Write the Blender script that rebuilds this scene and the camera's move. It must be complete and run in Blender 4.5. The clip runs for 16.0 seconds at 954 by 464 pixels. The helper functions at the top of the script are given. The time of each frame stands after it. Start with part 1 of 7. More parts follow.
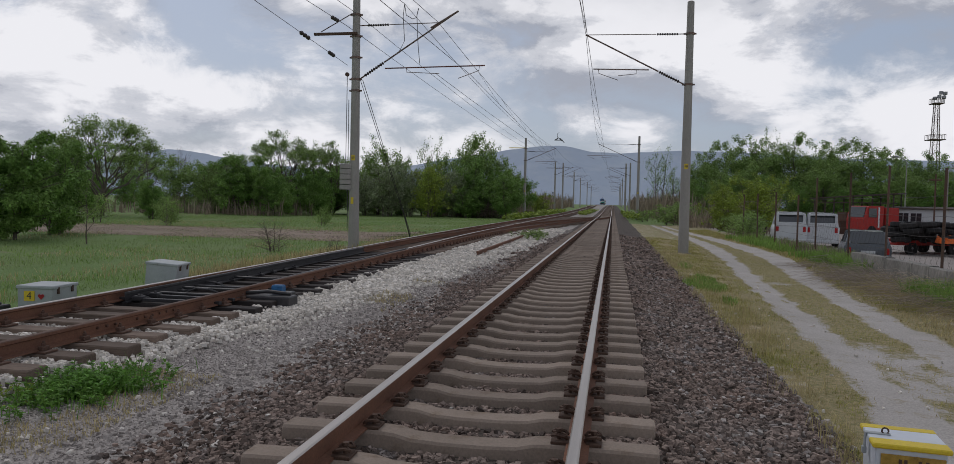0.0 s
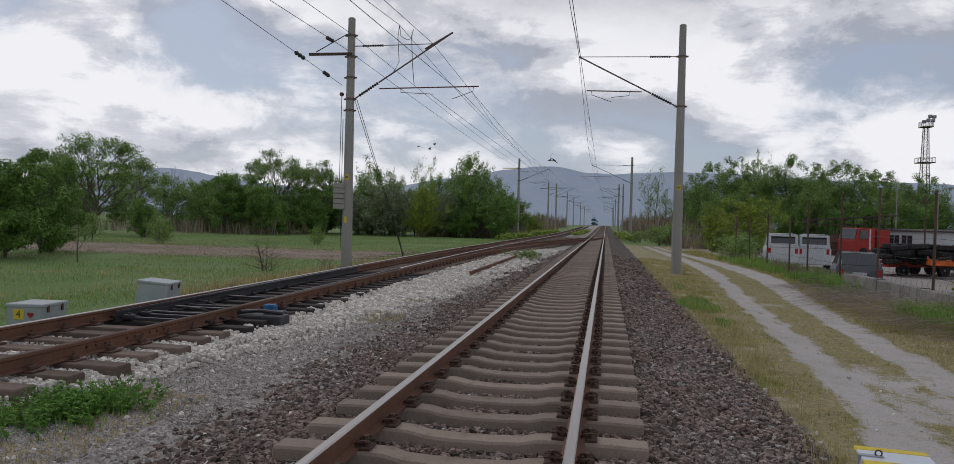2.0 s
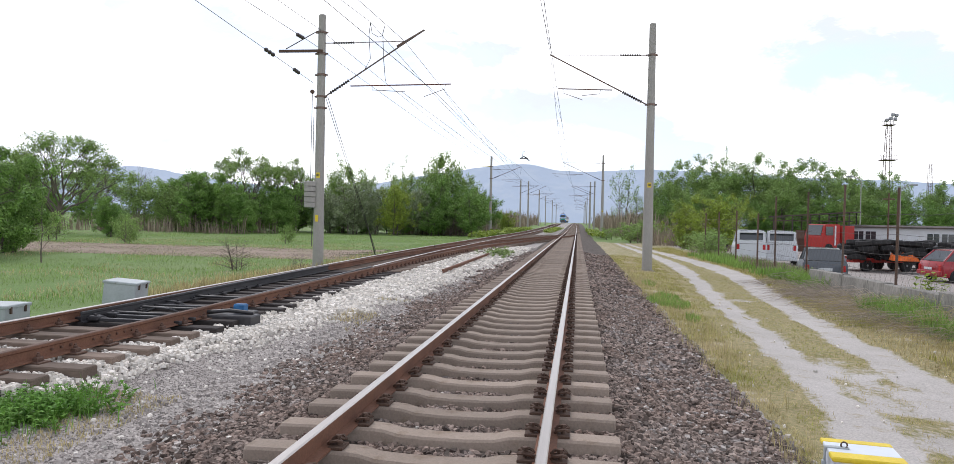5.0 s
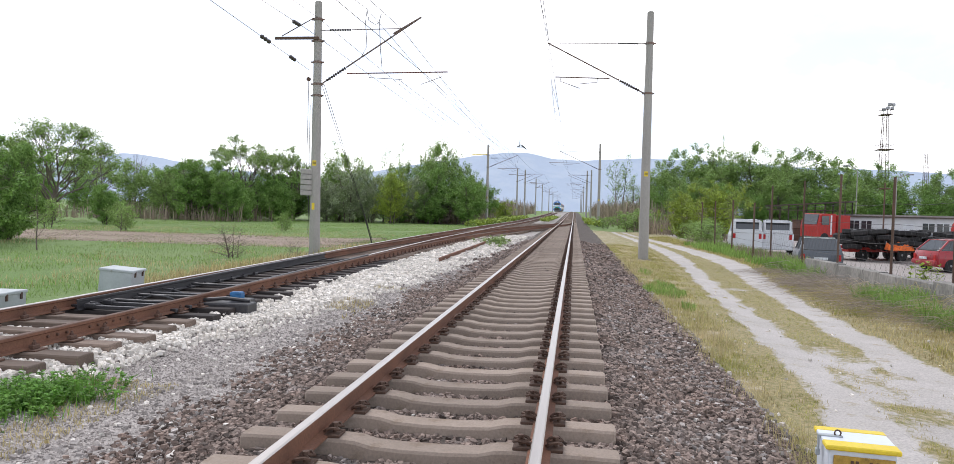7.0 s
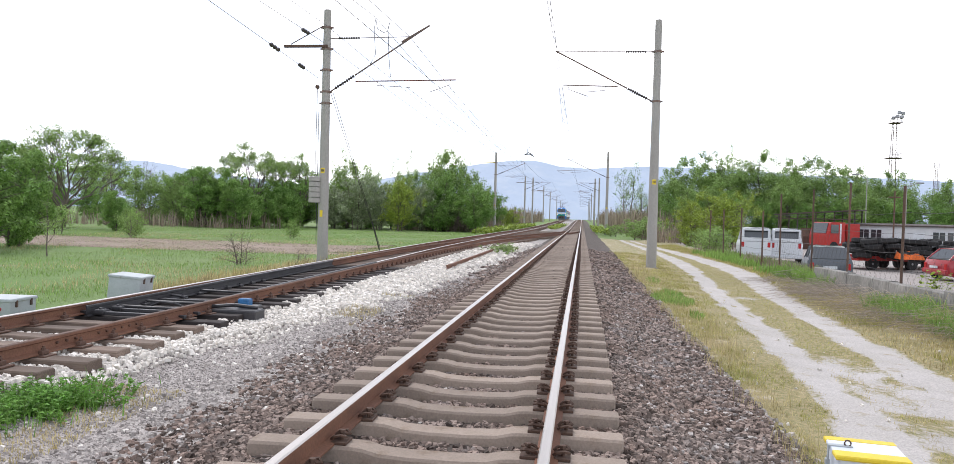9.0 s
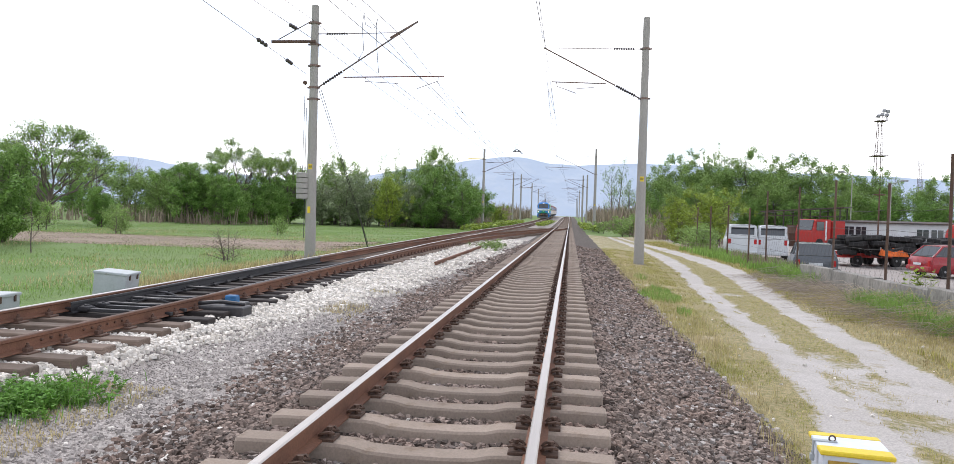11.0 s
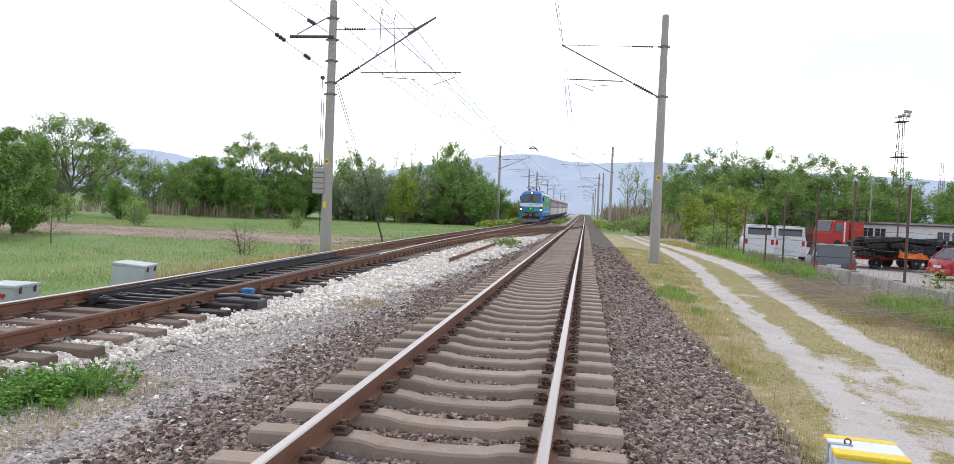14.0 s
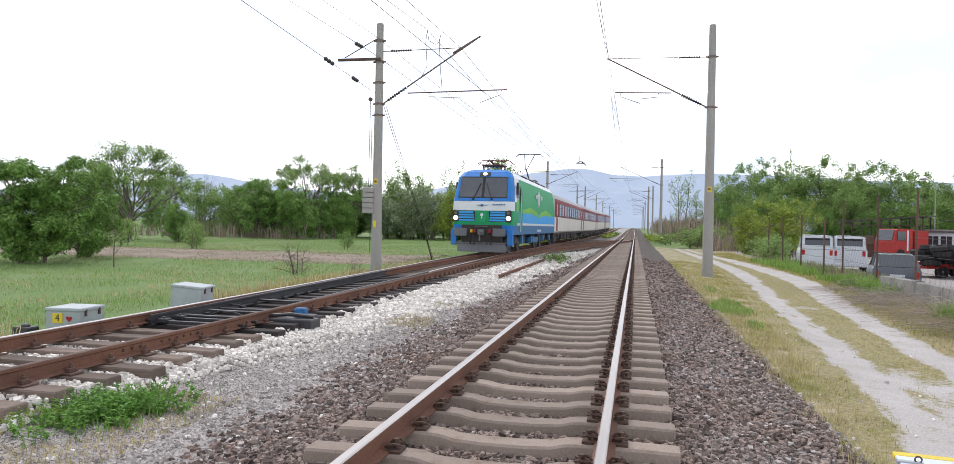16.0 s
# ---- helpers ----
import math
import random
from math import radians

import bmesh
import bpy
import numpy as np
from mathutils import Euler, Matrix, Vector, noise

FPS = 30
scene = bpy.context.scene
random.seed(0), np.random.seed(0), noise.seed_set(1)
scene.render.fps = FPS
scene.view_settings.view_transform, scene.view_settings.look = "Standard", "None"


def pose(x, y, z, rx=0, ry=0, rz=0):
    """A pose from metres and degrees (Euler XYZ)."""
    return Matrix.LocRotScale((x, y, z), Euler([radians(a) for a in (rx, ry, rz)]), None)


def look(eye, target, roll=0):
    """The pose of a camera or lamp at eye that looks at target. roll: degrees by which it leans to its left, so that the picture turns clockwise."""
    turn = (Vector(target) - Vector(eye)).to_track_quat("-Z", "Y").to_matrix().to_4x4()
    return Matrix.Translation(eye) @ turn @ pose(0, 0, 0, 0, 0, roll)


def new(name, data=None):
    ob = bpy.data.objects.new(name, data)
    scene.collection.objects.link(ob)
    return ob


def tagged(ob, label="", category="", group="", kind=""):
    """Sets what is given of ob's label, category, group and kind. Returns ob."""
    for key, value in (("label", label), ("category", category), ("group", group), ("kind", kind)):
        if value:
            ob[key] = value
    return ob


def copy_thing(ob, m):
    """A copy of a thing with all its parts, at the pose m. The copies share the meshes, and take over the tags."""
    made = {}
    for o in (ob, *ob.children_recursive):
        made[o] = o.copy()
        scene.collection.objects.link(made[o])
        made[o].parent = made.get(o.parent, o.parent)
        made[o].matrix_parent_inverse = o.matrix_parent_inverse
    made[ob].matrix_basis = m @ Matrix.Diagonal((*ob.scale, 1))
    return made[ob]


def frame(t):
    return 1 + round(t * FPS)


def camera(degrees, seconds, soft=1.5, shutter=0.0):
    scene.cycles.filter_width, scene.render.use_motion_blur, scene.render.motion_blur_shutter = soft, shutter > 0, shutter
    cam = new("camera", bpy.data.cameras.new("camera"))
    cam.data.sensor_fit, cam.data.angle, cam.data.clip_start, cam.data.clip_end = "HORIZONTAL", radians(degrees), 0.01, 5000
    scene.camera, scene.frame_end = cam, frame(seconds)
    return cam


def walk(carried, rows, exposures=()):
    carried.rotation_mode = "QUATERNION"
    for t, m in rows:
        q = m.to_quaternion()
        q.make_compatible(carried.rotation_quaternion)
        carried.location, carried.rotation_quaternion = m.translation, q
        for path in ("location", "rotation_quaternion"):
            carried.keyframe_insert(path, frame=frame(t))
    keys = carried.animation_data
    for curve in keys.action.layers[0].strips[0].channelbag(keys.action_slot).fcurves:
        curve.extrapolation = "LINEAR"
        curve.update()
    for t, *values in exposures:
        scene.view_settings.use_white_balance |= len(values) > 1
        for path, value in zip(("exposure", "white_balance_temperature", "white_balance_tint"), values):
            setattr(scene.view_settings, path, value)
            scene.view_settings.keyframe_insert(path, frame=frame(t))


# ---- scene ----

# camera: held in the hand beside the near rail, turning a little
EYE = (0.0, 0.0, 1.41)
TURNS = [
(0, 10.44, -2.33, 1.19), (0.5, 11.68, -2.81, 0.86), (1, 11.30, -1.13, 1.11), (1.5, 10.63, -0.71, 1.27),
    (2, 9.95, -0.76, 1.48), (2.5, 9.86, -0.40, 0.87), (3, 8.54, 0.06, 0.54), (3.5, 8.36, -0.55, 0.64),
    (4, 8.09, -0.80, 0.97), (6.5, 7.64, -1.42, 1.34), (7, 7.51, -1.77, 1.41), (7.5, 7.51, -1.40, 1.68),
    (8, 7.42, -2.01, 1.81), (8.5, 7.62, -1.96, 1.26), (9, 8.12, -1.19, 1.56), (9.5, 7.57, -1.23, 1.83),
    (9.7, 7.17, -1.23, 1.76), (12, 7.23, -1.98, 1.58), (12.5, 7.65, -2.39, 2.93), (13, 7.89, -2.31, 3.25),
    (13.5, 8.03, -1.82, 3.01), (14, 8.35, -1.73, 2.37), (14.5, 8.80, -1.44, 1.90), (15, 9.11, -1.52, 1.71),
    (15.5, 10.14, -1.40, 1.46), (16, 12.19, -0.55, 1.14)]
cam = camera(66.06, 16.0, soft=0.55)
walk(cam, [(t, pose(*EYE, 90 + p, 0, y) @ pose(0, 0, 0, 0, 0, r)) for t, y, p, r in TURNS],
     exposures=[(t, s, 6330, 14) for t, s in ((0.0, -0.62), (0.5, -0.55), (1.5, -0.58), (3.0, -0.5), (3.5, -0.05), (4.2, 0.42), (6.3, 0.85), (8.0, 0.9), (9.0, 1.02), (9.7, 1.05), (12.0, 0.88), (16.0, 0.87))])

# ------------------------------------------------------------------ light
world = bpy.data.worlds.new("sky")
scene.world = world
world.use_nodes = True
wn, wl = world.node_tree.nodes, world.node_tree.links
wn.clear()


def wnode(kind, **kw):
    n = wn.new(kind)
    for k, v in kw.items():
        n.inputs[k].default_value = v
    return n


SUN_EL, SUN_AZ = radians(52), radians(-40)     # sun ahead and to the left, behind broken cloud
sky = wn.new("ShaderNodeTexSky")
sky.sky_type, sky.sun_disc, sky.sun_elevation, sky.sun_rotation = "NISHITA", False, SUN_EL, SUN_AZ
sky.air_density, sky.dust_density = 1.0, 2.0
coord = wn.new("ShaderNodeTexCoord")
sep = wn.new("ShaderNodeSeparateXYZ")
wl.new(coord.outputs["Generated"], sep.inputs[0])


def wmath(op, a, b=None, clamp=False):
    n = wn.new("ShaderNodeMath")
    n.operation, n.use_clamp = op, clamp
    for i, v in enumerate((a, b)):
        if v is None:
            continue
        if isinstance(v, (int, float)):
            n.inputs[i].default_value = v
        else:
            wl.new(v, n.inputs[i])
    return n.outputs[0]


def wramp(fac, stops):
    n = wn.new("ShaderNodeValToRGB")
    wl.new(fac, n.inputs[0])
    n.color_ramp.interpolation = "EASE"
    while len(n.color_ramp.elements) < len(stops):
        n.color_ramp.elements.new(0.5)
    for e, (p, c) in zip(n.color_ramp.elements, stops):
        e.position, e.color = p, (*(c if isinstance(c, tuple) else (c, c, c)), 1)
    return n.outputs[0]


# cumulus seen from the side: noise over the direction, flattened towards the horizon
lift = wmath("MULTIPLY", sep.outputs[2], 2.1)
comb = wn.new("ShaderNodeCombineXYZ")
wl.new(sep.outputs[0], comb.inputs[0])
wl.new(sep.outputs[1], comb.inputs[1])
wl.new(lift, comb.inputs[2])


def wnoise(scale, detail, rough, vec=comb.outputs[0], distort=0.0):
    n = wnode("ShaderNodeTexNoise", Scale=scale, Detail=detail, Roughness=rough, Distortion=distort)
    wl.new(vec, n.inputs["Vector"])
    return n.outputs[0]


raised = wn.new("ShaderNodeVectorMath")
raised.operation = "ADD"
wl.new(comb.outputs[0], raised.inputs[0])
raised.inputs[1].default_value = (0.03, -0.02, 0.085)


def billow(vec):
    return wmath("ADD", wmath("MULTIPLY", wnoise(3.4, 3, 0.5, vec, 0.3), 0.70), wmath("MULTIPLY", wnoise(8.0, 11, 0.66, vec, 0.35), 0.34))


puff, above = billow(comb.outputs[0]), billow(raised.outputs[0])
height = wmath("ADD", sep.outputs[2], 0.0)
cover = wmath("ADD", puff, wmath("MULTIPLY", wmath("SUBTRACT", height, 0.16), 0.30))
mask = wramp(cover, [(0.42, 0.0), (0.56, 1.0)])
# lit tops and grey undersides
lit = wmath("ADD", wmath("MULTIPLY", wmath("SUBTRACT", puff, above), 3.2), wmath("MULTIPLY", wmath("ADD", puff, wmath("MULTIPLY", wnoise(21.0, 6, 0.65), 0.22)), 0.82), True)
bright = wramp(lit, [(0.18, (5.6, 6.0, 6.7)), (0.46, (9.0, 9.3, 9.7)), (0.72, (13.0, 13.1, 13.1))])
# the thicker grey deck overhead
deck = wramp(wmath("ADD", height, wmath("MULTIPLY", wnoise(2.6, 8, 0.6), 0.34)), [(0.37, 0.0), (0.60, 1.0)])
mixd = wn.new("ShaderNodeMix")
mixd.data_type = "RGBA"
wl.new(deck, mixd.inputs[0])
wl.new(bright, mixd.inputs[6])
decktone = wramp(wnoise(3.3, 7, 0.6), [(0.35, (3.4, 3.7, 4.2)), (0.7, (6.4, 6.7, 7.2))])
wl.new(decktone, mixd.inputs[7])
mixs = wn.new("ShaderNodeMix")
mixs.data_type = "RGBA"
wl.new(wmath("MAXIMUM", mask, deck), mixs.inputs[0])
haze = wn.new("ShaderNodeMix")
haze.data_type = "RGBA"
haze.inputs[0].default_value = 0.55
wl.new(sky.outputs[0], haze.inputs[6])
haze.inputs[7].default_value = (6.8, 7.9, 9.4, 1)
wl.new(haze.outputs[2], mixs.inputs[6])
wl.new(mixd.outputs[2], mixs.inputs[7])
bg = wn.new("ShaderNodeBackground")
bg.inputs[1].default_value = 0.1
wl.new(mixs.outputs[2], bg.inputs[0])
wout = wn.new("ShaderNodeOutputWorld")
wl.new(bg.outputs[0], wout.inputs[0])

sun = new("sun", bpy.data.lights.new("sun", "SUN"))
sun.data.energy, sun.data.angle, sun.data.color = 1.0, radians(14), (1.0, 0.96, 0.91)
sun.matrix_world = look((0, 0, 50), (-math.sin(SUN_AZ) * 40, -math.cos(SUN_AZ) * 40, 50 - 40 * math.tan(SUN_EL)))


# ------------------------------------------------------------------ materials
def material(name, a, b=None, rough=0.85, metal=0.0, big=0.6, fine=18.0, bump=0.0, grain=0.35, vary=0.0, c=None, island=0.0,
             spec=0.3, stretch=(1, 1, 1), lucid=0.0, coat=0.0, cover=0.5, space="Object"):
    """Two noises, a coarse one from a to b and a fine grain, with stains c, relief and per-piece variation."""
    m = bpy.data.materials.new(name)
    m.use_nodes = True
    n, l = m.node_tree.nodes, m.node_tree.links
    p = n["Principled BSDF"]
    b = b or tuple(v * 0.75 for v in a)
    tc = n.new("ShaderNodeTexCoord")
    mp = n.new("ShaderNodeMapping")
    mp.inputs["Scale"].default_value = stretch
    l.new(tc.outputs[space], mp.inputs[0])

    def noise_node(scale, detail=6):
        t = n.new("ShaderNodeTexNoise")
        t.inputs["Scale"].default_value, t.inputs["Detail"].default_value, t.inputs["Roughness"].default_value = scale, detail, 0.62
        l.new(mp.outputs[0], t.inputs["Vector"])
        return t.outputs[0]

    def ramp(fac, lo, hi):
        r = n.new("ShaderNodeMapRange")
        r.inputs[1].default_value, r.inputs[2].default_value = lo, hi
        l.new(fac, r.inputs[0])
        return r.outputs[0]

    def mix(fac, x, y, mode="MIX"):
        k = n.new("ShaderNodeMix")
        k.data_type, k.blend_type = "RGBA", mode
        for s, v in ((0, fac), (6, x), (7, y)):
            if isinstance(v, (int, float)):
                k.inputs[s].default_value = v
            elif isinstance(v, tuple):
                k.inputs[s].default_value = (*v, 1)
            else:
                l.new(v, k.inputs[s])
        return k.outputs[2]

    coarse, small = noise_node(big), noise_node(fine)
    col = mix(ramp(coarse, 0.35, 0.65), a, b)
    if c:
        col = mix(ramp(noise_node(big * 2.7, 8), cover, cover + 0.14), col, c)
    tone = n.new("ShaderNodeMapRange")
    tone.inputs[1].default_value, tone.inputs[2].default_value = 0.25, 0.75
    tone.inputs[3].default_value, tone.inputs[4].default_value = 1 - grain, 1 + grain
    l.new(small, tone.inputs[0])
    col = mix(1.0, col, tone.outputs[0], "MULTIPLY")
    for amount, node, out in ((vary, "ShaderNodeObjectInfo", "Random"), (island, "ShaderNodeNewGeometry", "Random Per Island")):
        if amount:
            r = n.new("ShaderNodeMapRange")
            r.inputs[3].default_value, r.inputs[4].default_value = 1 - amount, 1 + amount
            l.new(n.new(node).outputs[out], r.inputs[0])
            col = mix(1.0, col, r.outputs[0], "MULTIPLY")
    l.new(col, p.inputs["Base Color"])
    p.inputs["Metallic"].default_value, p.inputs["Specular IOR Level"].default_value = metal, spec
    p.inputs["Coat Weight"].default_value = coat
    rr = n.new("ShaderNodeMapRange")
    rr.inputs[3].default_value, rr.inputs[4].default_value = max(0.02, rough - 0.1), min(1, rough + 0.1)
    l.new(small, rr.inputs[0])
    l.new(rr.outputs[0], p.inputs["Roughness"])
    if bump:
        bp = n.new("ShaderNodeBump")
        bp.inputs["Strength"].default_value, bp.inputs["Distance"].default_value = min(1.0, bump * 20), bump
        l.new(small, bp.inputs["Height"])
        l.new(bp.outputs[0], p.inputs["Normal"])
    if lucid:
        tr = n.new("ShaderNodeBsdfTranslucent")
        l.new(col, tr.inputs[0])
        ms = n.new("ShaderNodeMixShader")
        ms.inputs[0].default_value = lucid
        l.new(p.outputs[0], ms.inputs[1])
        l.new(tr.outputs[0], ms.inputs[2])
        l.new(ms.outputs[0], n["Material Output"].inputs[0])
    return m


def glowing(name, color, strength):
    m = bpy.data.materials.new(name)
    m.use_nodes = True
    p = m.node_tree.nodes["Principled BSDF"]
    p.inputs["Base Color"].default_value = (*color, 1)
    p.inputs["Emission Color"].default_value, p.inputs["Emission Strength"].default_value = (*color, 1), strength
    return m


M = dict(
    field=material("meadow", (0.13, 0.22, 0.055), (0.18, 0.24, 0.085), big=0.13, fine=14, bump=0.05, c=(0.27, 0.235, 0.15), cover=0.6),
    verge=material("dry_verge", (0.33, 0.27, 0.15), (0.24, 0.23, 0.095), big=1.1, fine=26, bump=0.03, grain=0.45, c=(0.47, 0.415, 0.34), cover=0.52),
    dirt=material("pale_dirt", (0.47, 0.44, 0.415), (0.40, 0.37, 0.34), big=1.1, fine=40, bump=0.02, grain=0.3, c=(0.33, 0.285, 0.20), cover=0.58),
    gravel=material("grey_gravel", (0.37, 0.335, 0.31), (0.31, 0.28, 0.258), big=0.7, fine=48, bump=0.012, grain=0.55),
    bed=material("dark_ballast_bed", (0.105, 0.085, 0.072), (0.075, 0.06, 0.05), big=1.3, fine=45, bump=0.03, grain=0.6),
    stone=material("brown_ballast_stone", (0.19, 0.138, 0.112), (0.225, 0.18, 0.155), big=0.9, fine=60, island=0.7, bump=0.004, c=(0.27, 0.25, 0.24), cover=0.58),
    dark_stone=material("oily_ballast_stone", (0.085, 0.072, 0.065), (0.14, 0.115, 0.10), big=0.7, fine=60, island=0.6, bump=0.004),
    grey_stone=material("grey_gravel_stone", (0.40, 0.362, 0.335), (0.32, 0.288, 0.265), big=0.9, fine=60, island=0.45, bump=0.004),
    white_stone=material("white_limestone", (0.74, 0.695, 0.635), (0.64, 0.595, 0.535), big=1.2, fine=40, island=0.28, bump=0.004, grain=0.2),
    concrete=material("sleeper_concrete", (0.325, 0.262, 0.215), (0.27, 0.215, 0.172), big=2.2, fine=55, bump=0.004, grain=0.2, vary=0.14, c=(0.20, 0.145, 0.10), cover=0.56),
    pole=material("mast_concrete", (0.36, 0.345, 0.32), (0.31, 0.295, 0.27), big=0.8, fine=35, bump=0.003, grain=0.13, stretch=(1, 1, 0.3)),
    wall=material("stained_concrete", (0.30, 0.285, 0.26), (0.20, 0.19, 0.175), rough=0.9, big=1.4, fine=22, bump=0.02, grain=0.4, c=(0.13, 0.125, 0.115), cover=0.54, stretch=(1, 1, 0.35)),
    timber=material("oiled_timber", (0.225, 0.17, 0.135), (0.14, 0.105, 0.083), big=1.5, fine=26, bump=0.01, grain=0.4, vary=0.3, stretch=(0.25, 3, 3), c=(0.22, 0.185, 0.16), cover=0.6),
    rust=material("rusty_rail", (0.215, 0.103, 0.063), (0.15, 0.075, 0.05), big=1.2, fine=50, rough=0.8, bump=0.002, grain=0.3),
    rust_dark=material("dark_rail_side", (0.14, 0.078, 0.055), (0.10, 0.06, 0.045), big=1.2, fine=50, rough=0.75, bump=0.002, grain=0.3),
    steel=material("polished_railhead", (0.52, 0.48, 0.45), (0.44, 0.40, 0.37), big=2.0, fine=60, rough=0.36, metal=1.0, grain=0.12, stretch=(8, 0.15, 1)),
    black=material("greased_black_steel", (0.028, 0.027, 0.030), (0.045, 0.043, 0.045), rough=0.5, fine=30, bump=0.003, spec=0.5),
    iron=material("brown_iron", (0.075, 0.05, 0.04), (0.11, 0.065, 0.045), rough=0.75, fine=60, bump=0.002),
    wire=material("wire_metal", (0.09, 0.085, 0.085), rough=0.6, metal=0.4),
    tube=material("bracket_tube", (0.16, 0.14, 0.13), (0.21, 0.13, 0.10), rough=0.6, metal=0.3, big=3),
    red_tube=material("red_oxide_tube", (0.20, 0.075, 0.06), (0.14, 0.07, 0.06), rough=0.6, big=3),
    insul=material("brown_insulator", (0.055, 0.045, 0.045), rough=0.25, spec=0.6),
    galv=material("galvanised_box", (0.42, 0.45, 0.46), (0.36, 0.39, 0.40), rough=0.55, metal=0.25, big=3, fine=30, grain=0.08, c=(0.26, 0.25, 0.22), cover=0.62),
    white_paint=material("white_enamel", (0.66, 0.70, 0.76), (0.60, 0.64, 0.70), rough=0.4, big=3, fine=40, grain=0.05, c=(0.42, 0.38, 0.32), cover=0.66),
    yellow=material("worn_yellow_paint", (0.76, 0.58, 0.04), (0.70, 0.52, 0.04), rough=0.5, big=5, fine=50, grain=0.12, c=(0.35, 0.22, 0.05), cover=0.64),
    ochre=material("dirty_ochre_panel", (0.42, 0.27, 0.05), (0.36, 0.22, 0.05), rough=0.6, big=5, fine=40, c=(0.13, 0.09, 0.04), cover=0.6),
    red=material("red_mark", (0.50, 0.03, 0.03), rough=0.5),
    blue_box=material("blue_casing", (0.035, 0.15, 0.33), (0.03, 0.11, 0.25), rough=0.5, big=6),
    bark=material("bark", (0.15, 0.125, 0.10), (0.095, 0.08, 0.065), big=2.0, fine=16, bump=0.02, stretch=(1, 1, 0.3)),
    leaf=material("fresh_leaf", (0.265, 0.38, 0.11), (0.195, 0.305, 0.08), rough=0.6, big=0.35, fine=3, island=0.4, lucid=0.3),
    leaf_dark=material("dark_leaf", (0.15, 0.275, 0.06), (0.195, 0.32, 0.072), rough=0.6, big=0.4, fine=3, island=0.4, lucid=0.28),
    leaf_yellow=material("yellow_green_leaf", (0.30, 0.38, 0.05), (0.22, 0.30, 0.055), rough=0.6, big=0.4, fine=3, island=0.35, lucid=0.3),
    leaf_pale=material("pale_blossom_leaf", (0.36, 0.40, 0.27), (0.18, 0.255, 0.09), rough=0.6, big=0.9, fine=3, island=0.5, lucid=0.25),
    twig=material("bare_twig", (0.17, 0.135, 0.11), (0.12, 0.095, 0.08), big=1.0, island=0.35),
    brush=material("dry_brushwood", (0.50, 0.43, 0.36), (0.38, 0.32, 0.27), big=0.6, island=0.4, lucid=0.1),
    reed=material("dry_reed", (0.33, 0.27, 0.20), (0.23, 0.185, 0.14), big=0.5, island=0.35, lucid=0.15),
    grass=material("grass_blade", (0.20, 0.31, 0.085), (0.26, 0.32, 0.13), rough=0.7, big=0.25, fine=3, island=0.24, lucid=0.3),
    verge_green=material("verge_blade", (0.31, 0.325, 0.08), (0.40, 0.36, 0.12), rough=0.7, big=0.7, fine=3, island=0.28, lucid=0.3),
    weed_leaf=material("weed_leaf", (0.12, 0.28, 0.04), (0.17, 0.33, 0.06), rough=0.6, big=2.0, fine=6, island=0.3, lucid=0.3),
    lush=material("lush_blade", (0.20, 0.34, 0.07), (0.25, 0.37, 0.09), rough=0.7, big=0.5, fine=3, island=0.24, lucid=0.3),
    straw=material("straw_blade", (0.53, 0.44, 0.25), (0.43, 0.37, 0.165), rough=0.8, big=0.6, fine=3, island=0.24, lucid=0.25),
)


# distance haze is put into the hill: blue-grey base colour plus a bluish glow
M["hill"] = material("forest_hill_painted_haze", (0.17, 0.205, 0.26), (0.15, 0.185, 0.24), big=0.004, fine=0.02, grain=0.08, c=(0.19, 0.22, 0.26))
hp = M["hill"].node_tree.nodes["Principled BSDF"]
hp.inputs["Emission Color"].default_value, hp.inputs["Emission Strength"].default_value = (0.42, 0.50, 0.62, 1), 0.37


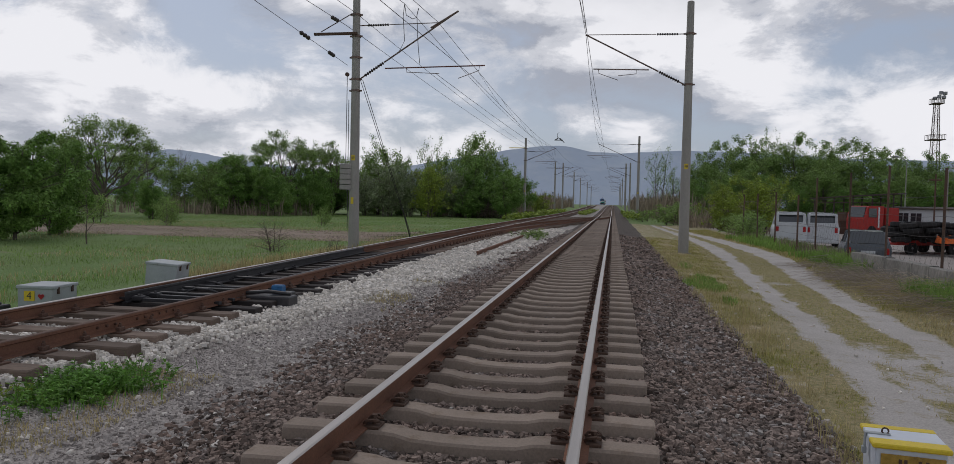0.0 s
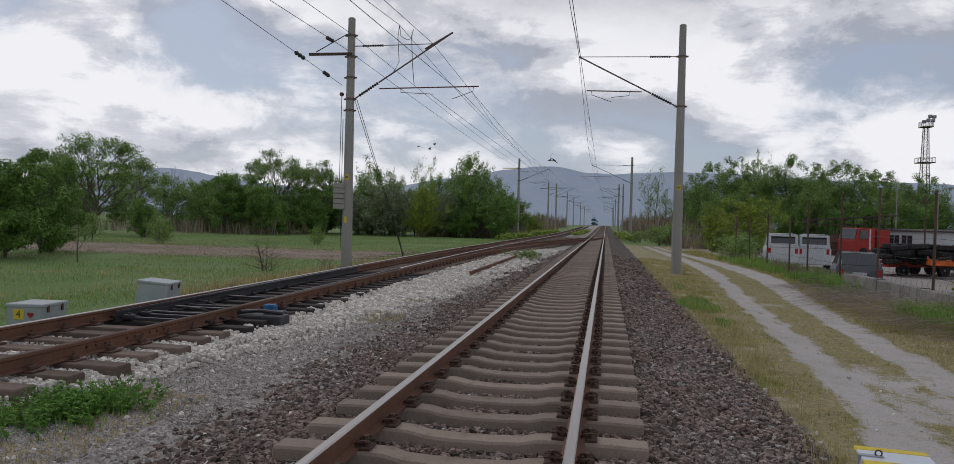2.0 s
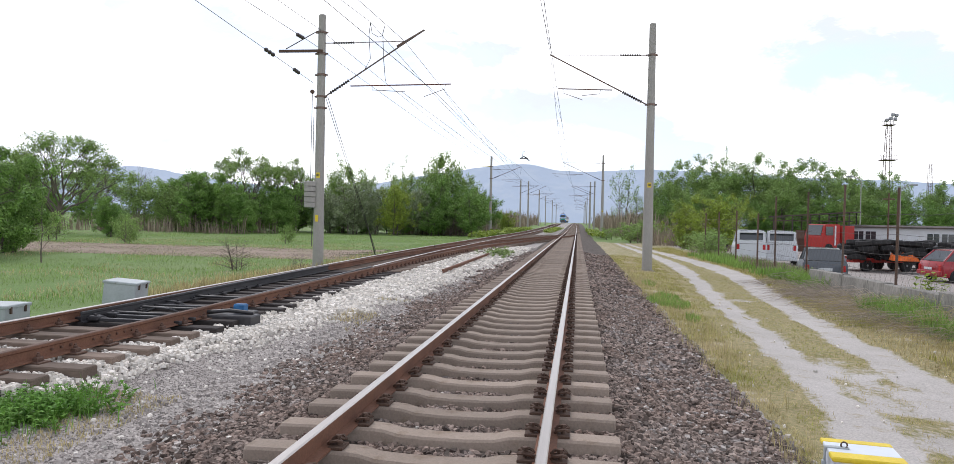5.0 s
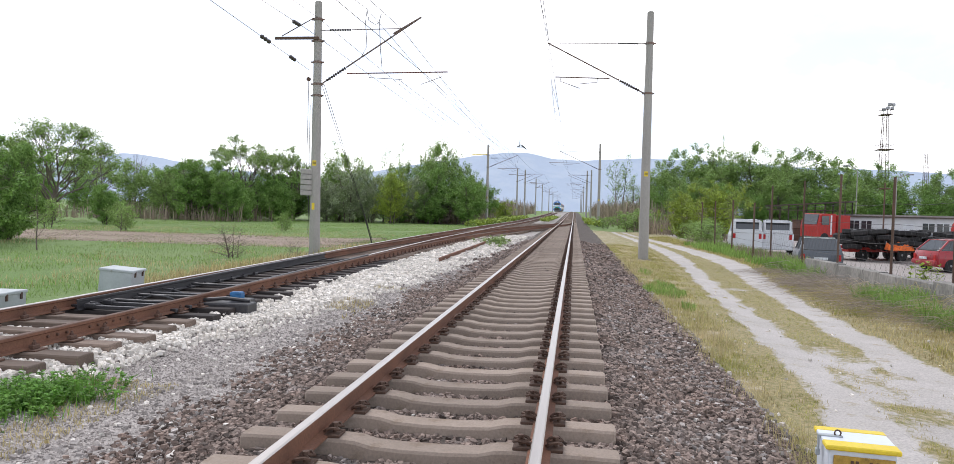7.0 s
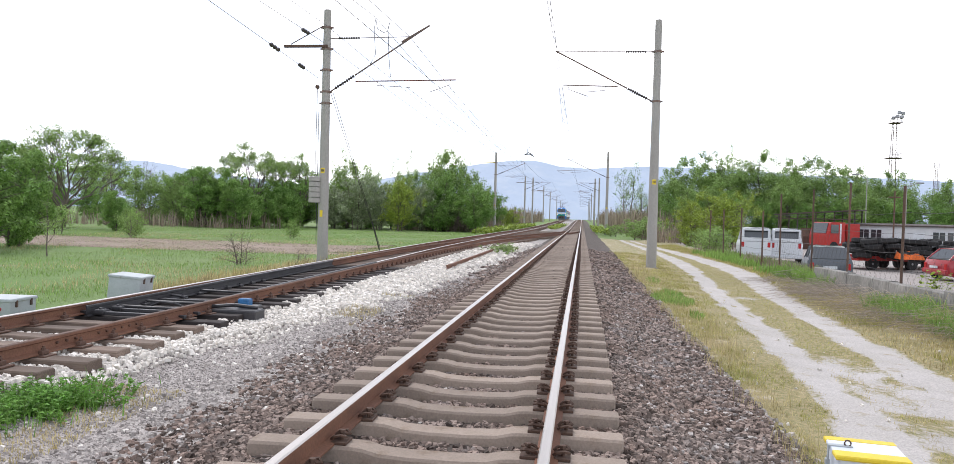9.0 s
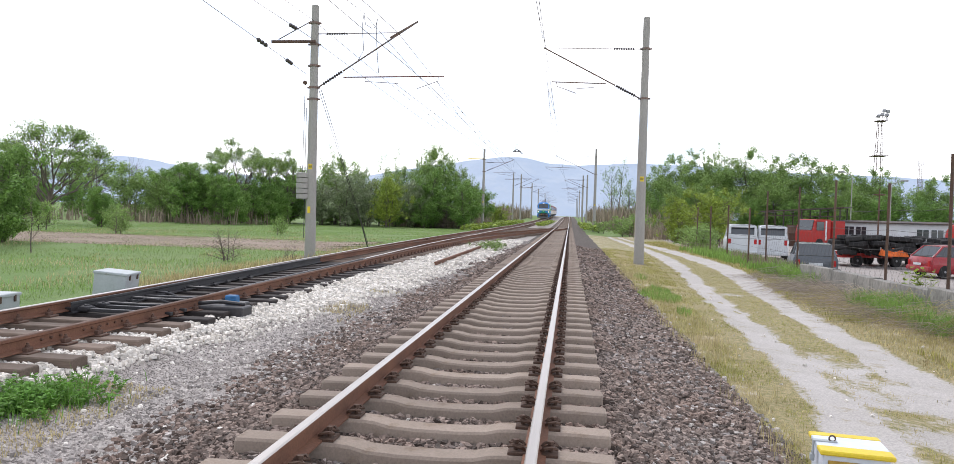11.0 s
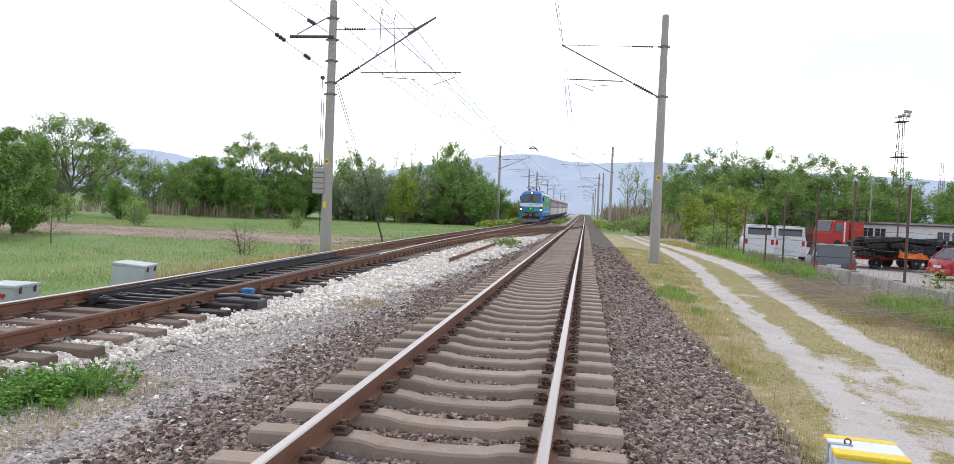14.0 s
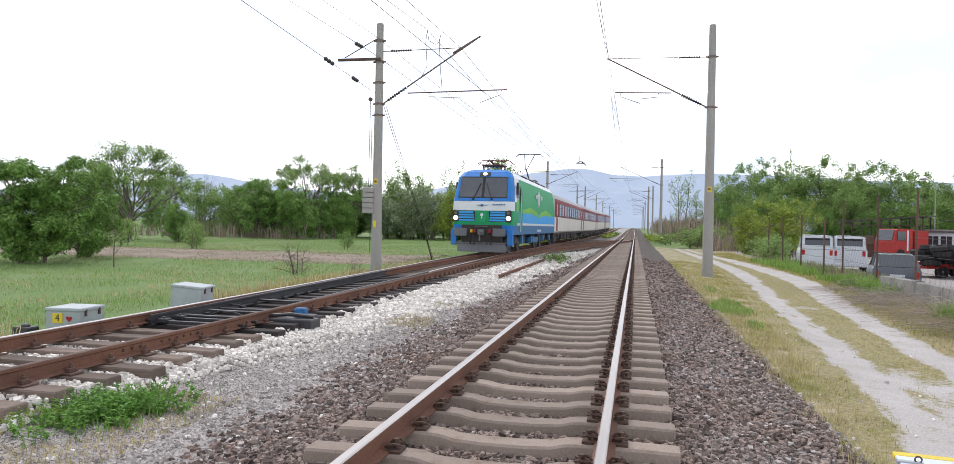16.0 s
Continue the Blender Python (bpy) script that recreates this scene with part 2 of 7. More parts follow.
# ------------------------------------------------------------------ mesh building
class Shape:
    """Vertices and faces of one mesh, gathered piece by piece; slot picks the material of what follows."""

    def __init__(self):
        self.v, self.f, self.s, self.slot = [], [], [], 0

    def add(self, verts, faces, slots=None):
        o = len(self.v)
        self.v += [tuple(p) for p in verts]
        self.f += [tuple(i + o for i in q) for q in faces]
        self.s += slots if slots else [self.slot] * len(faces)
        return self

    def loft(self, rings, closed=True, caps=True, slots=None):
        n = len(rings[0])
        verts = [p for r in rings for p in r]
        faces, sl = [], []
        for i in range(len(rings) - 1):
            for j in range(n if closed else n - 1):
                k = (j + 1) % n
                faces.append((i * n + j, i * n + k, (i + 1) * n + k, (i + 1) * n + j))
                sl.append(slots(i, j) if slots else self.slot)
        if caps and closed:
            faces += [tuple(range(n))[::-1], tuple(range((len(rings) - 1) * n, len(rings) * n))]
            sl += [slots(0, 0) if slots else self.slot, slots(len(rings) - 2, 0) if slots else self.slot]
        return self.add(verts, faces, sl)

    def box(self, x0, x1, y0, y1, z0, z1, b=0.0, m=None):
        b = min(b, 0.49 * min(x1 - x0, y1 - y0, z1 - z0))
        if b <= 0:
            rings = [[(x0, y0, z), (x1, y0, z), (x1, y1, z), (x0, y1, z)] for z in (z0, z1)]
        else:
            def ring(z, i):
                X0, X1, Y0, Y1, c = x0 + i, x1 - i, y0 + i, y1 - i, b * 0.6
                return [(X0 + c, Y0, z), (X1 - c, Y0, z), (X1, Y0 + c, z), (X1, Y1 - c, z),
                        (X1 - c, Y1, z), (X0 + c, Y1, z), (X0, Y1 - c, z), (X0, Y0 + c, z)]
            rings = [ring(z0, b * 0.6), ring(z0 + b, 0), ring(z1 - b, 0), ring(z1, b * 0.6)]
        if m is not None:
            rings = [[m @ Vector(p) for p in r] for r in rings]
        return self.loft(rings)

    def tube(self, pts, r, n=6, r1=None):
        pts = [Vector(p) for p in pts]
        rings = []
        for i, p in enumerate(pts):
            d = (pts[min(i + 1, len(pts) - 1)] - pts[max(i - 1, 0)]).normalized()
            a = d.cross(Vector((0, 0, 1)) if abs(d.z) < 0.9 else Vector((1, 0, 0))).normalized()
            c = d.cross(a)
            rr = r if r1 is None else r + (r1 - r) * i / (len(pts) - 1)
            rings.append([p + (a * math.cos(2 * math.pi * k / n) + c * math.sin(2 * math.pi * k / n)) * rr for k in range(n)])
        return self.loft(rings)

    def turned(self, p, axis, prof, n=12):
        """A turned body: prof lists (distance along axis, radius)."""
        p, d = Vector(p), Vector(axis).normalized()
        a = d.cross(Vector((0, 0, 1)) if abs(d.z) < 0.9 else Vector((1, 0, 0))).normalized()
        c = d.cross(a)
        return self.loft([[p + d * s + (a * math.cos(2 * math.pi * k / n) + c * math.sin(2 * math.pi * k / n)) * r for k in range(n)] for s, r in prof])

    def data(self, name, mats, smooth=False, crease=40):
        me = bpy.data.meshes.new(name)
        me.from_pydata(self.v, [], self.f)
        for m in mats:
            me.materials.append(m)
        if len(mats) > 1:
            me.polygons.foreach_set("material_index", self.s)
        if smooth:
            me.polygons.foreach_set("use_smooth", [True] * len(me.polygons))
            me.set_sharp_from_angle(angle=radians(crease))
        me.update()
        return me


def part(name, shape, mats, parent=None, label="", smooth=False, crease=40):
    mats = mats if isinstance(mats, (list, tuple)) else [mats]
    ob = new(name, shape if isinstance(shape, bpy.types.Mesh) else shape.data(name, mats, smooth, crease))
    if parent is not None:
        ob.parent = parent
    return tagged(ob, label)


def thing(name, label, category, group="", kind="", at=(0, 0, 0), turn=0):
    ob = new(name)
    ob.empty_display_size = 0.2
    ob.matrix_world = pose(*at, 0, 0, turn)
    return tagged(ob, label, category, group, kind)


def curve_through(points):
    """A smooth function through (y, x) pairs."""
    ys, xs = [p[0] for p in points], [p[1] for p in points]
    ds = [0.0] * len(ys)
    for i in range(1, len(ys) - 1):
        ds[i] = (xs[i + 1] - xs[i - 1]) / (ys[i + 1] - ys[i - 1])

    def f(y):
        if y <= ys[0]:
            return xs[0]
        if y >= ys[-1]:
            return xs[-1]
        i = max(k for k in range(len(ys) - 1) if ys[k] <= y)
        h = ys[i + 1] - ys[i]
        t = (y - ys[i]) / h
        return ((2 * t**3 - 3 * t**2 + 1) * xs[i] + (t**3 - 2 * t**2 + t) * h * ds[i]
                + (-2 * t**3 + 3 * t**2) * xs[i + 1] + (t**3 - t**2) * h * ds[i + 1])
    return f


# ------------------------------------------------------------------ plan: rail tops at height 0, the line climbs a little in the distance
MAIN = -0.935
HALF = 0.7535
grade = curve_through([(90, 0.0), (130, 0.18), (160, 0.4), (232, 0.97), (310, 1.3), (420, 1.45)])
left_line = curve_through([(4, -6.40), (9, -6.42), (15, -6.55), (22, -6.76), (33, -7.08), (48, -7.15), (67, -7.12), (97, -6.95), (157, -6.7), (232, -6.75), (307, -7.1), (420, -7.4)])
cross_line = curve_through([(4, -6.40), (9, -6.40), (16, -6.50), (23, -6.60), (31, -6.58), (42, -6.12), (52, -5.25), (62, -4.1), (72, -2.75), (82, -1.6), (90, -1.08), (97, -0.935)])
main_line = curve_through([(0, MAIN), (1, MAIN)])


def mound(y):
    return grade(y)


def noise2(x, y, s=1.0, seed=0.0):
    return noise.noise(Vector((x * s + seed, y * s - seed, seed * 1.7)))


def ground_z(x, y):
    """The natural ground: verge beside the ballast, track bed, meadow, lane."""
    prof = [(-60, -0.62), (-14, -0.62), (-9.2, -0.5), (-8.2, -0.36), (-5.6, -0.33), (-4.6, -0.36), (-3.3, -0.40), (-2.4, -0.38),
            (0.5, -0.38), (1.9, -0.46), (2.9, -0.48), (3.6, -0.56), (5.2, -0.56), (6.4, -0.50), (8.0, -0.46), (9.5, -0.5), (60, -0.5)]
    z = prof[0][1]
    for (a, za), (b, zb) in zip(prof, prof[1:]):
        if a <= x <= b:
            z = za + (zb - za) * (x - a) / (b - a)
            break
    else:
        z = prof[-1][1] if x > 60 else prof[0][1]
    rough = 0.03 if (x < -9 or x > 1.8) else 0.008
    if x > 8.2:
        # the yard lies lower than the lane
        z -= 0.42 * min(1.0, (x - 8.2) / 1.6) * max(0.0, min(1.0, (98 - y) / 14))
    return z + grade(y) + rough * noise2(x, y, 0.8, 3.0)


def strip(shape, fx0, fx1, ys, n=6, zf=ground_z, dz=0.0, wob=0.0, seed=0.0):
    """A sheet along the line between two edges."""
    verts, faces = [], []
    for y in ys:
        a = fx0(y) + wob * (noise2(0, y, 0.9, seed) + 0.6 * noise2(0, y, 3.1, seed + 4))
        b = fx1(y) + wob * (noise2(5, y, 0.9, seed + 9) + 0.6 * noise2(5, y, 3.1, seed + 6))
        for k in range(n + 1):
            x = a + (b - a) * k / n
            verts.append((x, y, zf(x, y) + dz))
    for i in range(len(ys) - 1):
        for k in range(n):
            o = i * (n + 1) + k
            faces.append((o, o + 1, o + n + 2, o + n + 1))
    return shape.add(verts, faces)


def steps(y0, y1, first, growth=1.04):
    out, d = [y0], first
    while out[-1] < y1:
        out.append(min(y1, out[-1] + d))
        d *= growth
    return out


# ------------------------------------------------------------------ ground
g = Shape()
xs = [-3500, -1500, -700, -300, -150, -90] + [-60 + 2 * i for i in range(23)] + [-14.5 + 0.5 * i for i in range(70)] + [22, 26, 32, 40, 52, 70, 110, 200, 400, 900, 1800, 3500]
ysg = [-60, -30, -14, -6] + steps(-2, 60, 0.5, 1.015) + [64, 70, 78, 86, 95, 105, 118, 132, 150, 170, 195, 225, 260, 310, 380, 480, 700, 1200, 2200, 3600]
gv = [(x, y, ground_z(x, y)) for y in ysg for x in xs]
nx = len(xs)
g.add(gv, [(i * nx + j, i * nx + j + 1, (i + 1) * nx + j + 1, (i + 1) * nx + j) for i in range(len(ysg) - 1) for j in range(nx - 1)])
tagged(part("ground", g, M["field"], smooth=True), "flat spring meadow of green and browned grass", "ground", kind="structure")

BACK = [-60, -40, -25, -15, -9, -5, -2.5, -0.5]
far = BACK + steps(1.5, 420, 0.35, 1.025)
near = BACK + steps(1.5, 75, 0.3, 1.02)
tagged(part("verge", strip(Shape(), lambda y: 1.66 + 0.12 * noise2(3, y, 1.3, 2), lambda y: 9.0, near, 24, dz=0.014), M["verge"], smooth=True),
       "dry grassy verge between track and lane", "ground", kind="structure")
tagged(part("gravel", strip(Shape(), lambda y: -5.3, lambda y: -2.3, far, 8, dz=0.03, wob=0.1), M["gravel"], smooth=True),
       "grey gravel strip between the two tracks", "ground", kind="structure")
tagged(part("track_bed", strip(Shape(), lambda y: min(left_line(y), cross_line(y) if y < 60 else 0) - 2.0, lambda y: -4.9, far, 10, dz=0.022, wob=0.12), M["gravel"], smooth=True),
       "stony bed of the turnout track", "ground", kind="structure")


def ballast_z(x, y):
    d = abs(x - MAIN)
    z = -0.262 if d < 1.36 else -0.262 - (d - 1.36) * 0.20
    if d < 0.6:
        z -= 0.02
    return max(z + grade(y), ground_z(x, y) + (0.03 if x > MAIN else -0.02)) + 0.012 * noise2(x, y, 4.0, 7.0)


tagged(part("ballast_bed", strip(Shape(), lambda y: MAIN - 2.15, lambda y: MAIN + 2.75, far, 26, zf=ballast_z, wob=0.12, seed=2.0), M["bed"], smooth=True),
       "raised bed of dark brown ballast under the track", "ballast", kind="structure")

rut_l0 = curve_through([(2, 1.9), (7, 2.4), (9.7, 2.62), (14.7, 2.98), (20, 3.35), (27.5, 3.95), (36, 4.3), (46, 4.3), (60, 3.9), (74, 3.6)])
rut_l1 = curve_through([(2, 2.5), (7.5, 3.0), (10.2, 3.3), (14.9, 3.68), (20, 4.0), (27.8, 4.6), (36, 5.1), (46, 5.0), (60, 4.5), (74, 4.1)])
rut_r0 = curve_through([(2, 3.8), (8.4, 4.02), (11.5, 4.18), (17, 4.6), (22, 5.0), (28.3, 5.6), (36, 5.7), (46, 5.5), (60, 5.0), (74, 4.6)])
rut_r1 = curve_through([(2, 4.5), (9.9, 4.78), (12.5, 4.9), (17.3, 5.3), (22, 5.75), (28.8, 6.5), (36, 6.6), (46, 6.2), (60, 5.5), (74, 5.0)])


def worn_at(x, y):
    """How bare the lane is worn: 1 in the wheel ruts, 0 on grass."""
    ragged = 0.16 * noise2(x, y, 1.1, 41) + 0.10 * noise2(x, y, 3.7, 17)
    best = max(min(x - a(y), b(y) - x) for a, b in ((rut_l0, rut_l1), (rut_r0, rut_r1)))
    w = (best + ragged + 0.10) / 0.22
    if rut_l0(y) < x < rut_r1(y):
        w = max(w, min(0.18, (13.0 - y) * 0.06) + 1.5 * noise2(x, y, 0.9, 52) + 0.7 * noise2(x, y, 2.6, 23))
    return max(0.0, min(1.0, w))


def lane_sheet():
    ys = BACK + steps(1.5, 75, 0.14, 1.012)
    n = 52
    verts, worn = [], []
    for y in ys:
        a, b = rut_l0(y) - 0.45, rut_r1(y) + 0.45
        for k in range(n + 1):
            x = a + (b - a) * k / n
            w = worn_at(x, y)
            verts.append((x, y, ground_z(x, y) + (-0.02 if k in (0, n) else 0.034 - 0.012 * w)))
            worn.append(w)
    me = bpy.data.meshes.new("dirt_lane")
    me.from_pydata(verts, [], [(i * (n + 1) + k, i * (n + 1) + k + 1, (i + 1) * (n + 1) + k + 1, (i + 1) * (n + 1) + k) for i in range(len(ys) - 1) for k in range(n)])
    me.attributes.new("worn", "FLOAT", "POINT").data.foreach_set("value", worn)
    me.polygons.foreach_set("use_smooth", [True] * len(me.polygons))
    m = M["dirt"].copy()
    m.name = "lane_dirt_and_grass"
    nn, ll = m.node_tree.nodes, m.node_tree.links
    p = nn["Principled BSDF"]
    bare = p.inputs["Base Color"].links[0].from_socket
    at = nn.new("ShaderNodeAttribute")
    at.attribute_name = "worn"
    speck = nn.new("ShaderNodeTexNoise")
    speck.inputs["Scale"].default_value, speck.inputs["Detail"].default_value = 14.0, 8.0
    ll.new(nn["Texture Coordinate"].outputs["Object"], speck.inputs["Vector"])
    add = nn.new("ShaderNodeMath")
    add.operation = "ADD"
    ll.new(at.outputs["Fac"], add.inputs[0])
    ll.new(speck.outputs[0], add.inputs[1])
    edge = nn.new("ShaderNodeMapRange")
    edge.inputs[1].default_value, edge.inputs[2].default_value = 0.82, 1.16
    ll.new(add.outputs[0], edge.inputs[0])
    turf = nn.new("ShaderNodeValToRGB")
    turf.color_ramp.elements[0].position, turf.color_ramp.elements[0].color = 0.35, (0.20, 0.19, 0.08, 1)
    turf.color_ramp.elements[1].position, turf.color_ramp.elements[1].color = 0.65, (0.37, 0.30, 0.17, 1)
    ll.new(speck.outputs[0], turf.inputs[0])
    k = nn.new("ShaderNodeMix")
    k.data_type = "RGBA"
    ll.new(edge.outputs[0], k.inputs[0])
    ll.new(turf.outputs[0], k.inputs[6])
    ll.new(bare, k.inputs[7])
    ll.new(k.outputs[2], p.inputs["Base Color"])
    me.materials.append(m)
    return me


tagged(part("dirt_lane", lane_sheet(), None), "pale dirt lane with two worn wheel ruts", "road", kind="structure")
yard = Shape()
strip(yard, lambda y: 8.6, lambda y: 45.0, steps(12, 90, 1.0, 1.03), 12, dz=0.03)
tagged(part("yard", yard, M["gravel"], smooth=True), "dusty pale yard behind the fence", "yard", kind="structure")

strip_ = Shape()
strip(strip_, lambda y: -44.0, lambda y: -11.0, steps(33, 45, 0.6, 1.0), 60, zf=lambda x, y: ground_z(x, y) - (0.12 if y < 33.3 or y > 44.7 else 0.0), dz=0.03, wob=3.0, seed=3.0)
M["browned"] = material("browned_grass", (0.31, 0.235, 0.19), (0.27, 0.225, 0.155), big=0.25, fine=12, bump=0.05, c=(0.21, 0.26, 0.10), cover=0.6)
tagged(part("mown_strip", strip_, M["browned"], smooth=True), "strip of browned mown grass in the meadow", "ground", kind="structure")

# mountains far behind everything
for nm, dist, x0, x1, prof, seed in (
        ("mountain_ridge", 3300, -1400, 3000, curve_through([(-1400, 60), (-1000, 150), (-524, 230), (-262, 262), (-44, 230), (300, 242), (480, 238), (1000, 216), (1500, 200), (3000, 90)]), 1.0),
        ("mountain_ridge", 3450, -4300, -600, curve_through([(-4300, 90), (-3200, 170), (-2600, 192), (-2335, 226), (-2240, 242), (-2050, 218), (-1862, 190), (-1400, 140), (-600, 50)]), 5.0)):
    s = Shape()
    rings = []
    for i in range(161):
        u = i / 160
        x = x0 + (x1 - x0) * u
        h = prof(x) * (1 + 0.035 * noise2(u * 18, seed, 1) + 0.02 * noise2(u * 60, seed, 1))
        rings.append([(x, dist - 500, -8), (x, dist - 330 + 60 * noise2(u * 19, 3, 1), h * 0.35), (x, dist - 140 + 60 * noise2(u * 27, 9, 1), h * 0.72), (x, dist, h), (x, dist + 300, -8)])
    s.loft(rings, closed=False)
    tagged(part(nm, s, M["hill"], smooth=True), "long mountain ridge on the horizon with blue haze painted in", "mountain", kind="structure")


# ------------------------------------------------------------------ rails and sleepers
RAIL = [(-0.036, -0.008), (-0.028, 0.0), (0.028, 0.0), (0.036, -0.008), (0.036, -0.035), (0.010, -0.05), (0.010, -0.135),
        (0.075, -0.150), (0.075, -0.163), (-0.075, -0.163), (-0.075, -0.150), (-0.010, -0.135), (-0.010, -0.05), (-0.036, -0.035)]


def rail_shape(fx, y0, y1, off=0.0, taper=None, step=1.2):
    """A rail swept along fx(y) + off; taper(y) narrows it towards a blade's tip."""
    s = Shape()
    ys = steps(y0, y1, step, 1.03)
    rings = []
    for y in ys:
        k = taper(y) if taper else 1.0
        rings.append([(fx(y) + off + px * (k if abs(px) < 0.05 else 0.4 + 0.6 * k), y, pz + grade(y) - (1 - k) * 0.02) for px, pz in RAIL])
    return s.loft(rings, slots=lambda i, j: 1 if j < 3 else 0)


track = thing("railway_track", "straight track of rusty steel rails on concrete sleepers", "track", kind="structure")
for side in (-1, 1):
    part("rail", rail_shape(main_line, -60, 420, side * HALF), [M["rust"], M["steel"]], track, "rail with a polished running surface", smooth=False)


def sleeper_shape():
    s = Shape()
    rings = []
    for x, top in ((-1.285, -0.178), (-1.27, -0.170), (-1.0, -0.166), (-0.55, -0.166), (-0.47, -0.172), (-0.36, -0.198), (-0.15, -0.208), (0.15, -0.208), (0.36, -0.198), (0.47, -0.172), (0.55, -0.166), (1.0, -0.166), (1.27, -0.170), (1.285, -0.178)):
        e = 0.02 if abs(x) > 1.28 else 0.0
        rings.append([(x, -0.145 + e, -0.42), (x, 0.145 - e, -0.42), (x, 0.108 - e, top - 0.018), (x, 0.092 - e, top), (x, -0.092 + e, top), (x, -0.108 + e, top - 0.018)])
    return s.loft(rings).data("sleeper", [M["concrete"]])


def fastening_shape():
    """Ribbed plate, coach bolt and a bent spring clip beside a rail; +x points away from the rail."""
    s = Shape()
    s.box(0.04, 0.165, -0.075, 0.075, -0.166, -0.146, 0.004)
    s.turned((0.115, 0, -0.15), (0, 0, 1), [(0, 0.016), (0.05, 0.016), (0.052, 0.024), (0.072, 0.022), (0.074, 0.012)], 6)
    for w in (-1, 1):
        s.tube([(0.06, 0.015 * w, -0.128), (0.13, 0.02 * w, -0.108), (0.158, 0.045 * w, -0.115), (0.13, 0.07 * w, -0.10), (0.075, 0.066 * w, -0.112), (0.055, 0.05 * w, -0.13)], 0.011, 5)
    return s.data("fastening", [M["iron"]])


SLEEPER, FASTEN = sleeper_shape(), fastening_shape()
for k in range(-10, 165):
    y = 4.83 + 0.6 * k
    ob = part("sleeper", SLEEPER, None, track)
    ob.matrix_local = pose(MAIN + random.uniform(-0.012, 0.012), y + random.uniform(-0.015, 0.015), grade(y) + random.uniform(-0.004, 0.004), 0, 0, random.uniform(-0.5, 0.5))
    if k < 52:
        for cx, turn in ((-HALF, 180), (-HALF, 0), (HALF, 180), (HALF, 0)):
            f = part("fastening", FASTEN, None, ob)
            f.matrix_local = pose(cx, 0, 0, 0, 0, turn)
farset = Shape()
for k in [*range(-108, -10), *range(165, 520)]:
    y = 4.83 + 0.6 * k
    farset.box(MAIN - 1.28, MAIN + 1.28, y - 0.1, y + 0.1, -0.3 + grade(y), -0.168 + grade(y))
tagged(part("sleeper_row", farset, M["concrete"], track), kind="stuff")
plates = Shape()
for k in range(52, 165):
    y = 4.83 + 0.6 * k
    for side in (-1, 1):
        plates.box(MAIN + side * HALF - 0.16, MAIN + side * HALF + 0.16, y - 0.06, y + 0.06, -0.168 + grade(y), -0.125 + grade(y))
tagged(part("fastening_row", plates, M["iron"], track), kind="stuff")

turnout = thing("turnout", "rusty turnout track with black switch blades on timber sleepers", "track", kind="structure")
part("stock_rail", rail_shape(left_line, -60, 420, -HALF), [M["rust"], M["steel"]], turnout)
part("stock_rail", rail_shape(cross_line, -60, 97, HALF), [M["rust"], M["rust_dark"]], turnout)


def blade_taper(y):
    return max(0.22, min(1.0, (y - 9.6) / 5.0))


open_gap = curve_through([(9.6, 0.16), (13, 0.13), (17, 0.07), (22, 0.0)])
part("switch_blade", rail_shape(lambda y: cross_line(y) - HALF + open_gap(y), 9.6, 21.0, 0.0, blade_taper, 0.5), [M["black"], M["black"]], turnout, "black greased switch blade")
part("switch_blade", rail_shape(lambda y: left_line(y) + HALF - 0.052, 9.6, 21.0, 0.0, blade_taper, 0.5), [M["black"], M["black"]], turnout, "black greased switch blade")
part("closure_rail", rail_shape(lambda y: cross_line(y) - HALF + open_gap(y), 21.02, 97, 0.0), [M["rust"], M["rust_dark"]], turnout)
part("closure_rail", rail_shape(lambda y: left_line(y) + HALF, 21.02, 420, 0.0), [M["rust"], M["steel"]], turnout)
part("check_rail", rail_shape(lambda y: left_line(y) - HALF + 0.075, 40, 47), [M["rust"], M["rust_dark"]], turnout)
part("check_rail", rail_shape(lambda y: cross_line(y) + HALF - 0.075, 40, 47), [M["rust"], M["rust_dark"]], turnout)


def timber_shape(length):
    s = Shape()
    return s.box(-length / 2, length / 2, -0.125, 0.125, -0.34, -0.178, 0.014).data("timber", [M["timber"]])


def chair_shape():
    s = Shape()
    s.box(-0.17, 0.17, -0.09, 0.09, -0.180, -0.160, 0.004)
    for w in (-1, 1):
        s.box(0.085 * w - 0.03, 0.085 * w + 0.03, -0.05, 0.05, -0.162, -0.115, 0.008)
        s.turned((0.085 * w, 0, -0.118), (0, 0, 1), [(0, 0.022), (0.03, 0.022), (0.032, 0.014), (0.05, 0.013)], 6)
    return s.data("rail_chair", [M["rust_dark"]])


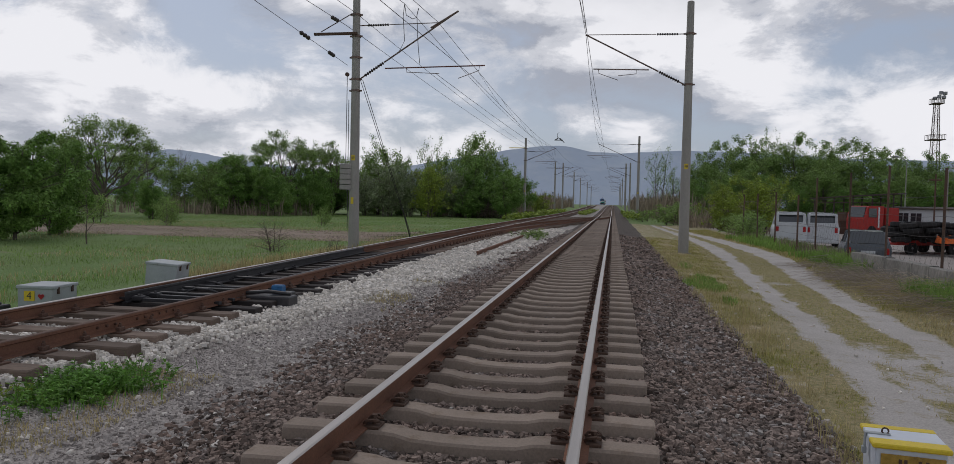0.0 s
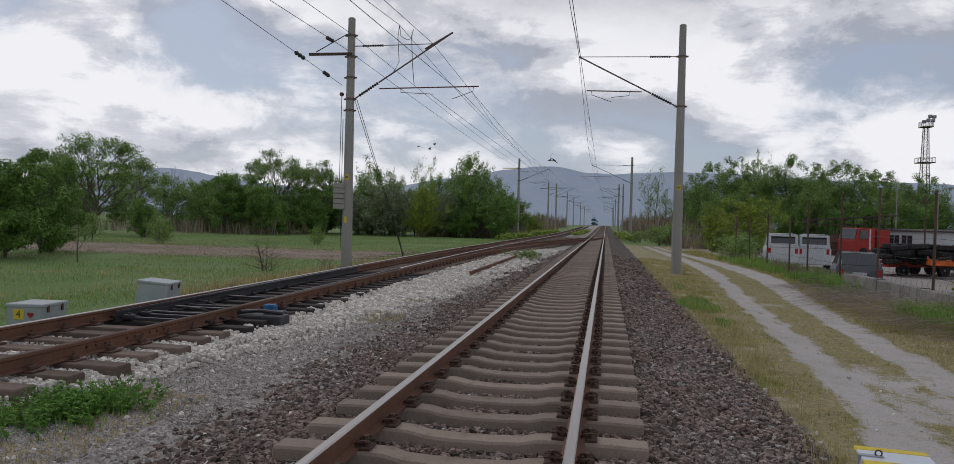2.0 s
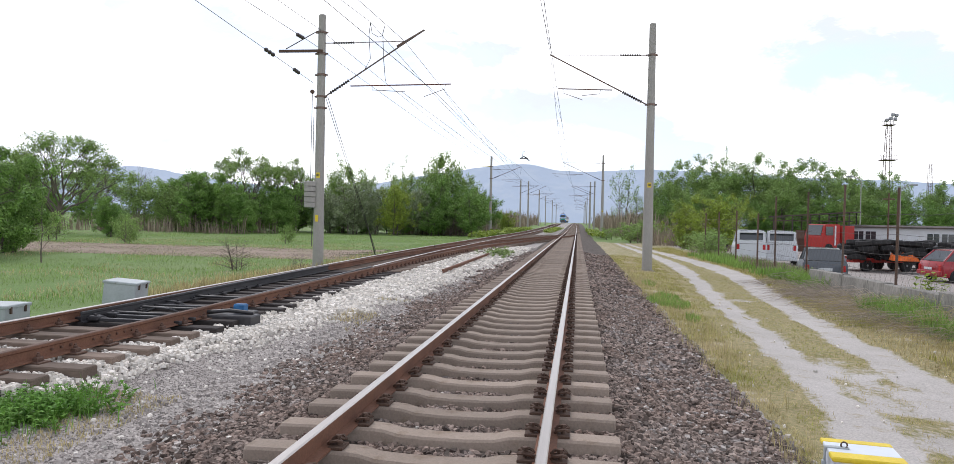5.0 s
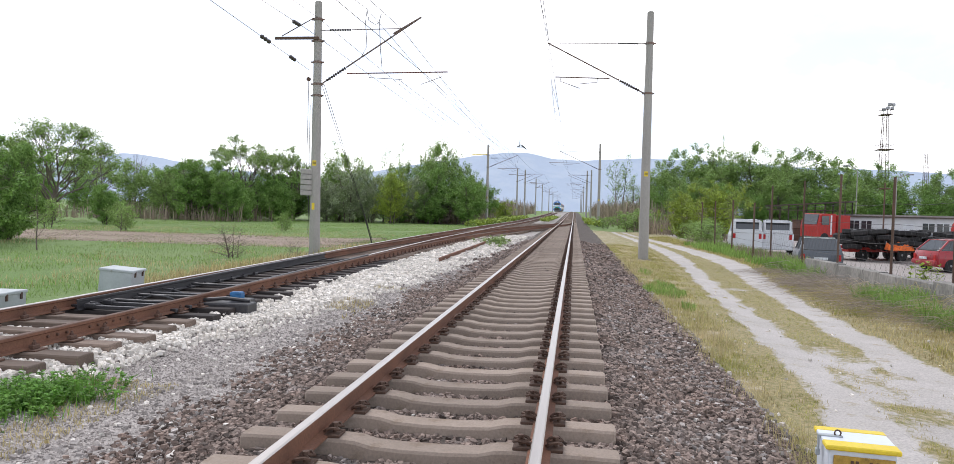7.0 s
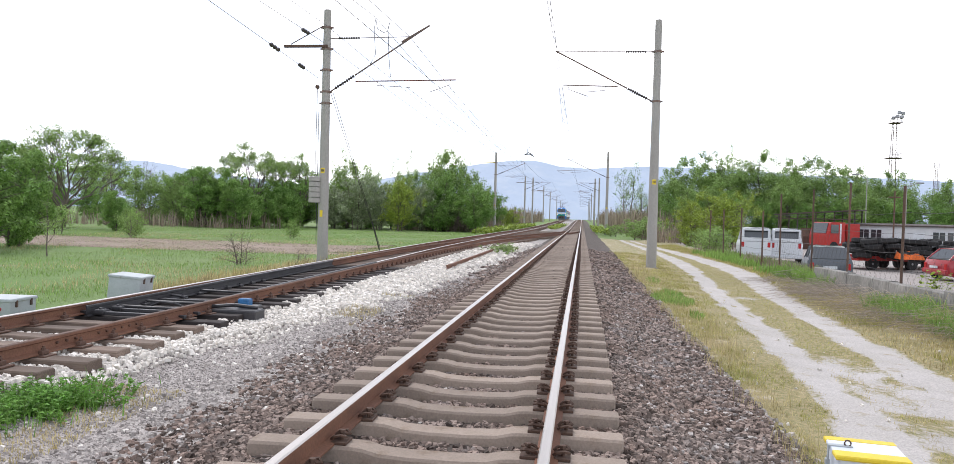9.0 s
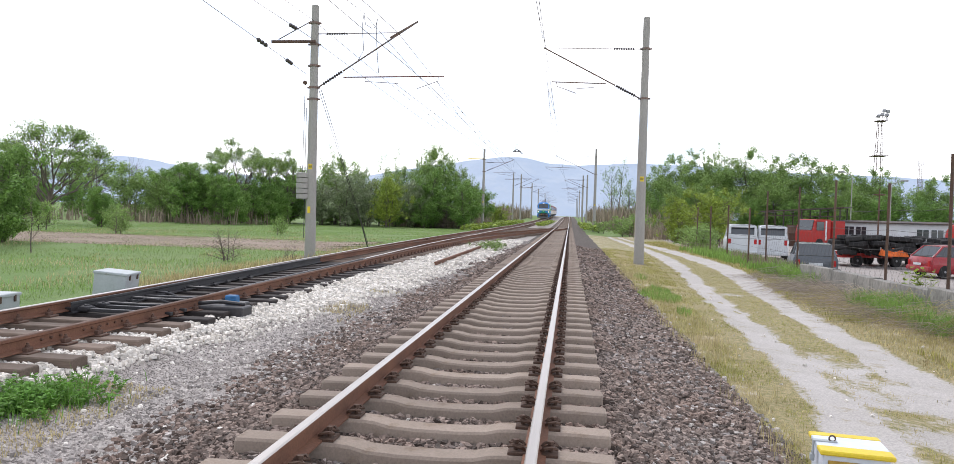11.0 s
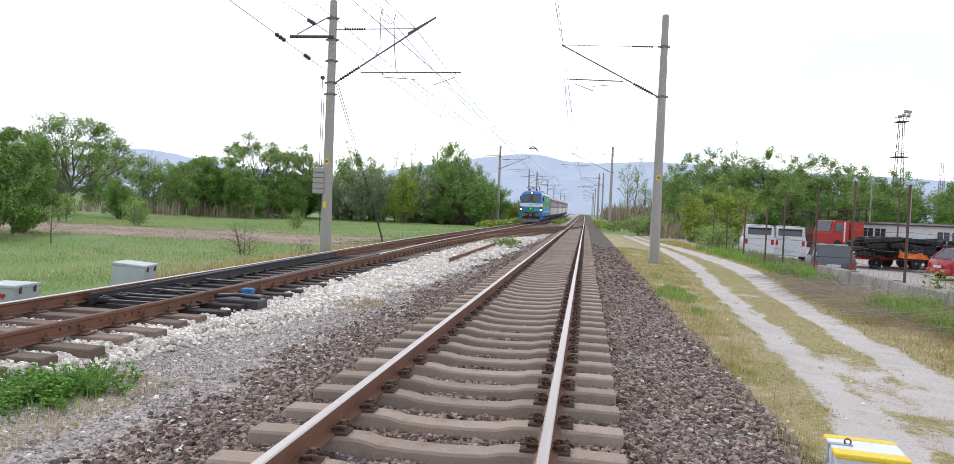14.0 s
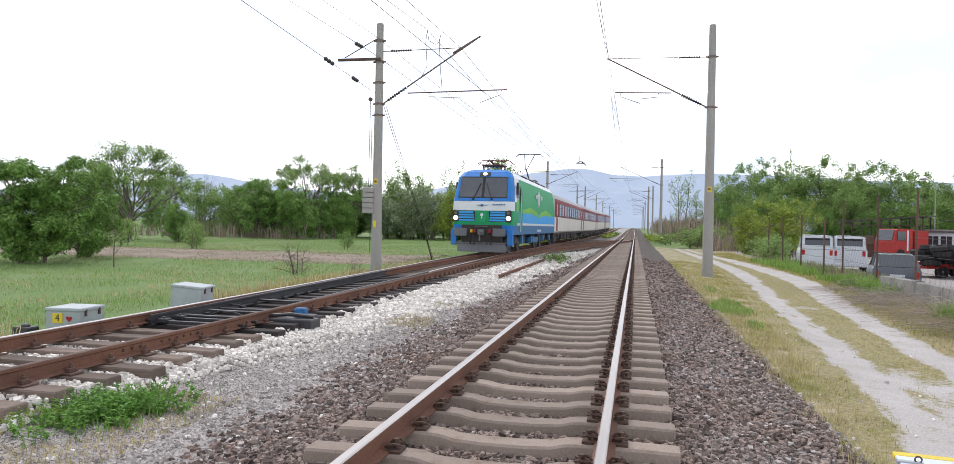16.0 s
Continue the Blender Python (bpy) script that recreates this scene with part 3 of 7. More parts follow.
M["black_timber"] = material("grease_black_timber", (0.05, 0.043, 0.042), (0.075, 0.062, 0.055), big=1.5, fine=26, bump=0.01, grain=0.4, vary=0.3, stretch=(0.25, 3, 3))
TIMBERS, CHAIR = [timber_shape(w) for w in (2.6, 2.75, 2.9, 3.3, 3.9, 4.4)], chair_shape()
for k in range(-6, 100):
    y = 2.9 + 0.58 * k
    a, b = left_line(y) - HALF, cross_line(y) + HALF
    kind_i = min(5, max(0, int((b - a - 1.55) / 0.36)) + (k % 3 == 1))
    ob = part("timber", TIMBERS[kind_i], None, turnout)
    if 11 < k < 33:
        ob.material_slots[0].link = "OBJECT"
        ob.material_slots[0].material = M["black_timber"]
    tm = pose((a + b) / 2 + random.uniform(-0.10, 0.10) + 0.06, y + random.uniform(-0.04, 0.04), grade(y) + random.uniform(-0.008, 0.004), 0, 0, random.uniform(-1.2, 1.2))
    ob.matrix_local = tm
    if k < 60:
        for rx in (a, b):
            c = part("rail_chair", CHAIR, None, ob)
            c.matrix_local = tm.inverted() @ pose(rx, y, grade(y))
ties = Shape()
for k in [*range(-108, -6), *range(100, 420)]:
    y = 2.9 + 0.58 * k
    ties.box(left_line(y) - 1.3, left_line(y) + 1.3, y - 0.12, y + 0.12, -0.3 + grade(y), -0.178 + grade(y))
    if 0 < y < 92:
        ties.box(left_line(y) + 1.35, min(cross_line(y) + 1.2, MAIN - 1.32), y - 0.12, y + 0.12, -0.3 + grade(y), -0.18 + grade(y))
tagged(part("timber_row", ties, M["timber"], turnout), kind="stuff")
# slide plates, stretcher rods and drive gear between the blades
for k in range(12, 23):
    y = 2.9 + 0.58 * k
    for rx in (left_line(y) - HALF + 0.13, cross_line(y) + HALF - 0.13):
        s = Shape().box(rx - 0.16, rx + 0.16, y - 0.08, y + 0.08, -0.178, -0.135, 0.006)
        s.turned((rx + 0.1, y, -0.14), (0, 0, 1), [(0, 0.02), (0.025, 0.02), (0.03, 0.012)], 6)
        part("slide_plate", s, M["black"], turnout)
for y in (10.4, 11.1, 12.9):
    part("stretcher_rod", Shape().tube([(left_line(y) - HALF + 0.1, y, -0.11), (left_line(y), y + 0.02, -0.12), (left_line(y) + HALF - 0.1, y, -0.11)], 0.022, 8), M["black"], turnout)
gear = Shape()
gear.box(-5.62, -4.88, 10.55, 10.9, -0.30, -0.12, 0.02)
gear.box(-5.45, -5.05, 11.0, 11.2, -0.28, -0.10, 0.02)
gear.tube([(-5.7, 10.7, -0.1), (-5.3, 10.72, -0.06), (-4.95, 10.8, -0.1)], 0.03, 8)
part("lock_gear", gear, M["black"], turnout, "black switch lock gear")
for y0, x0 in ((9.9, -7.0), (10.9, -6.5), (11.8, -6.9)):
    part("cable", Shape().tube([(x0 - 0.5, y0, -0.24), (x0 - 0.2, y0 + 0.1, -0.10), (x0 + 0.15, y0 - 0.12, -0.08), (x0 + 0.35, y0 + 0.05, -0.2), (x0 + 0.9, y0 + 0.15, -0.22)], 0.018, 6), M["black"], turnout)
for y in (9.75, 10.15, 11.5):
    part("locking_bar", Shape().box(left_line(y) - HALF - 0.12, left_line(y) + HALF + 0.12, y - 0.035, y + 0.035, -0.16, -0.11, 0.008), M["black"], turnout)
for y in (9.75, 10.15):
    part("clamp", Shape().box(-6.95, -6.80, y - 0.06, y + 0.06, -0.15, -0.08, 0.015).turned((-6.875, y, -0.085), (0, 0, 1), [(0, 0.022), (0.025, 0.022), (0.03, 0.012)], 6), M["black"], turnout)
part("lock_cover", Shape().box(-5.32, -5.14, 10.86, 11.02, -0.12, 0.02, 0.02), M["blue_box"], turnout, "small blue casing")
for y in (8.1, 8.55, 7.4):
    s = Shape().box(left_line(y) + HALF - 0.085, left_line(y) + HALF - 0.035, y - 0.25, y + 0.25, -0.13, -0.05, 0.008)
    for q in (-0.15, 0.0, 0.15):
        s.turned((left_line(y) + HALF + 0.01, y + q, -0.085), (1, 0, 0), [(0, 0.016), (0.03, 0.016), (0.035, 0.01)], 6)
    part("fishplate", s, M["rust_dark"], turnout)
s = Shape()
s.loft([[(px - 4.22 - 0.02 * k, y, pz - 0.16 + 0.01 * k) for px, pz in RAIL] for k, y in ((0, 23.0), (1, 29), (2, 35.5))])
tagged(part("spare_rail", s, M["rust"]), "loose rusty rail lying in the white stones", "rail")


# ------------------------------------------------------------------ stones
def stones(name, spots, mat, label, round_=0.0):
    """Angular stones, each a bent block; spots is an array of x, y, z, size."""
    n = len(spots)
    rng = np.random.default_rng(len(name) * 7 + n)
    cube = np.array([(-1, -1, -1), (1, -1, -1), (1, 1, -1), (-1, 1, -1), (-1, -1, 1), (1, -1, 1), (1, 1, 1), (-1, 1, 1)], float) * 0.5
    v = cube[None] * rng.uniform(0.65, 1.2, (n, 1, 3)) * np.array([1, 1, 0.72 + 0.28 * round_]) + rng.uniform(-0.17, 0.17, (n, 8, 3)) * (1 - 0.5 * round_)
    v[:, 4:, :2] *= rng.uniform(0.5 + 0.15 * round_, 0.92, (n, 1, 1))
    v *= spots[:, None, 3:4]
    a, t = rng.uniform(0, 6.28, n), rng.uniform(-0.55, 0.55, n)
    ca, sa, ct, st = (q[:, None] for q in (np.cos(a), np.sin(a), np.cos(t), np.sin(t)))
    y, z = v[..., 1] * ct - v[..., 2] * st, v[..., 1] * st + v[..., 2] * ct
    x, y = v[..., 0] * ca - y * sa, v[..., 0] * sa + y * ca
    v = np.stack([x, y, z], -1) + spots[:, None, :3]
    quads = np.array([(4, 5, 6, 7), (0, 1, 5, 4), (1, 2, 6, 5), (2, 3, 7, 6), (3, 0, 4, 7)])
    f = (quads[None] + 8 * np.arange(n)[:, None, None]).reshape(-1)
    me = bpy.data.meshes.new(name)
    me.vertices.add(8 * n)
    me.vertices.foreach_set("co", v.reshape(-1))
    me.loops.add(len(f))
    me.loops.foreach_set("vertex_index", f.astype(np.int32))
    me.polygons.add(5 * n)
    me.polygons.foreach_set("loop_start", np.arange(0, 20 * n, 4, dtype=np.int32))
    me.shade_flat()
    me.update(calc_edges=True)
    me.materials.append(mat)
    return tagged(new(name, me), label, "stones", kind="stuff")


def scatter(bands, keep, zf, seed):
    """Random spots in bands (x0, x1, y0, y1, count, size) that keep(x, y) lets through."""
    rng = random.Random(seed)
    out = []
    for x0, x1, y0, y1, count, size in bands:
        for _ in range(count):
            x, y = rng.uniform(x0, x1), rng.uniform(y0, y1)
            if keep(x, y):
                sz = size * rng.uniform(0.6, 1.35)
                out.append((x, y, zf(x, y) + sz * 0.12, sz))
    return np.array(out)


def off_sleeper(x, y):
    if abs(x - MAIN) > 1.29:
        return True
    r = (y - 4.83) % 0.6
    return 0.14 < r < 0.46 and abs(abs(x - MAIN) - HALF) > 0.07


MB = [(MAIN - 2.2, MAIN + 2.72, -4, 3, 5000, 0.06), (MAIN - 2.2, MAIN + 2.72, 3.0, 9, 30000, 0.042), (MAIN - 2.3, MAIN + 2.7, 9, 18, 23000, 0.05), (MAIN - 2.3, MAIN + 2.7, 18, 42, 12000, 0.08)]
MB = [(a - 0.35, *rest) for a, *rest in MB]
stones("brown_ballast", scatter(MB, lambda x, y: off_sleeper(x, y) and (x > MAIN - 1.75 or random.Random(int(x * 8e3 + y * 6e4)).random() > (MAIN - 1.75 - x) * 1.15 + 0.5 * noise2(x, y, 1.3, 27)), lambda x, y: max(ballast_z(x, y), ground_z(x, y) + 0.03 if x < MAIN - 1.9 else -9), 3), M["stone"], "loose brown and grey crushed stone ballast")
stones("grey_ballast", scatter([(MAIN - 2.9, MAIN - 1.9, 3.0, 14, 1500, 0.04), (MAIN + 1.5, MAIN + 2.8, 3, 20, 2600, 0.04)], lambda x, y: True,
                               lambda x, y: max(ballast_z(x, y), ground_z(x, y) + 0.03), 5), M["grey_stone"], "loose grey ballast stones on the shoulders")
white_edge = curve_through([(3, -5.2), (6, -4.85), (8, -4.5), (12, -3.95), (18, -3.45), (30, -3.05), (50, -2.85)])


def white_keep(x, y):
    e = white_edge(y) + 0.35 * noise2(x, y, 1.2, 2.0)
    thin = 0.5 + 0.5 * noise2(x, y, 0.5, 11.0)
    return (x > -5.5 or y < 8.5) and x < e and (x < e - 0.9 * thin or random.Random(int(x * 9e3 + y * 7e4)).random() < 0.25)


stones("white_stones", scatter([(-5.3, -3.6, 4, 12, 10000, 0.042), (-5.3, -2.9, 12, 24, 9500, 0.064), (-5.3, -2.7, 24, 50, 6200, 0.095), (-7.9, -5.2, -3, 3, 1500, 0.07), (-7.9, -5.2, 3, 9, 6000, 0.044)],
                               white_keep, lambda x, y: ground_z(x, y) + 0.04 + (0.055 if x < -5.1 else 0.03 * max(0, min(1, (-x - 4.2)))), 8), M["white_stone"], "white limestone ballast along the turnout", 1.0)
stones("turnout_ballast", scatter([(-8.0, -5.4, 6, 14, 4200, 0.05), (-8.2, -5.4, 14, 32, 5200, 0.07)], lambda x, y: y > 8.0 or noise2(x, y, 1.1, 9) > 0, lambda x, y: ground_z(x, y) + 0.06, 14), M["dark_stone"], "dark oily ballast between the switch blades")
stones("gravel_chips", scatter([(-5.0, -2.6, 2.6, 8, 20000, 0.014), (-4.8, -2.6, 8, 16, 10000, 0.02), (-4.2, -2.5, 16, 30, 7000, 0.04), (-4.0, -2.4, 30, 50, 3000, 0.06)], lambda x, y: True, lambda x, y: ground_z(x, y) + 0.03, 12),
       M["grey_stone"], "fine grey gravel chips")
stones("white_scatter", scatter([(-4.6, -2.6, 3, 14, 420, 0.035), (-1.6, -0.3, 4, 12, 30, 0.04), (0.5, 6, 4, 20, 90, 0.03)], lambda x, y: abs(x - MAIN) > 1.4 or off_sleeper(x, y),
                                lambda x, y: max(ground_z(x, y) + 0.035, ballast_z(x, y) + 0.01 if abs(x - MAIN) < 2.3 else -9), 13), M["white_stone"], "scattered white stone chips")


# ------------------------------------------------------------------ grass and weeds
def blades(name, spots, mat, label, width=0.012, lean=0.5, seed=1, parent=None):
    """Grass of single bent blades; spots are (x, y, z, height)."""
    rng = np.random.default_rng(seed)
    p = np.array(spots, float)
    n = len(p)
    a = rng.uniform(0, 6.283, n)
    d = np.stack([np.cos(a), np.sin(a), np.zeros(n)], -1)
    side = np.stack([-np.sin(a), np.cos(a), np.zeros(n)], -1) * (width * rng.uniform(0.6, 1.5, (n, 1))) * (0.5 + p[:, 3:4] * 3)
    h = p[:, 3:4]
    bend = d * h * rng.uniform(0.05, lean, (n, 1))
    up = np.array([0, 0, 1.0])
    base = p[:, :3]
    v = np.stack([base - side, base + side, base + bend * 0.35 + up * h * 0.6 + side * 0.8, base + bend * 0.35 + up * h * 0.6 - side * 0.8, base + bend + up * h], 1)
    o = 5 * np.arange(n)[:, None]
    quads, tris = (o + np.array([0, 1, 2, 3])), (o + np.array([3, 2, 4]))
    f = np.concatenate([np.concatenate([quads, tris], 1)]).reshape(-1)
    me = bpy.data.meshes.new(name)
    me.vertices.add(5 * n)
    me.vertices.foreach_set("co", v.reshape(-1))
    me.loops.add(len(f))
    me.loops.foreach_set("vertex_index", f.astype(np.int32))
    me.polygons.add(2 * n)
    starts = (7 * np.arange(n)[:, None] + np.array([0, 4])).reshape(-1)
    me.polygons.foreach_set("loop_start", starts.astype(np.int32))
    me.update(calc_edges=True)
    me.materials.append(mat)
    return tagged(new(name, me), label, "grass", kind="stuff")


def patch(n, x0, x1, y0, y1, h0, h1, keep, seed, power=1.0, dz=0.0):
    rng = random.Random(seed)
    out = []
    while len(out) < n:
        y = y0 + (y1 - y0) * rng.random() ** power
        x = rng.uniform(x0, x1)
        if keep(x, y):
            out.append((x, y, ground_z(x, y) + dz, rng.uniform(h0, h1)))
    return out


def tufty(s, level, seed):
    return lambda x, y: noise2(x, y, s, seed) > level


strip_rng = random.Random(6)
off_strip = lambda x, y: not (34.5 + 2 * noise2(x, 1, 0.15, 3) < y < 43 + 2 * noise2(x, 5, 0.15, 3) and x < -11.5) or strip_rng.random() < 0.08
fringe = lambda x, y: 0.05 < worn_at(x, y) < 0.75
blades("rut_edge_grass", patch(9000, 1.9, 6.8, 4.2, 40, 0.012, 0.045, fringe, 38, 1.5, 0.02), M["straw"], "sparse short grass along the ruts", 0.004, 1.8)
clear_box = lambda x, y: not (-10.2 < x < -8.2 and 8.6 < y < 14.3)
blades("meadow_grass", patch(135000, -50, -8.9, 6, 92, 0.03, 0.11, lambda x, y: tufty(0.25, -0.3, 4)(x, y) and off_strip(x, y) and clear_box(x, y), 21, 1.4), M["grass"], "green meadow grass", 0.0065, 1.5)
blades("tall_meadow_grass", patch(46000, -42, -9.3, 8, 88, 0.05, 0.14, lambda x, y: tufty(0.2, -0.05, 9)(x, y) and off_strip(x, y) and clear_box(x, y), 22, 1.4), M["lush"], "taller lush green grass", 0.006, 1.2)
blades("dry_meadow_grass", patch(15000, -36, -8.6, 6, 60, 0.06, 0.17, lambda x, y: tufty(0.3, 0.12, 15)(x, y) and clear_box(x, y) and off_strip(x, y), 23, 1.5), M["straw"], "dry straw-coloured grass", 0.006, 0.9)
blades("browned_meadow_grass", patch(22000, -44, -11, 33, 45, 0.03, 0.10, lambda x, y: tufty(0.4, -0.25, 17)(x, y), 46), M["reed"], "short browned grass in the mown strip", 0.012, 1.3)
blades("track_edge_straw", patch(2600, -9.4, -8.3, 6, 30, 0.15, 0.42, lambda x, y: tufty(0.5, -0.1, 2)(x, y) and clear_box(x, y), 24, 1.2), M["straw"], "dry grass beside the turnout", 0.008)
verge_edge = lambda x, y: x > 1.75 + 0.25 * noise2(x, y, 1.0, 6) and x < rut_l0(y) + 0.3 and worn_at(x, y) < 0.3
blades("verge_straw", patch(56000, 1.5, 4.2, 4.0, 44, 0.02, 0.075, verge_edge, 25, 1.5), M["straw"], "short dry grass on the verge", 0.0035, 2.0)
blades("verge_grass", patch(38000, 1.6, 4.2, 4.0, 44, 0.02, 0.09, lambda x, y: verge_edge(x, y) and noise2(x, y, 0.9, 3) + 0.4 * noise2(x, y, 3.1, 8) > -0.08, 26, 1.4), M["verge_green"], "short yellow-green grass on the verge", 0.004, 1.8)
blades("verge_stalks", patch(2600, 1.6, 2.5, 5.0, 30, 0.12, 0.28, lambda x, y: tufty(0.8, 0.02, 33)(x, y) and x < rut_l0(y) - 0.3, 45, 1.2), M["straw"], "taller dry stalks along the ballast edge", 0.0022, 0.7)
blades("lush_verge", patch(4200, 1.7, 2.9, 13, 27, 0.04, 0.16, lambda x, y: noise2(x, y, 0.5, 31) + 0.35 - abs(x - 2.25) - abs(y - 19) * 0.06 > 0.0, 27), M["lush"], "bright green grass clump", 0.005, 0.8)
mid = lambda x, y: rut_l0(y) < x < rut_r1(y) and worn_at(x, y) < 0.25
blades("lane_straw", patch(24000, 2.8, 5.8, 5.0, 50, 0.015, 0.06, mid, 28, 1.5), M["straw"], "short dry grass between the ruts", 0.004, 1.1)
blades("lane_grass", patch(26000, 2.8, 5.8, 5.0, 50, 0.015, 0.07, mid, 29, 1.5), M["verge_green"], "short green grass between the ruts", 0.0045, 1.0)
bank = lambda x, y: x > rut_r1(y) and worn_at(x, y) < 0.3
blades("bank_straw", patch(26000, 4.8, 7.4, 9, 60, 0.03, 0.12, bank, 30, 1.3), M["straw"], "dry grass on the bank below the wall", 0.008, 1.1)
blades("bank_grass", patch(16000, 5.2, 7.45, 10, 60, 0.03, 0.15, lambda x, y: bank(x, y) and noise2(x, y, 0.45, 2) > -0.15, 31, 1.2), M["verge_green"], "green grass on the bank", 0.008, 0.7)
blades("bank_lush", patch(3000, 6.6, 8.4, 25, 46, 0.12, 0.42, lambda x, y: x > rut_r1(y) + 0.3 and noise2(x, y, 0.5, 4) > -0.1, 32), M["lush"], "tall green grass by the fence", 0.012, 0.5)
blades("fence_weeds", patch(5200, 7.9, 10.5, 24.5, 50, 0.12, 0.55, lambda x, y: noise2(x, y, 0.5, 14) > -0.2, 39), M["grass"], "rank weeds along the yard fence", 0.010, 0.6)
blades("fence_straw", patch(4200, 7.6, 11, 24.5, 52, 0.12, 0.6, lambda x, y: noise2(x, y, 0.5, 19) > -0.1, 40), M["reed"], "dry stalks along the yard fence", 0.006, 0.6)
blades("yard_weeds", patch(2600, 8.3, 13, 12, 26, 0.05, 0.3, lambda x, y: noise2(x, y, 0.6, 22) > 0.1, 44), M["grass"], "thin weeds in the yard", 0.008, 0.7)
blades("wall_lush", patch(2600, 6.3, 7.5, 13.2, 17.6, 0.12, 0.5, lambda x, y: noise2(x, y, 0.9, 4) > -0.15, 33), M["lush"], "green grass clump below the wall", 0.006, 0.8)
blades("wall_lush", patch(1600, 6.9, 7.75, 23, 28, 0.15, 0.5, lambda x, y: noise2(x, y, 0.8, 14) > -0.2, 47), M["lush"], "green grass clump at the end of the wall", 0.007, 0.7)


def brushwood(name, label, n, x0, x1, y0, y1, mat, seed, pile=0.45):
    """Long dead stalks fallen over one another, arching out from the foot of the wall."""
    rng = random.Random(seed)
    s = Shape()
    for _ in range(n):
        x, y = rng.uniform(x0, x1), rng.uniform(y0, y1)
        if noise2(x, y, 0.45, 6) < -0.22:
            continue
        z, l, a = ground_z(x, y), rng.uniform(0.5, 1.5), rng.uniform(-2.6, -0.3) if rng.random() < 0.75 else rng.uniform(0, 6.28)
        h = pile * rng.uniform(0.2, 1.0) * (0.35 + 0.65 * (x - x0) / (x1 - x0))
        d = Vector((math.sin(a) * l, math.cos(a) * l, 0))
        p = Vector((x, y, z + h * 0.45))
        s.tube([p, p + d * 0.35 + Vector((0, 0, h * 0.75)), p + d * 0.75 + Vector((0, 0, h * 0.5)), p + d + Vector((0, 0, -h * 0.2))], rng.uniform(0.003, 0.006), 3, 0.0015)
    return tagged(part(name, s, mat), label, "brushwood", kind="stuff")


brushwood("brush_heap", "heap of dry grey brushwood below the wall", 1300, 6.0, 7.5, 12.5, 25.5, M["brush"], 34, 0.42)
brushwood("brush_heap", "heap of dry pale stalks below the wall", 420, 6.2, 7.5, 12, 19, M["straw"], 35, 0.55)
blades("brush_litter", patch(3000, 6.3, 7.7, 12, 26, 0.05, 0.18, tufty(0.5, -0.3, 6), 36), M["brush"], "matted dry litter under the brushwood", 0.004, 1.8)


def weed(name, label, spots, mat, leaf=0.05, seed=1):
    """A leafy weed clump: stems with small folded leaves."""
    rng = random.Random(seed)
    root = thing(name, label, "plant", at=(0, 0, 0))
    stems, lv = Shape(), Shape()
    for x, y, z, h in spots:
        top = Vector((x + rng.uniform(-0.1, 0.1), y + rng.uniform(-0.1, 0.1), z + h))
        stems.tube([(x, y, z - 0.02), ((x + top.x) / 2, (y + top.y) / 2, z + h * 0.55), top], 0.004, 3, 0.002)
        for k in range(15):
            q = Vector((x, y, z)).lerp(top, rng.uniform(0.1, 1.0))
            a, tilt = rng.uniform(0, 6.28), rng.uniform(-0.3, 0.7)
            d = Vector((math.cos(a) * math.cos(tilt), math.sin(a) * math.cos(tilt), math.sin(tilt)))
            w = d.cross(Vector((0, 0, 1))).normalized()
            l = leaf * rng.uniform(0.6, 1.5)
            lv.add([q, q + d * l * 0.5 + w * l * 0.3 + Vector((0, 0, 0.008)), q + d * l, q + d * l * 0.5 - w * l * 0.3 + Vector((0, 0, 0.008))], [(0, 1, 2, 3)])
    tagged(part("stalk", stems, M["lush"], root), kind="stuff")
    tagged(part("foliage", lv, mat, root), kind="stuff")
    return root


rg = random.Random(77)
weed("weed_clump", "leafy green weeds growing at the edge of the gravel", [(rg.gauss(-4.55, 0.24), rg.gauss(5.7, 0.36), -0.36, rg.uniform(0.08, 0.22)) for _ in range(260)], M["weed_leaf"], 0.045, 2)
blades("weed_grass", [(rg.gauss(-4.55, 0.22), rg.gauss(5.7, 0.34), -0.35, rg.uniform(0.06, 0.19)) for _ in range(900)], M["weed_leaf"], "bright green grass among the weeds", 0.0045, 0.8)
weed("weed_clump", "small green weeds beside the loose rail", [(rg.gauss(-3.95, 0.35), rg.gauss(37.5, 1.6), -0.36, rg.uniform(0.15, 0.4)) for _ in range(70)], M["grass"], 0.14, 3)
weed("weed_clump", "yellow flowering weeds in the white stones", [(rg.gauss(-5.0, 0.15), rg.gauss(5.1, 0.35), -0.33, rg.uniform(0.04, 0.13)) for _ in range(45)], M["leaf_yellow"], 0.03, 4)
blades("gravel_straw", patch(2600, -4.9, -3.7, 4.2, 6.6, 0.01, 0.05, tufty(0.9, -0.1, 7), 36, 1.0, 0.03), M["straw"], "yellowed grass round the weeds", 0.006, 1.2)
blades("white_stone_grass", patch(500, -4.2, -3.5, 11, 15.5, 0.03, 0.10, tufty(1.2, 0.0, 3), 37, 1.0, 0.03), M["straw"], "thin dry grass among white stones", 0.006, 1.2)
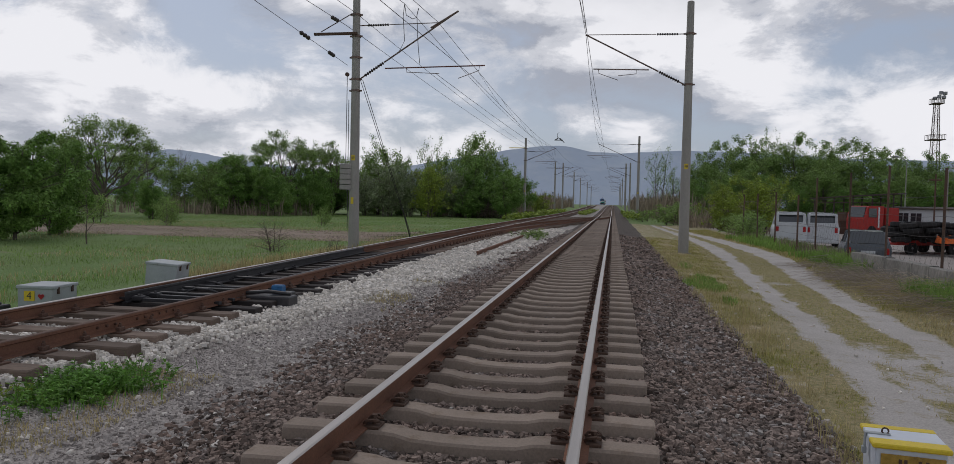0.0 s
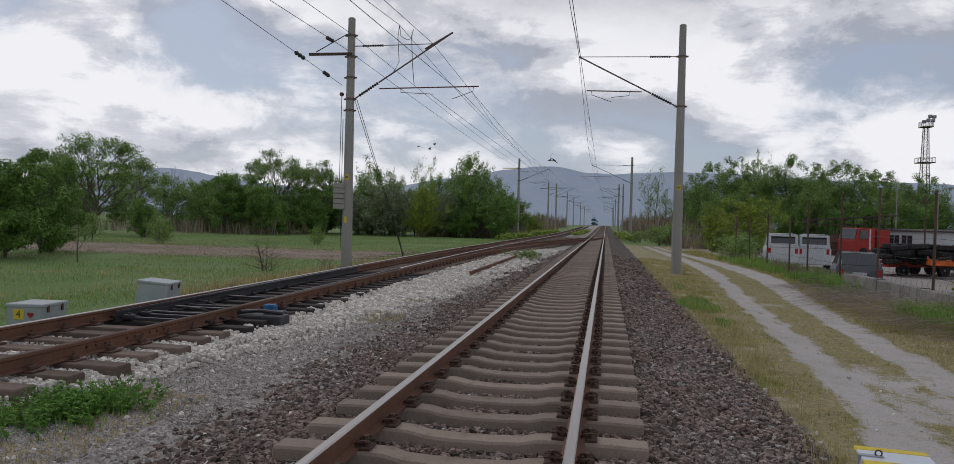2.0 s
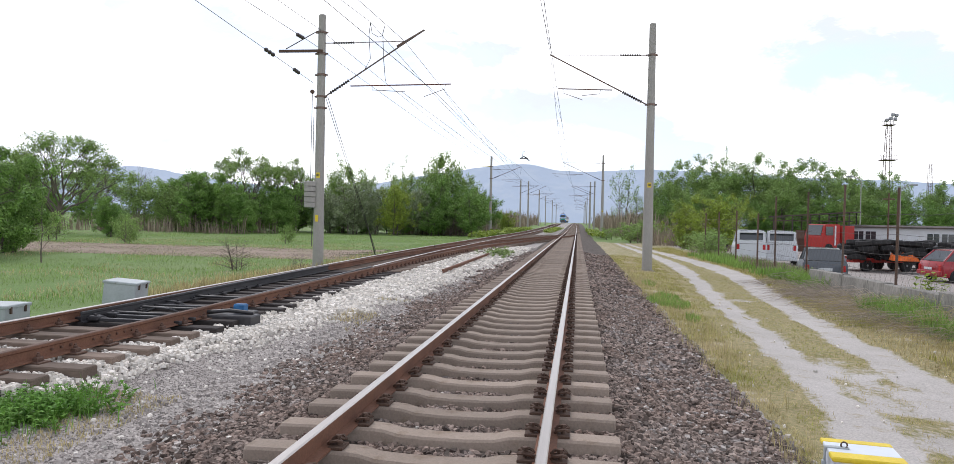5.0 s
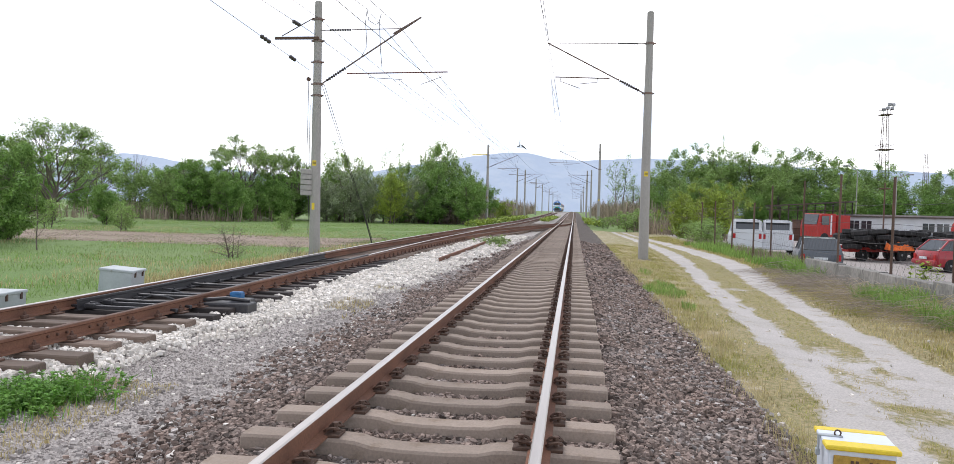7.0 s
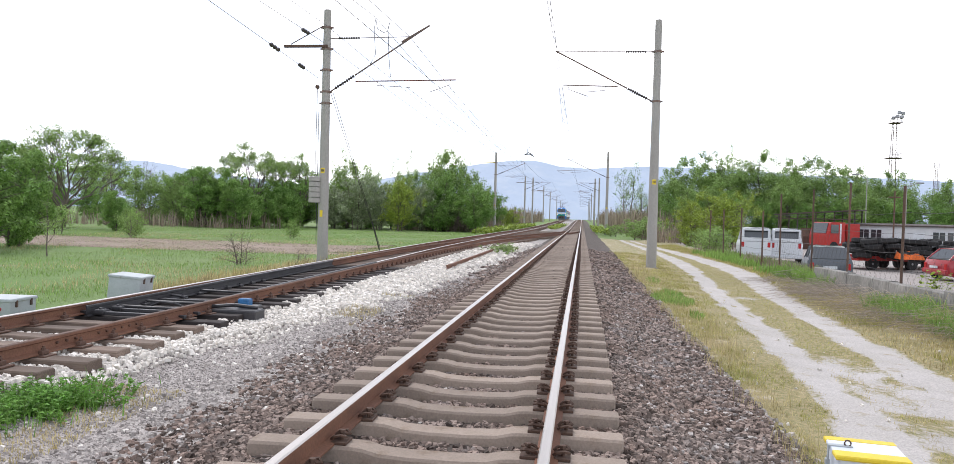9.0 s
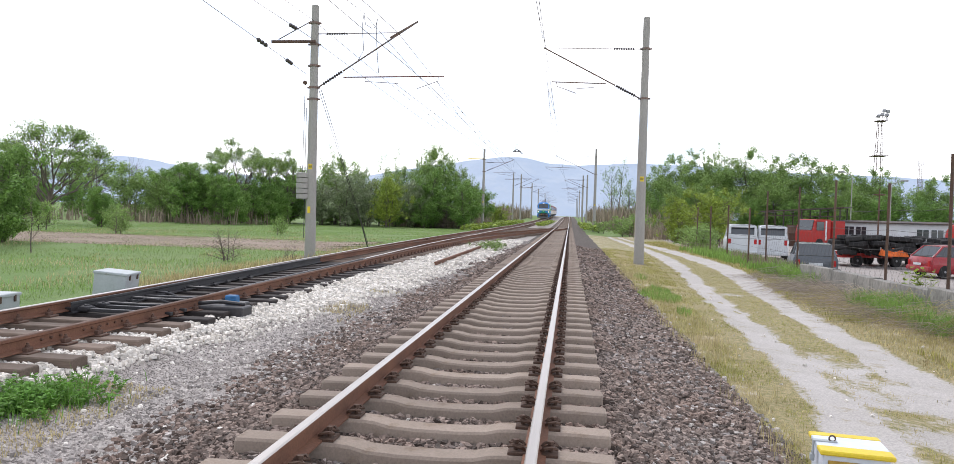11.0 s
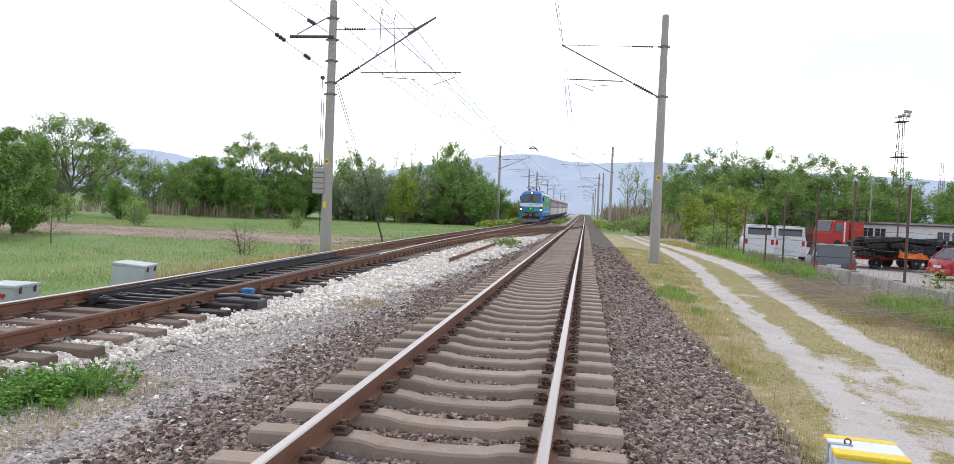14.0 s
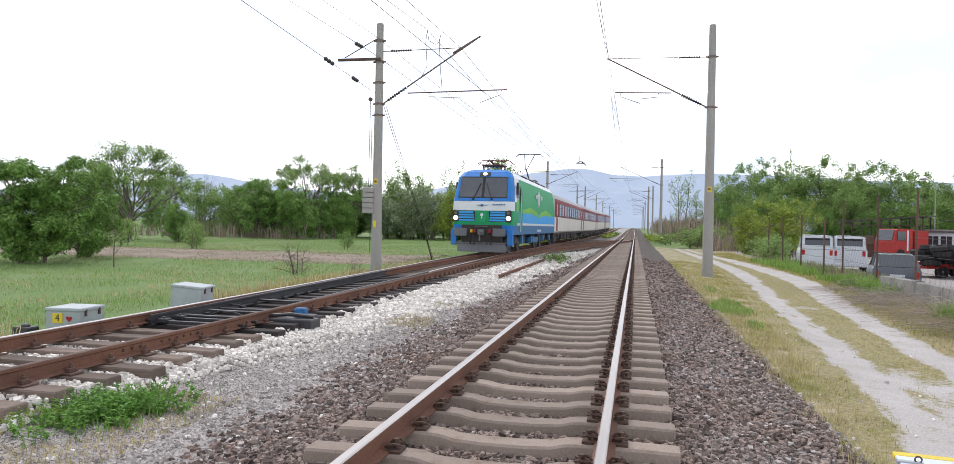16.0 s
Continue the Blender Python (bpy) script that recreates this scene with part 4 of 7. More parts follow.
weed("yellow_weeds", "yellow and green weeds along the far track", [(rg.uniform(-10.5, -9.0), rg.uniform(70, 150), -0.35, rg.uniform(0.3, 0.8)) for _ in range(260)], M["leaf_yellow"], 0.35, 5)
weed("yellow_weeds", "yellow and green weeds between the far tracks", [(rg.uniform(-4.8, -3.2), rg.uniform(95, 170), -0.3 + 0.3, rg.uniform(0.15, 0.4)) for _ in range(200)], M["leaf_yellow"], 0.3, 6)
weed("verge_weeds", "yellow and green weeds beside the far masts", [(rg.uniform(1.6, 3.2), rg.uniform(85, 140), -0.4 + 0.2, rg.uniform(0.2, 0.6)) for _ in range(160)], M["leaf_yellow"], 0.3, 7)


# ------------------------------------------------------------------ trees
def ball(r, n):
    q = r.normal(0, 1, (n, 3))
    return q / np.linalg.norm(q, axis=1, keepdims=True) * r.uniform(0, 1, (n, 1)) ** 0.45


def leaf_quads(r, lump, size, n, leaf, slim=0.32):
    """Corners of n leaves that clothe ellipsoid clumps, facing outwards and up."""
    weight = size[:, 0] ** 2
    k = r.choice(len(lump), n, p=weight / weight.sum())
    d = r.normal(0, 1, (n, 3))
    d /= np.linalg.norm(d, axis=1, keepdims=True)
    c = lump[k] + d * size[k] * r.uniform(0.35, 1.08, (n, 1)) ** 0.7
    c[:, 2] = np.maximum(c[:, 2], 0.06 + 0.1 * r.random(n))
    nn = d * 0.75 + np.array([0, 0, 0.5]) + r.normal(0, 0.38, (n, 3))
    a = np.cross(nn, r.normal(0, 1, (n, 3)))
    a /= np.linalg.norm(a, axis=1, keepdims=True)
    b = np.cross(nn, a)
    b /= np.linalg.norm(b, axis=1, keepdims=True)
    sz = 0.8 * leaf * r.uniform(0.55, 1.4, (n, 1))
    return np.stack([c - a * sz * 0.6, c + b * sz * slim + a * sz * 0.05, c + a * sz * 0.6, c - b * sz * slim], 1).reshape(-1, 3)


def broad_tree(name, label, seed, h, w, mat, leaves, leaf, fork=0.16, limbs=7, trunk=0.2, depth=4, tuft=0.055, spread=1.0):
    """A tree that forks low into limbs which divide again and again up to a rounded, see-through dome of leaf tufts."""
    rng = random.Random(seed)
    root = thing(name, label, "tree")
    wood, tips = Shape(), []
    mid_z, rad, up_ = h * 0.50, w * 0.47, h * 0.48

    def grow(p, d, length, r, level):
        bend = Vector((rng.uniform(-1, 1), rng.uniform(-1, 1), rng.uniform(-0.3, 0.8))) * 0.13 * length
        q = p + d * length
        e = math.sqrt((q.x ** 2 + q.y ** 2) / rad ** 2 + max(0.0, (q.z - mid_z) / up_) ** 2)
        if e > 1.0:
            q = Vector((q.x / e, q.y / e, mid_z + (q.z - mid_z) / e if q.z > mid_z else q.z))
        q.z = max(q.z, h * 0.22)
        wood.tube([p, p.lerp(q, 0.5) + bend, q], r, 5 if level > 1 else 3, r * 0.62)
        if level <= 1:
            tips.append(q)
            tips.append(p.lerp(q, 0.6) + bend)
        if level == 0:
            return
        for _ in range(3 if rng.random() < 0.45 else 2):
            d2 = (d + Vector((rng.uniform(-1, 1), rng.uniform(-1, 1), rng.uniform(-0.45, 0.85))) * 0.62).normalized()
            grow(p.lerp(q, rng.uniform(0.7, 1.0)), d2, length * rng.uniform(0.6, 0.82), r * 0.62, level - 1)
    top = Vector((rng.uniform(-0.1, 0.1), rng.uniform(-0.1, 0.1), fork * h))
    wood.tube([(0, 0, -0.15), top * 0.5, top], trunk, 8, trunk * 0.85)
    for i in range(limbs):
        a, tilt = i * 2.4 + rng.uniform(-0.3, 0.3), (0.12 + 0.95 * (i + 0.5) / limbs) * spread
        d = Vector((math.cos(a) * math.sin(tilt), math.sin(a) * math.sin(tilt), math.cos(tilt)))
        grow(top - Vector((0, 0, 0.02 * h * i / limbs)), d, h * rng.uniform(0.23, 0.30), trunk * 0.55, depth)
    part("trunk", wood, M["bark"], root, smooth=True)
    r = np.random.default_rng(seed)
    lump = np.array([tuple(t) for t in tips])
    v = leaf_quads(r, lump, np.array([w, w, h * 0.6]) * tuft * r.uniform(0.5, 1.4, (len(lump), 1)), leaves, leaf, 0.26)
    me = bpy.data.meshes.new("crown")
    me.from_pydata(v.tolist(), [], np.arange(4 * leaves).reshape(-1, 4).tolist())
    me.materials.append(mat)
    part("crown", me, None, root)
    return root


def tree(name, label, seed, h, w, mat, leaves, leaf, base=0.25, limbs=9, trunk=0.16, droop=0.0, stems=1, clump=0.11, category="tree", fill=0.0):
    """Trunk with limbs and twigs (one mesh) and a crown of single leaves in uneven clumps (another)."""
    rng = random.Random(seed)
    root = thing(name, label, category)
    wood, tips = Shape(), []
    for st in range(stems):
        a0 = rng.uniform(0, 6.28)
        off = 0 if stems == 1 else w * 0.12
        foot = Vector((math.cos(a0) * off, math.sin(a0) * off, -0.1))
        lean = Vector((math.cos(a0), math.sin(a0), 0)) * (w * (0.04 if stems == 1 else 0.2))
        pts = [foot + lean * (k / 5) ** 1.5 + Vector((rng.uniform(-1, 1), rng.uniform(-1, 1), 0)) * 0.02 * h * (k > 0) + Vector((0, 0, h * 0.9 * k / 5)) for k in range(6)]
        wood.tube(pts, trunk, 7, trunk * 0.12)
        for i in range(limbs):
            u = base + (0.93 - base) * (i + rng.random()) / limbs
            k = min(4, int(u * 5))
            p0 = pts[k].lerp(pts[k + 1], u * 5 - k)
            ang = i * 2.4 + rng.uniform(-0.5, 0.5)
            reach = w * 0.5 * (0.55 + 0.6 * math.sin(math.pi * min(1, (u - base) / (1 - base) * 0.8 + 0.22))) * rng.uniform(0.65, 1.1)
            if u > 0.85:
                reach *= 0.5
            d = Vector((math.cos(ang), math.sin(ang), 0))
            rise = h * rng.uniform(0.10, 0.24)
            p1 = p0 + d * reach * 0.5 + Vector((0, 0, rise * 0.6))
            p2 = p0 + d * reach + Vector((0, 0, rise * (1 - droop)))
            wood.tube([p0, p1, p2], trunk * 0.42 * (1.15 - u), 5, trunk * 0.06)
            tips += [p2, p1.lerp(p2, 0.5)]
            for _ in range(3):
                q0 = p0.lerp(p1, rng.uniform(0.4, 1)) if rng.random() < 0.5 else p1.lerp(p2, rng.uniform(0, 0.9))
                q1 = q0 + Vector((rng.uniform(-1, 1), rng.uniform(-1, 1), rng.uniform(-0.2, 1.0))) * reach * 0.42
                wood.tube([q0, q0.lerp(q1, 0.5) + Vector((0, 0, 0.03 * h)), q1], trunk * 0.12, 4, trunk * 0.03)
                tips += [q1, q0.lerp(q1, 0.6)]
        tips.append(pts[5])
    part("trunk", wood, M["bark"] if leaves else M["twig"], root, smooth=True)
    if leaves:
        r = np.random.default_rng(seed)
        lump = np.array([tuple(t) for t in tips])
        size = np.array([w, w, 0.75 * h]) * clump * r.uniform(0.55, 1.25, (len(lump), 1))
        if fill:
            # lumpy body of the crown, down to its lowest boughs
            k = 70
            way = r.normal(0, 1, (k, 3))
            way /= np.linalg.norm(way, axis=1, keepdims=True)
            low = -0.05 * h if stems > 1 else base * h * 0.6
            at_ = np.array([0, 0, (low + h * 0.92) / 2]) + way * np.array([w * 0.40, w * 0.40, (h * 0.92 - low) / 2 * 0.86]) * r.uniform(0.5, 1.0, (k, 1))
            keep = r.random(len(lump)) < 1.0 - fill * 0.7
            lump = np.concatenate([lump[keep], at_])
            size = np.concatenate([size[keep] * 0.8, np.array([w, w, h * 0.7]) * r.uniform(0.075, 0.165, (k, 1))])
        v = leaf_quads(r, lump, size, int(leaves * 1.5), leaf)
        leaves = len(v) // 4
        me = bpy.data.meshes.new("crown")
        me.from_pydata(v.tolist(), [], np.arange(4 * leaves).reshape(-1, 4).tolist())
        me.materials.append(mat)
        part("crown", me, None, root)
    return root


def plant(proto, x, y, turn, sx=1.0, sz=None, first=False):
    m = pose(x, y, ground_z(x, y), 0, 0, turn) @ Matrix.Diagonal((sx, sx, sz or sx, 1))
    if first:
        proto.matrix_basis = m
        return proto
    return copy_thing(proto, m)


def planted(proto, h, rows, group):
    """Plants copies of a prototype of height h: rows of x, y, wanted height, width factor."""
    tagged(proto, group=group)
    base = proto.copy()
    for i, (x, y, want, wide) in enumerate(rows):
        k = want / (h * 0.99)
        m = pose(x, y, ground_z(x, y), 0, 0, (i * 77 + 13 * len(rows)) % 360) @ Matrix.Diagonal((k * wide, k * wide, k, 1))
        if i == 0:
            first = m
        else:
            copy_thing(proto, m)
    bpy.data.objects.remove(base)
    proto.matrix_basis = first


round_tree = broad_tree("tree", "broad round willow with light airy foliage", 3, 10.4, 11.6, M["leaf"], 17000, 0.20, limbs=9, depth=5, trunk=0.2, tuft=0.04)
planted(round_tree, 10.4, [(-47.6, 62, 10.4, 1.0), (-58, 104, 9.5, 0.9), (-80, 112, 10, 1.1)], "willows")
airy_tree = broad_tree("tree", "wide airy tree with small fresh leaves", 11, 11.5, 11.0, M["leaf"], 11000, 0.21, 0.2, 7, 0.2, 5, 0.042, 0.85)
planted(airy_tree, 11.5, [(-40.2, 86, 11.2, 1.0), (-35.0, 88, 10.0, 0.8)], "airy trees")
dense = tree("bush", "dense dark green maple bush in full leaf", 5, 5.2, 5.4, M["leaf_dark"], 21000, 0.16, 0.05, 16, 0.10, 0.1, 3, 0.105, "bush", 0.85)
thick = tree("bush", "full round green maple bush at the edge of the meadow", 12, 5.2, 5.0, M["leaf_dark"], 34000, 0.155, 0.05, 14, 0.10, 0.1, 3, 0.10, "bush", 0.97)
planted(thick, 5.2, [(-25.7, 27.2, 4.6, 0.98), (-27.2, 32.0, 4.7, 0.72)], "maple bushes")
planted(dense, 5.2, [(-38.8, 57, 3.4, 0.8), (-43.0, 80, 7.0, 0.95), (-38.7, 95, 6.8, 1.05), (-35.5, 84, 6.0, 0.8), (-37.5, 78, 5.5, 0.8)], "dark bushes")
mid_tree = tree("tree", "bushy green tree in the hedgerow", 8, 8.0, 6.4, M["leaf"], 9000, 0.22, 0.08, 14, 0.15, 0.0, 2, 0.11, fill=0.6)
planted(mid_tree, 8.0, [(-53.6, 85, 7.0, 1.1), (-49, 84, 6.2, 1.0), (-32.5, 97, 9.0, 0.9), (-29, 95, 7.6, 0.8), (-17.6, 99, 11.3, 0.72), (-14.6, 102, 8.4, 0.7), (-20.5, 101, 8.8, 0.8), (-24.5, 99, 8.2, 0.8), (-46, 92, 6.5, 1.2)], "hedgerow trees")
dark_tree = tree("tree", "dark green tree in the hedgerow", 9, 8.0, 6.0, M["leaf_dark"], 8000, 0.24, 0.06, 14, 0.14, 0.0, 2, 0.11, fill=0.65)
rf = random.Random(31)
planted(dark_tree, 8.0, [(x + rf.uniform(-1, 1), 99 + rf.uniform(-6, 7) - (x + 38) * 0.15, rf.uniform(5.0, 6.8), rf.uniform(0.95, 1.2)) for x in range(-94, -13, 4) if not -72 < x < -60] + [(x, 93 + (x % 3) - (x + 30) * 0.1, 3.0 + (x % 4) * 0.4, 1.5) for x in range(-58, -14, 5)] + [(x + rf.uniform(-1, 1), 116 + rf.uniform(-4, 4) - max(0, x - 30) * 0.35, rf.uniform(5.0, 7.0), rf.uniform(1.0, 1.3)) for x in range(13, 66, 5)] + [(-18.5, 95, 7.8, 0.9), (-15.3, 97, 6.8, 0.85), (-13.0, 108, 6.2, 0.9), (-50.5, 88, 6.0, 1.0), (-41.5, 90, 6.4, 1.1), (-34.5, 103, 7.2, 1.1)], "hedgerow trees")
pale = tree("bush", "pale shrub in white blossom", 12, 6.5, 5.2, M["leaf_pale"], 9000, 0.19, 0.05, 14, 0.1, 0.0, 3, 0.11, "bush", 0.6)
planted(pale, 6.5, [(-28.0, 89, 6.6, 0.95), (-25.4, 89.5, 6.0, 0.8), (-47.5, 88, 6.4, 0.9), (-31.5, 91, 5.4, 0.8), (-20.3, 93, 6.2, 0.7)], "blossoming shrubs")
yellow = tree("bush", "yellow-green shrub with fresh leaves", 14, 6.4, 5.0, M["leaf_yellow"], 7000, 0.2, 0.05, 14, 0.1, 0.0, 3, 0.11, "bush", 0.5)
planted(yellow, 6.4, [(-22.4, 88, 6.4, 0.85), (11.6, 63, 5.0, 1.1), (9.6, 66, 4.2, 1.0), (-11.5, 118, 3.5, 1.3)], "yellow-green shrubs")
wood_tree = tree("tree", "tall green robinia at the edge of the wood", 17, 13.5, 10.5, M["leaf"], 15000, 0.30, 0.04, 19, 0.24, 0.05, 1, 0.085, fill=0.9)
planted(wood_tree, 13.5, [(14.9, 132, 11.2, 0.85), (19.3, 133, 13.2, 0.95), (24.9, 136, 14.2, 1.0), (29.5, 131, 14.0, 1.0), (34.4, 129, 13.3, 1.0), (38.8, 126, 12.6, 1.0), (42.6, 122, 11.4, 1.0), (46.6, 118, 10.4, 1.0), (51, 112, 9.2, 1.0), (56, 108, 8.6, 1.1), (62, 104, 8.5, 1.1), (70, 100, 8.6, 1.1), (80, 98, 9, 1.2), (22, 124, 9.5, 1.0), (31.5, 120, 9.5, 1.0), (40, 112, 8.2, 1.0), (17, 122, 8.2, 1.0)], "wood")
poplar = tree("tree", "slender half-bare poplar with sparse leaves", 21, 11.0, 5.0, M["leaf"], 1300, 0.26, 0.12, 16, 0.14, 0.0, 2, 0.10)
planted(poplar, 11.0, [(7.6, 130, 10.9, 0.85), (-27.5, 110, 11.0, 0.9), (-33.2, 100, 10.4, 0.8), (28.0, 140, 14.8, 0.6), (9.5, 126, 7.5, 1.0)], "sparse trees")
bare = tree("tree", "bare grey tree without leaves", 24, 9.0, 4.2, None, 0, 0, 0.25, 16, 0.10, 0.0, 1)
planted(bare, 9.0, [(-62.4, 90, 9.2, 1.0), (-61, 96, 9.0, 0.9), (-65.5, 94, 8.4, 1.0), (-59.5, 93, 8.6, 1.0), (-52, 95, 8.6, 0.9), (-26.0, 104, 9.5, 1.0), (-21.8, 104, 9.5, 0.9), (9.5, 70, 3.4, 1.2), (12.2, 68, 3.2, 1.2), (-58, 92, 8.2, 0.8), (-30.5, 103, 9.8, 0.8)], "bare trees")
sapling = tree("sapling", "thin bare sapling standing in the meadow", 25, 2.4, 1.0, M["leaf"], 60, 0.07, 0.2, 9, 0.03, 0.0, 1, 0.12)
planted(sapling, 2.4, [(-20.9, 26.3, 2.6, 1.0), (-29.0, 44, 1.8, 1.4)], "saplings")
shrub = tree("shrub", "leafless thorny shrub in the meadow", 26, 1.3, 1.3, None, 0, 0, 0.05, 16, 0.018, 0.0, 5)
planted(shrub, 1.3, [(-12.2, 25.2, 1.35, 1.0), (-8.9, 22.5, 0.8, 0.9), (-14.8, 95, 3.2, 1.3), (-16.5, 93, 3.4, 1.3), (-12.8, 103, 3.0, 1.4)], "bare shrubs")
low = tree("bush", "low young green bush", 27, 2.0, 2.0, M["leaf"], 1500, 0.13, 0.05, 12, 0.04, 0.0, 3, 0.12, "bush")
planted(low, 2.0, [(-36.5, 47, 2.0, 0.9), (-33.0, 50, 1.9, 0.9), (-29.5, 45, 1.6, 0.8), (-21.3, 52, 1.3, 0.8), (5.8, 77, 2.0, 1.7), (7.6, 82, 2.2, 1.5), (8.0, 47, 1.3, 1.4), (9.0, 55, 1.6, 1.5), (10.6, 60, 2.0, 1.4), (3.8, 90, 1.4, 1.5)], "low bushes")


def reeds(name, label, spots, seed):
    rng = random.Random(seed)
    return blades(name, [(x + rng.gauss(0, 0.4), y + rng.gauss(0, 0.4), ground_z(x, y), h * rng.uniform(0.6, 1.15)) for x, y, h in spots for _ in range(12)], M["reed"], label, 0.006, 0.55, seed)


rr = random.Random(5)
reeds("reed_bed", "dry brown reeds in front of the hedgerow", [(rr.choice((-60, -56, -53, -48, -45, -41, -38)) + rr.gauss(0, 1.8), rr.uniform(74, 86), rr.uniform(1.0, 2.3)) for _ in range(100)], 41)
reeds("reed_bed", "tall dry brown reeds beside the lane", [(rr.uniform(6.5, 15.5), rr.uniform(66, 90), rr.uniform(0.8, 1.9)) for _ in range(160)], 42)
reeds("dry_scrub", "dry brown scrub under the trees", [(rr.uniform(-24, -12), rr.uniform(96, 112), rr.uniform(1.0, 2.6)) for _ in range(200)], 43)
reeds("dry_scrub", "dry brown scrub along the distant line", [(rr.uniform(-34, -13), rr.uniform(120, 260), rr.uniform(2.0, 4.5)) for _ in range(420)], 44)
reeds("dry_scrub", "dry brown scrub along the distant line", [(rr.uniform(5, 22), rr.uniform(95, 260), rr.uniform(2.0, 4.5)) for _ in range(420)], 45)


# ------------------------------------------------------------------ overhead line
def insulator(s, a, b, r=0.05, n=9):
    """A string of sheds from a to b."""
    a, b = Vector(a), Vector(b)
    L = (b - a).length
    prof = []
    for i in range(n):
        u = L * i / n
        prof += [(u, r * 0.45), (u + L / n * 0.35, r), (u + L / n * 0.6, r * 0.95), (u + L / n * 0.75, r * 0.45)]
    s.turned(a, b - a, prof, 8)
    return s


def mast(x, y, top, label, r0=0.21, r1=0.135, mark=True, mat="pole"):
    z0 = ground_z(x, y)
    m = thing("catenary_mast", label, "mast", "catenary masts", at=(x, y, 0))
    s = Shape()
    s.turned((0, 0, z0 - 0.3), (0, 0, 1), [((top - z0 + 0.3) * u / 6, r0 + (r1 - r0) * u / 6) for u in range(7)] + [(top - z0 + 0.33, r1 * 0.7)], 16)
    part("pole", s, M[mat], m, smooth=True)
    part("footing", Shape().box(-0.30, 0.30, -0.30, 0.30, z0 - 0.3, z0 + (0.12 if x < 0 else 0.02), 0.04), M["wall"], m)
    if mark:
        k = 3.0
        rr_ = r0 + (r1 - r0) * (k - z0) / (top - z0) + 0.004
        p = Shape()
        p.loft([[(math.sin(a) * rr_, -math.cos(a) * rr_, z) for a in np.linspace(-0.42, 0.42, 5)] for z in (k - 0.10, k + 0.10)], closed=False)
        plate_ = part("number_plate", p, M["yellow"], m, "small yellow number plate")
        bars = Shape()
        for q in (-0.22, 0.0, 0.22):
            bars.loft([[(math.sin(a) * (rr_ + 0.004), -math.cos(a) * (rr_ + 0.004), z) for a in (q - 0.07, q + 0.07)] for z in (k - 0.045, k + 0.045)], closed=False)
        part("writing_bars", bars, M["black"], plate_)
    return m


def clamp_ring(m, z, r):
    part("clamp", Shape().turned((0, 0, z - 0.04), (0, 0, 1), [(0, r), (0.08, r)], 12).box(-r - 0.07, r + 0.07, -0.03, 0.03, z - 0.03, z + 0.03, 0.005), M["tube"], m)


def bracket(m, side, z_foot, z_tip, reach, z_arm, arm0, arm1, tie=True, arm_mat="tube"):
    """Slanted brace with insulator, tie rod and steady arm; lengths from the mast towards side."""
    s = Shape()
    d = Vector((reach - 0.15, 0, z_tip - z_foot)).normalized()
    p = lambda q, z: (side * q, 0, z)
    a = Vector((0.15, 0, z_foot))
    b, c = a + d * 0.25, a + d * 1.15
    s.tube([p(a.x, a.z), p(b.x, b.z)], 0.028, 6)
    s.tube([p(c.x, c.z), p(reach, z_tip)], 0.030, 8)
    part("brace", s, M["tube"], m)
    part("insulator", insulator(Shape(), p(b.x, b.z), p(c.x, c.z), 0.065), M["insul"], m)
    if tie:
        k = z_tip - 0.45 if reach > 3.9 and side > 0 else z_tip - 0.05
        t = Shape().tube([p(0.15, k), p(0.45, k)], 0.02, 6).tube([p(1.3, k + 0.01), p(reach - (0.75 if k < z_tip - 0.2 else 0.05), k + 0.04)], 0.016, 6)
        part("tie_rod", t, M["tube"], m)
        part("insulator", insulator(Shape(), p(0.45, k), p(1.3, k + 0.01), 0.05), M["insul"], m)
    part("steady_arm", Shape().tube([p(arm0, z_arm), p(arm1, z_arm + 0.06)], 0.024, 8), M[arm_mat], m)
    e = Shape().tube([p(arm0 + (arm1 - arm0) * 0.22, z_arm), p(arm0 + (arm1 - arm0) * 0.22, z_arm - 0.15), p(arm0 + (arm1 - arm0) * 0.55, z_arm - 0.22)], 0.013, 5)
    part("registration_arm", e, M["tube"], m)
    e = Shape().tube([p(arm1 - 0.2, z_arm + 0.04), p(arm1 - 0.22, z_arm - 0.12), p(arm1 - 1.0 * (1 if arm1 > arm0 else -1), z_arm - 0.4)], 0.013, 5)
    part("registration_arm", e, M["tube"], m)
    for z in (z_foot, z_tip - 0.05):
        clamp_ring(m, z, 0.175)


ML = mast(-9.75, 26.8, 9.05, "tall grey concrete mast with brackets and stacked counterweights")
bracket(ML, 1, 5.98, 8.45, 3.95, 6.38, 1.15, 4.98, arm_mat="red_tube")
part("brace_end", Shape().tube([(2.9, 0, 7.85), (3.95, 0, 8.45)], 0.036, 8), M["tube"], ML)
part("cross_arm", Shape().box(-1.62, 0.1, -0.22, -0.14, 7.62, 7.72, 0.01).tube([(-1.35, -0.18, 7.75), (-0.1, -0.18, 8.42)], 0.018, 6), M["iron"], ML)
for z in (7.6, 6.8, 5.55):
    clamp_ring(ML, z, 0.18)
part("tension_rope", Shape().tube([(-0.3, -0.1, 6.1), (-0.32, -0.1, 2.75)], 0.012, 6), M["wire"], ML)
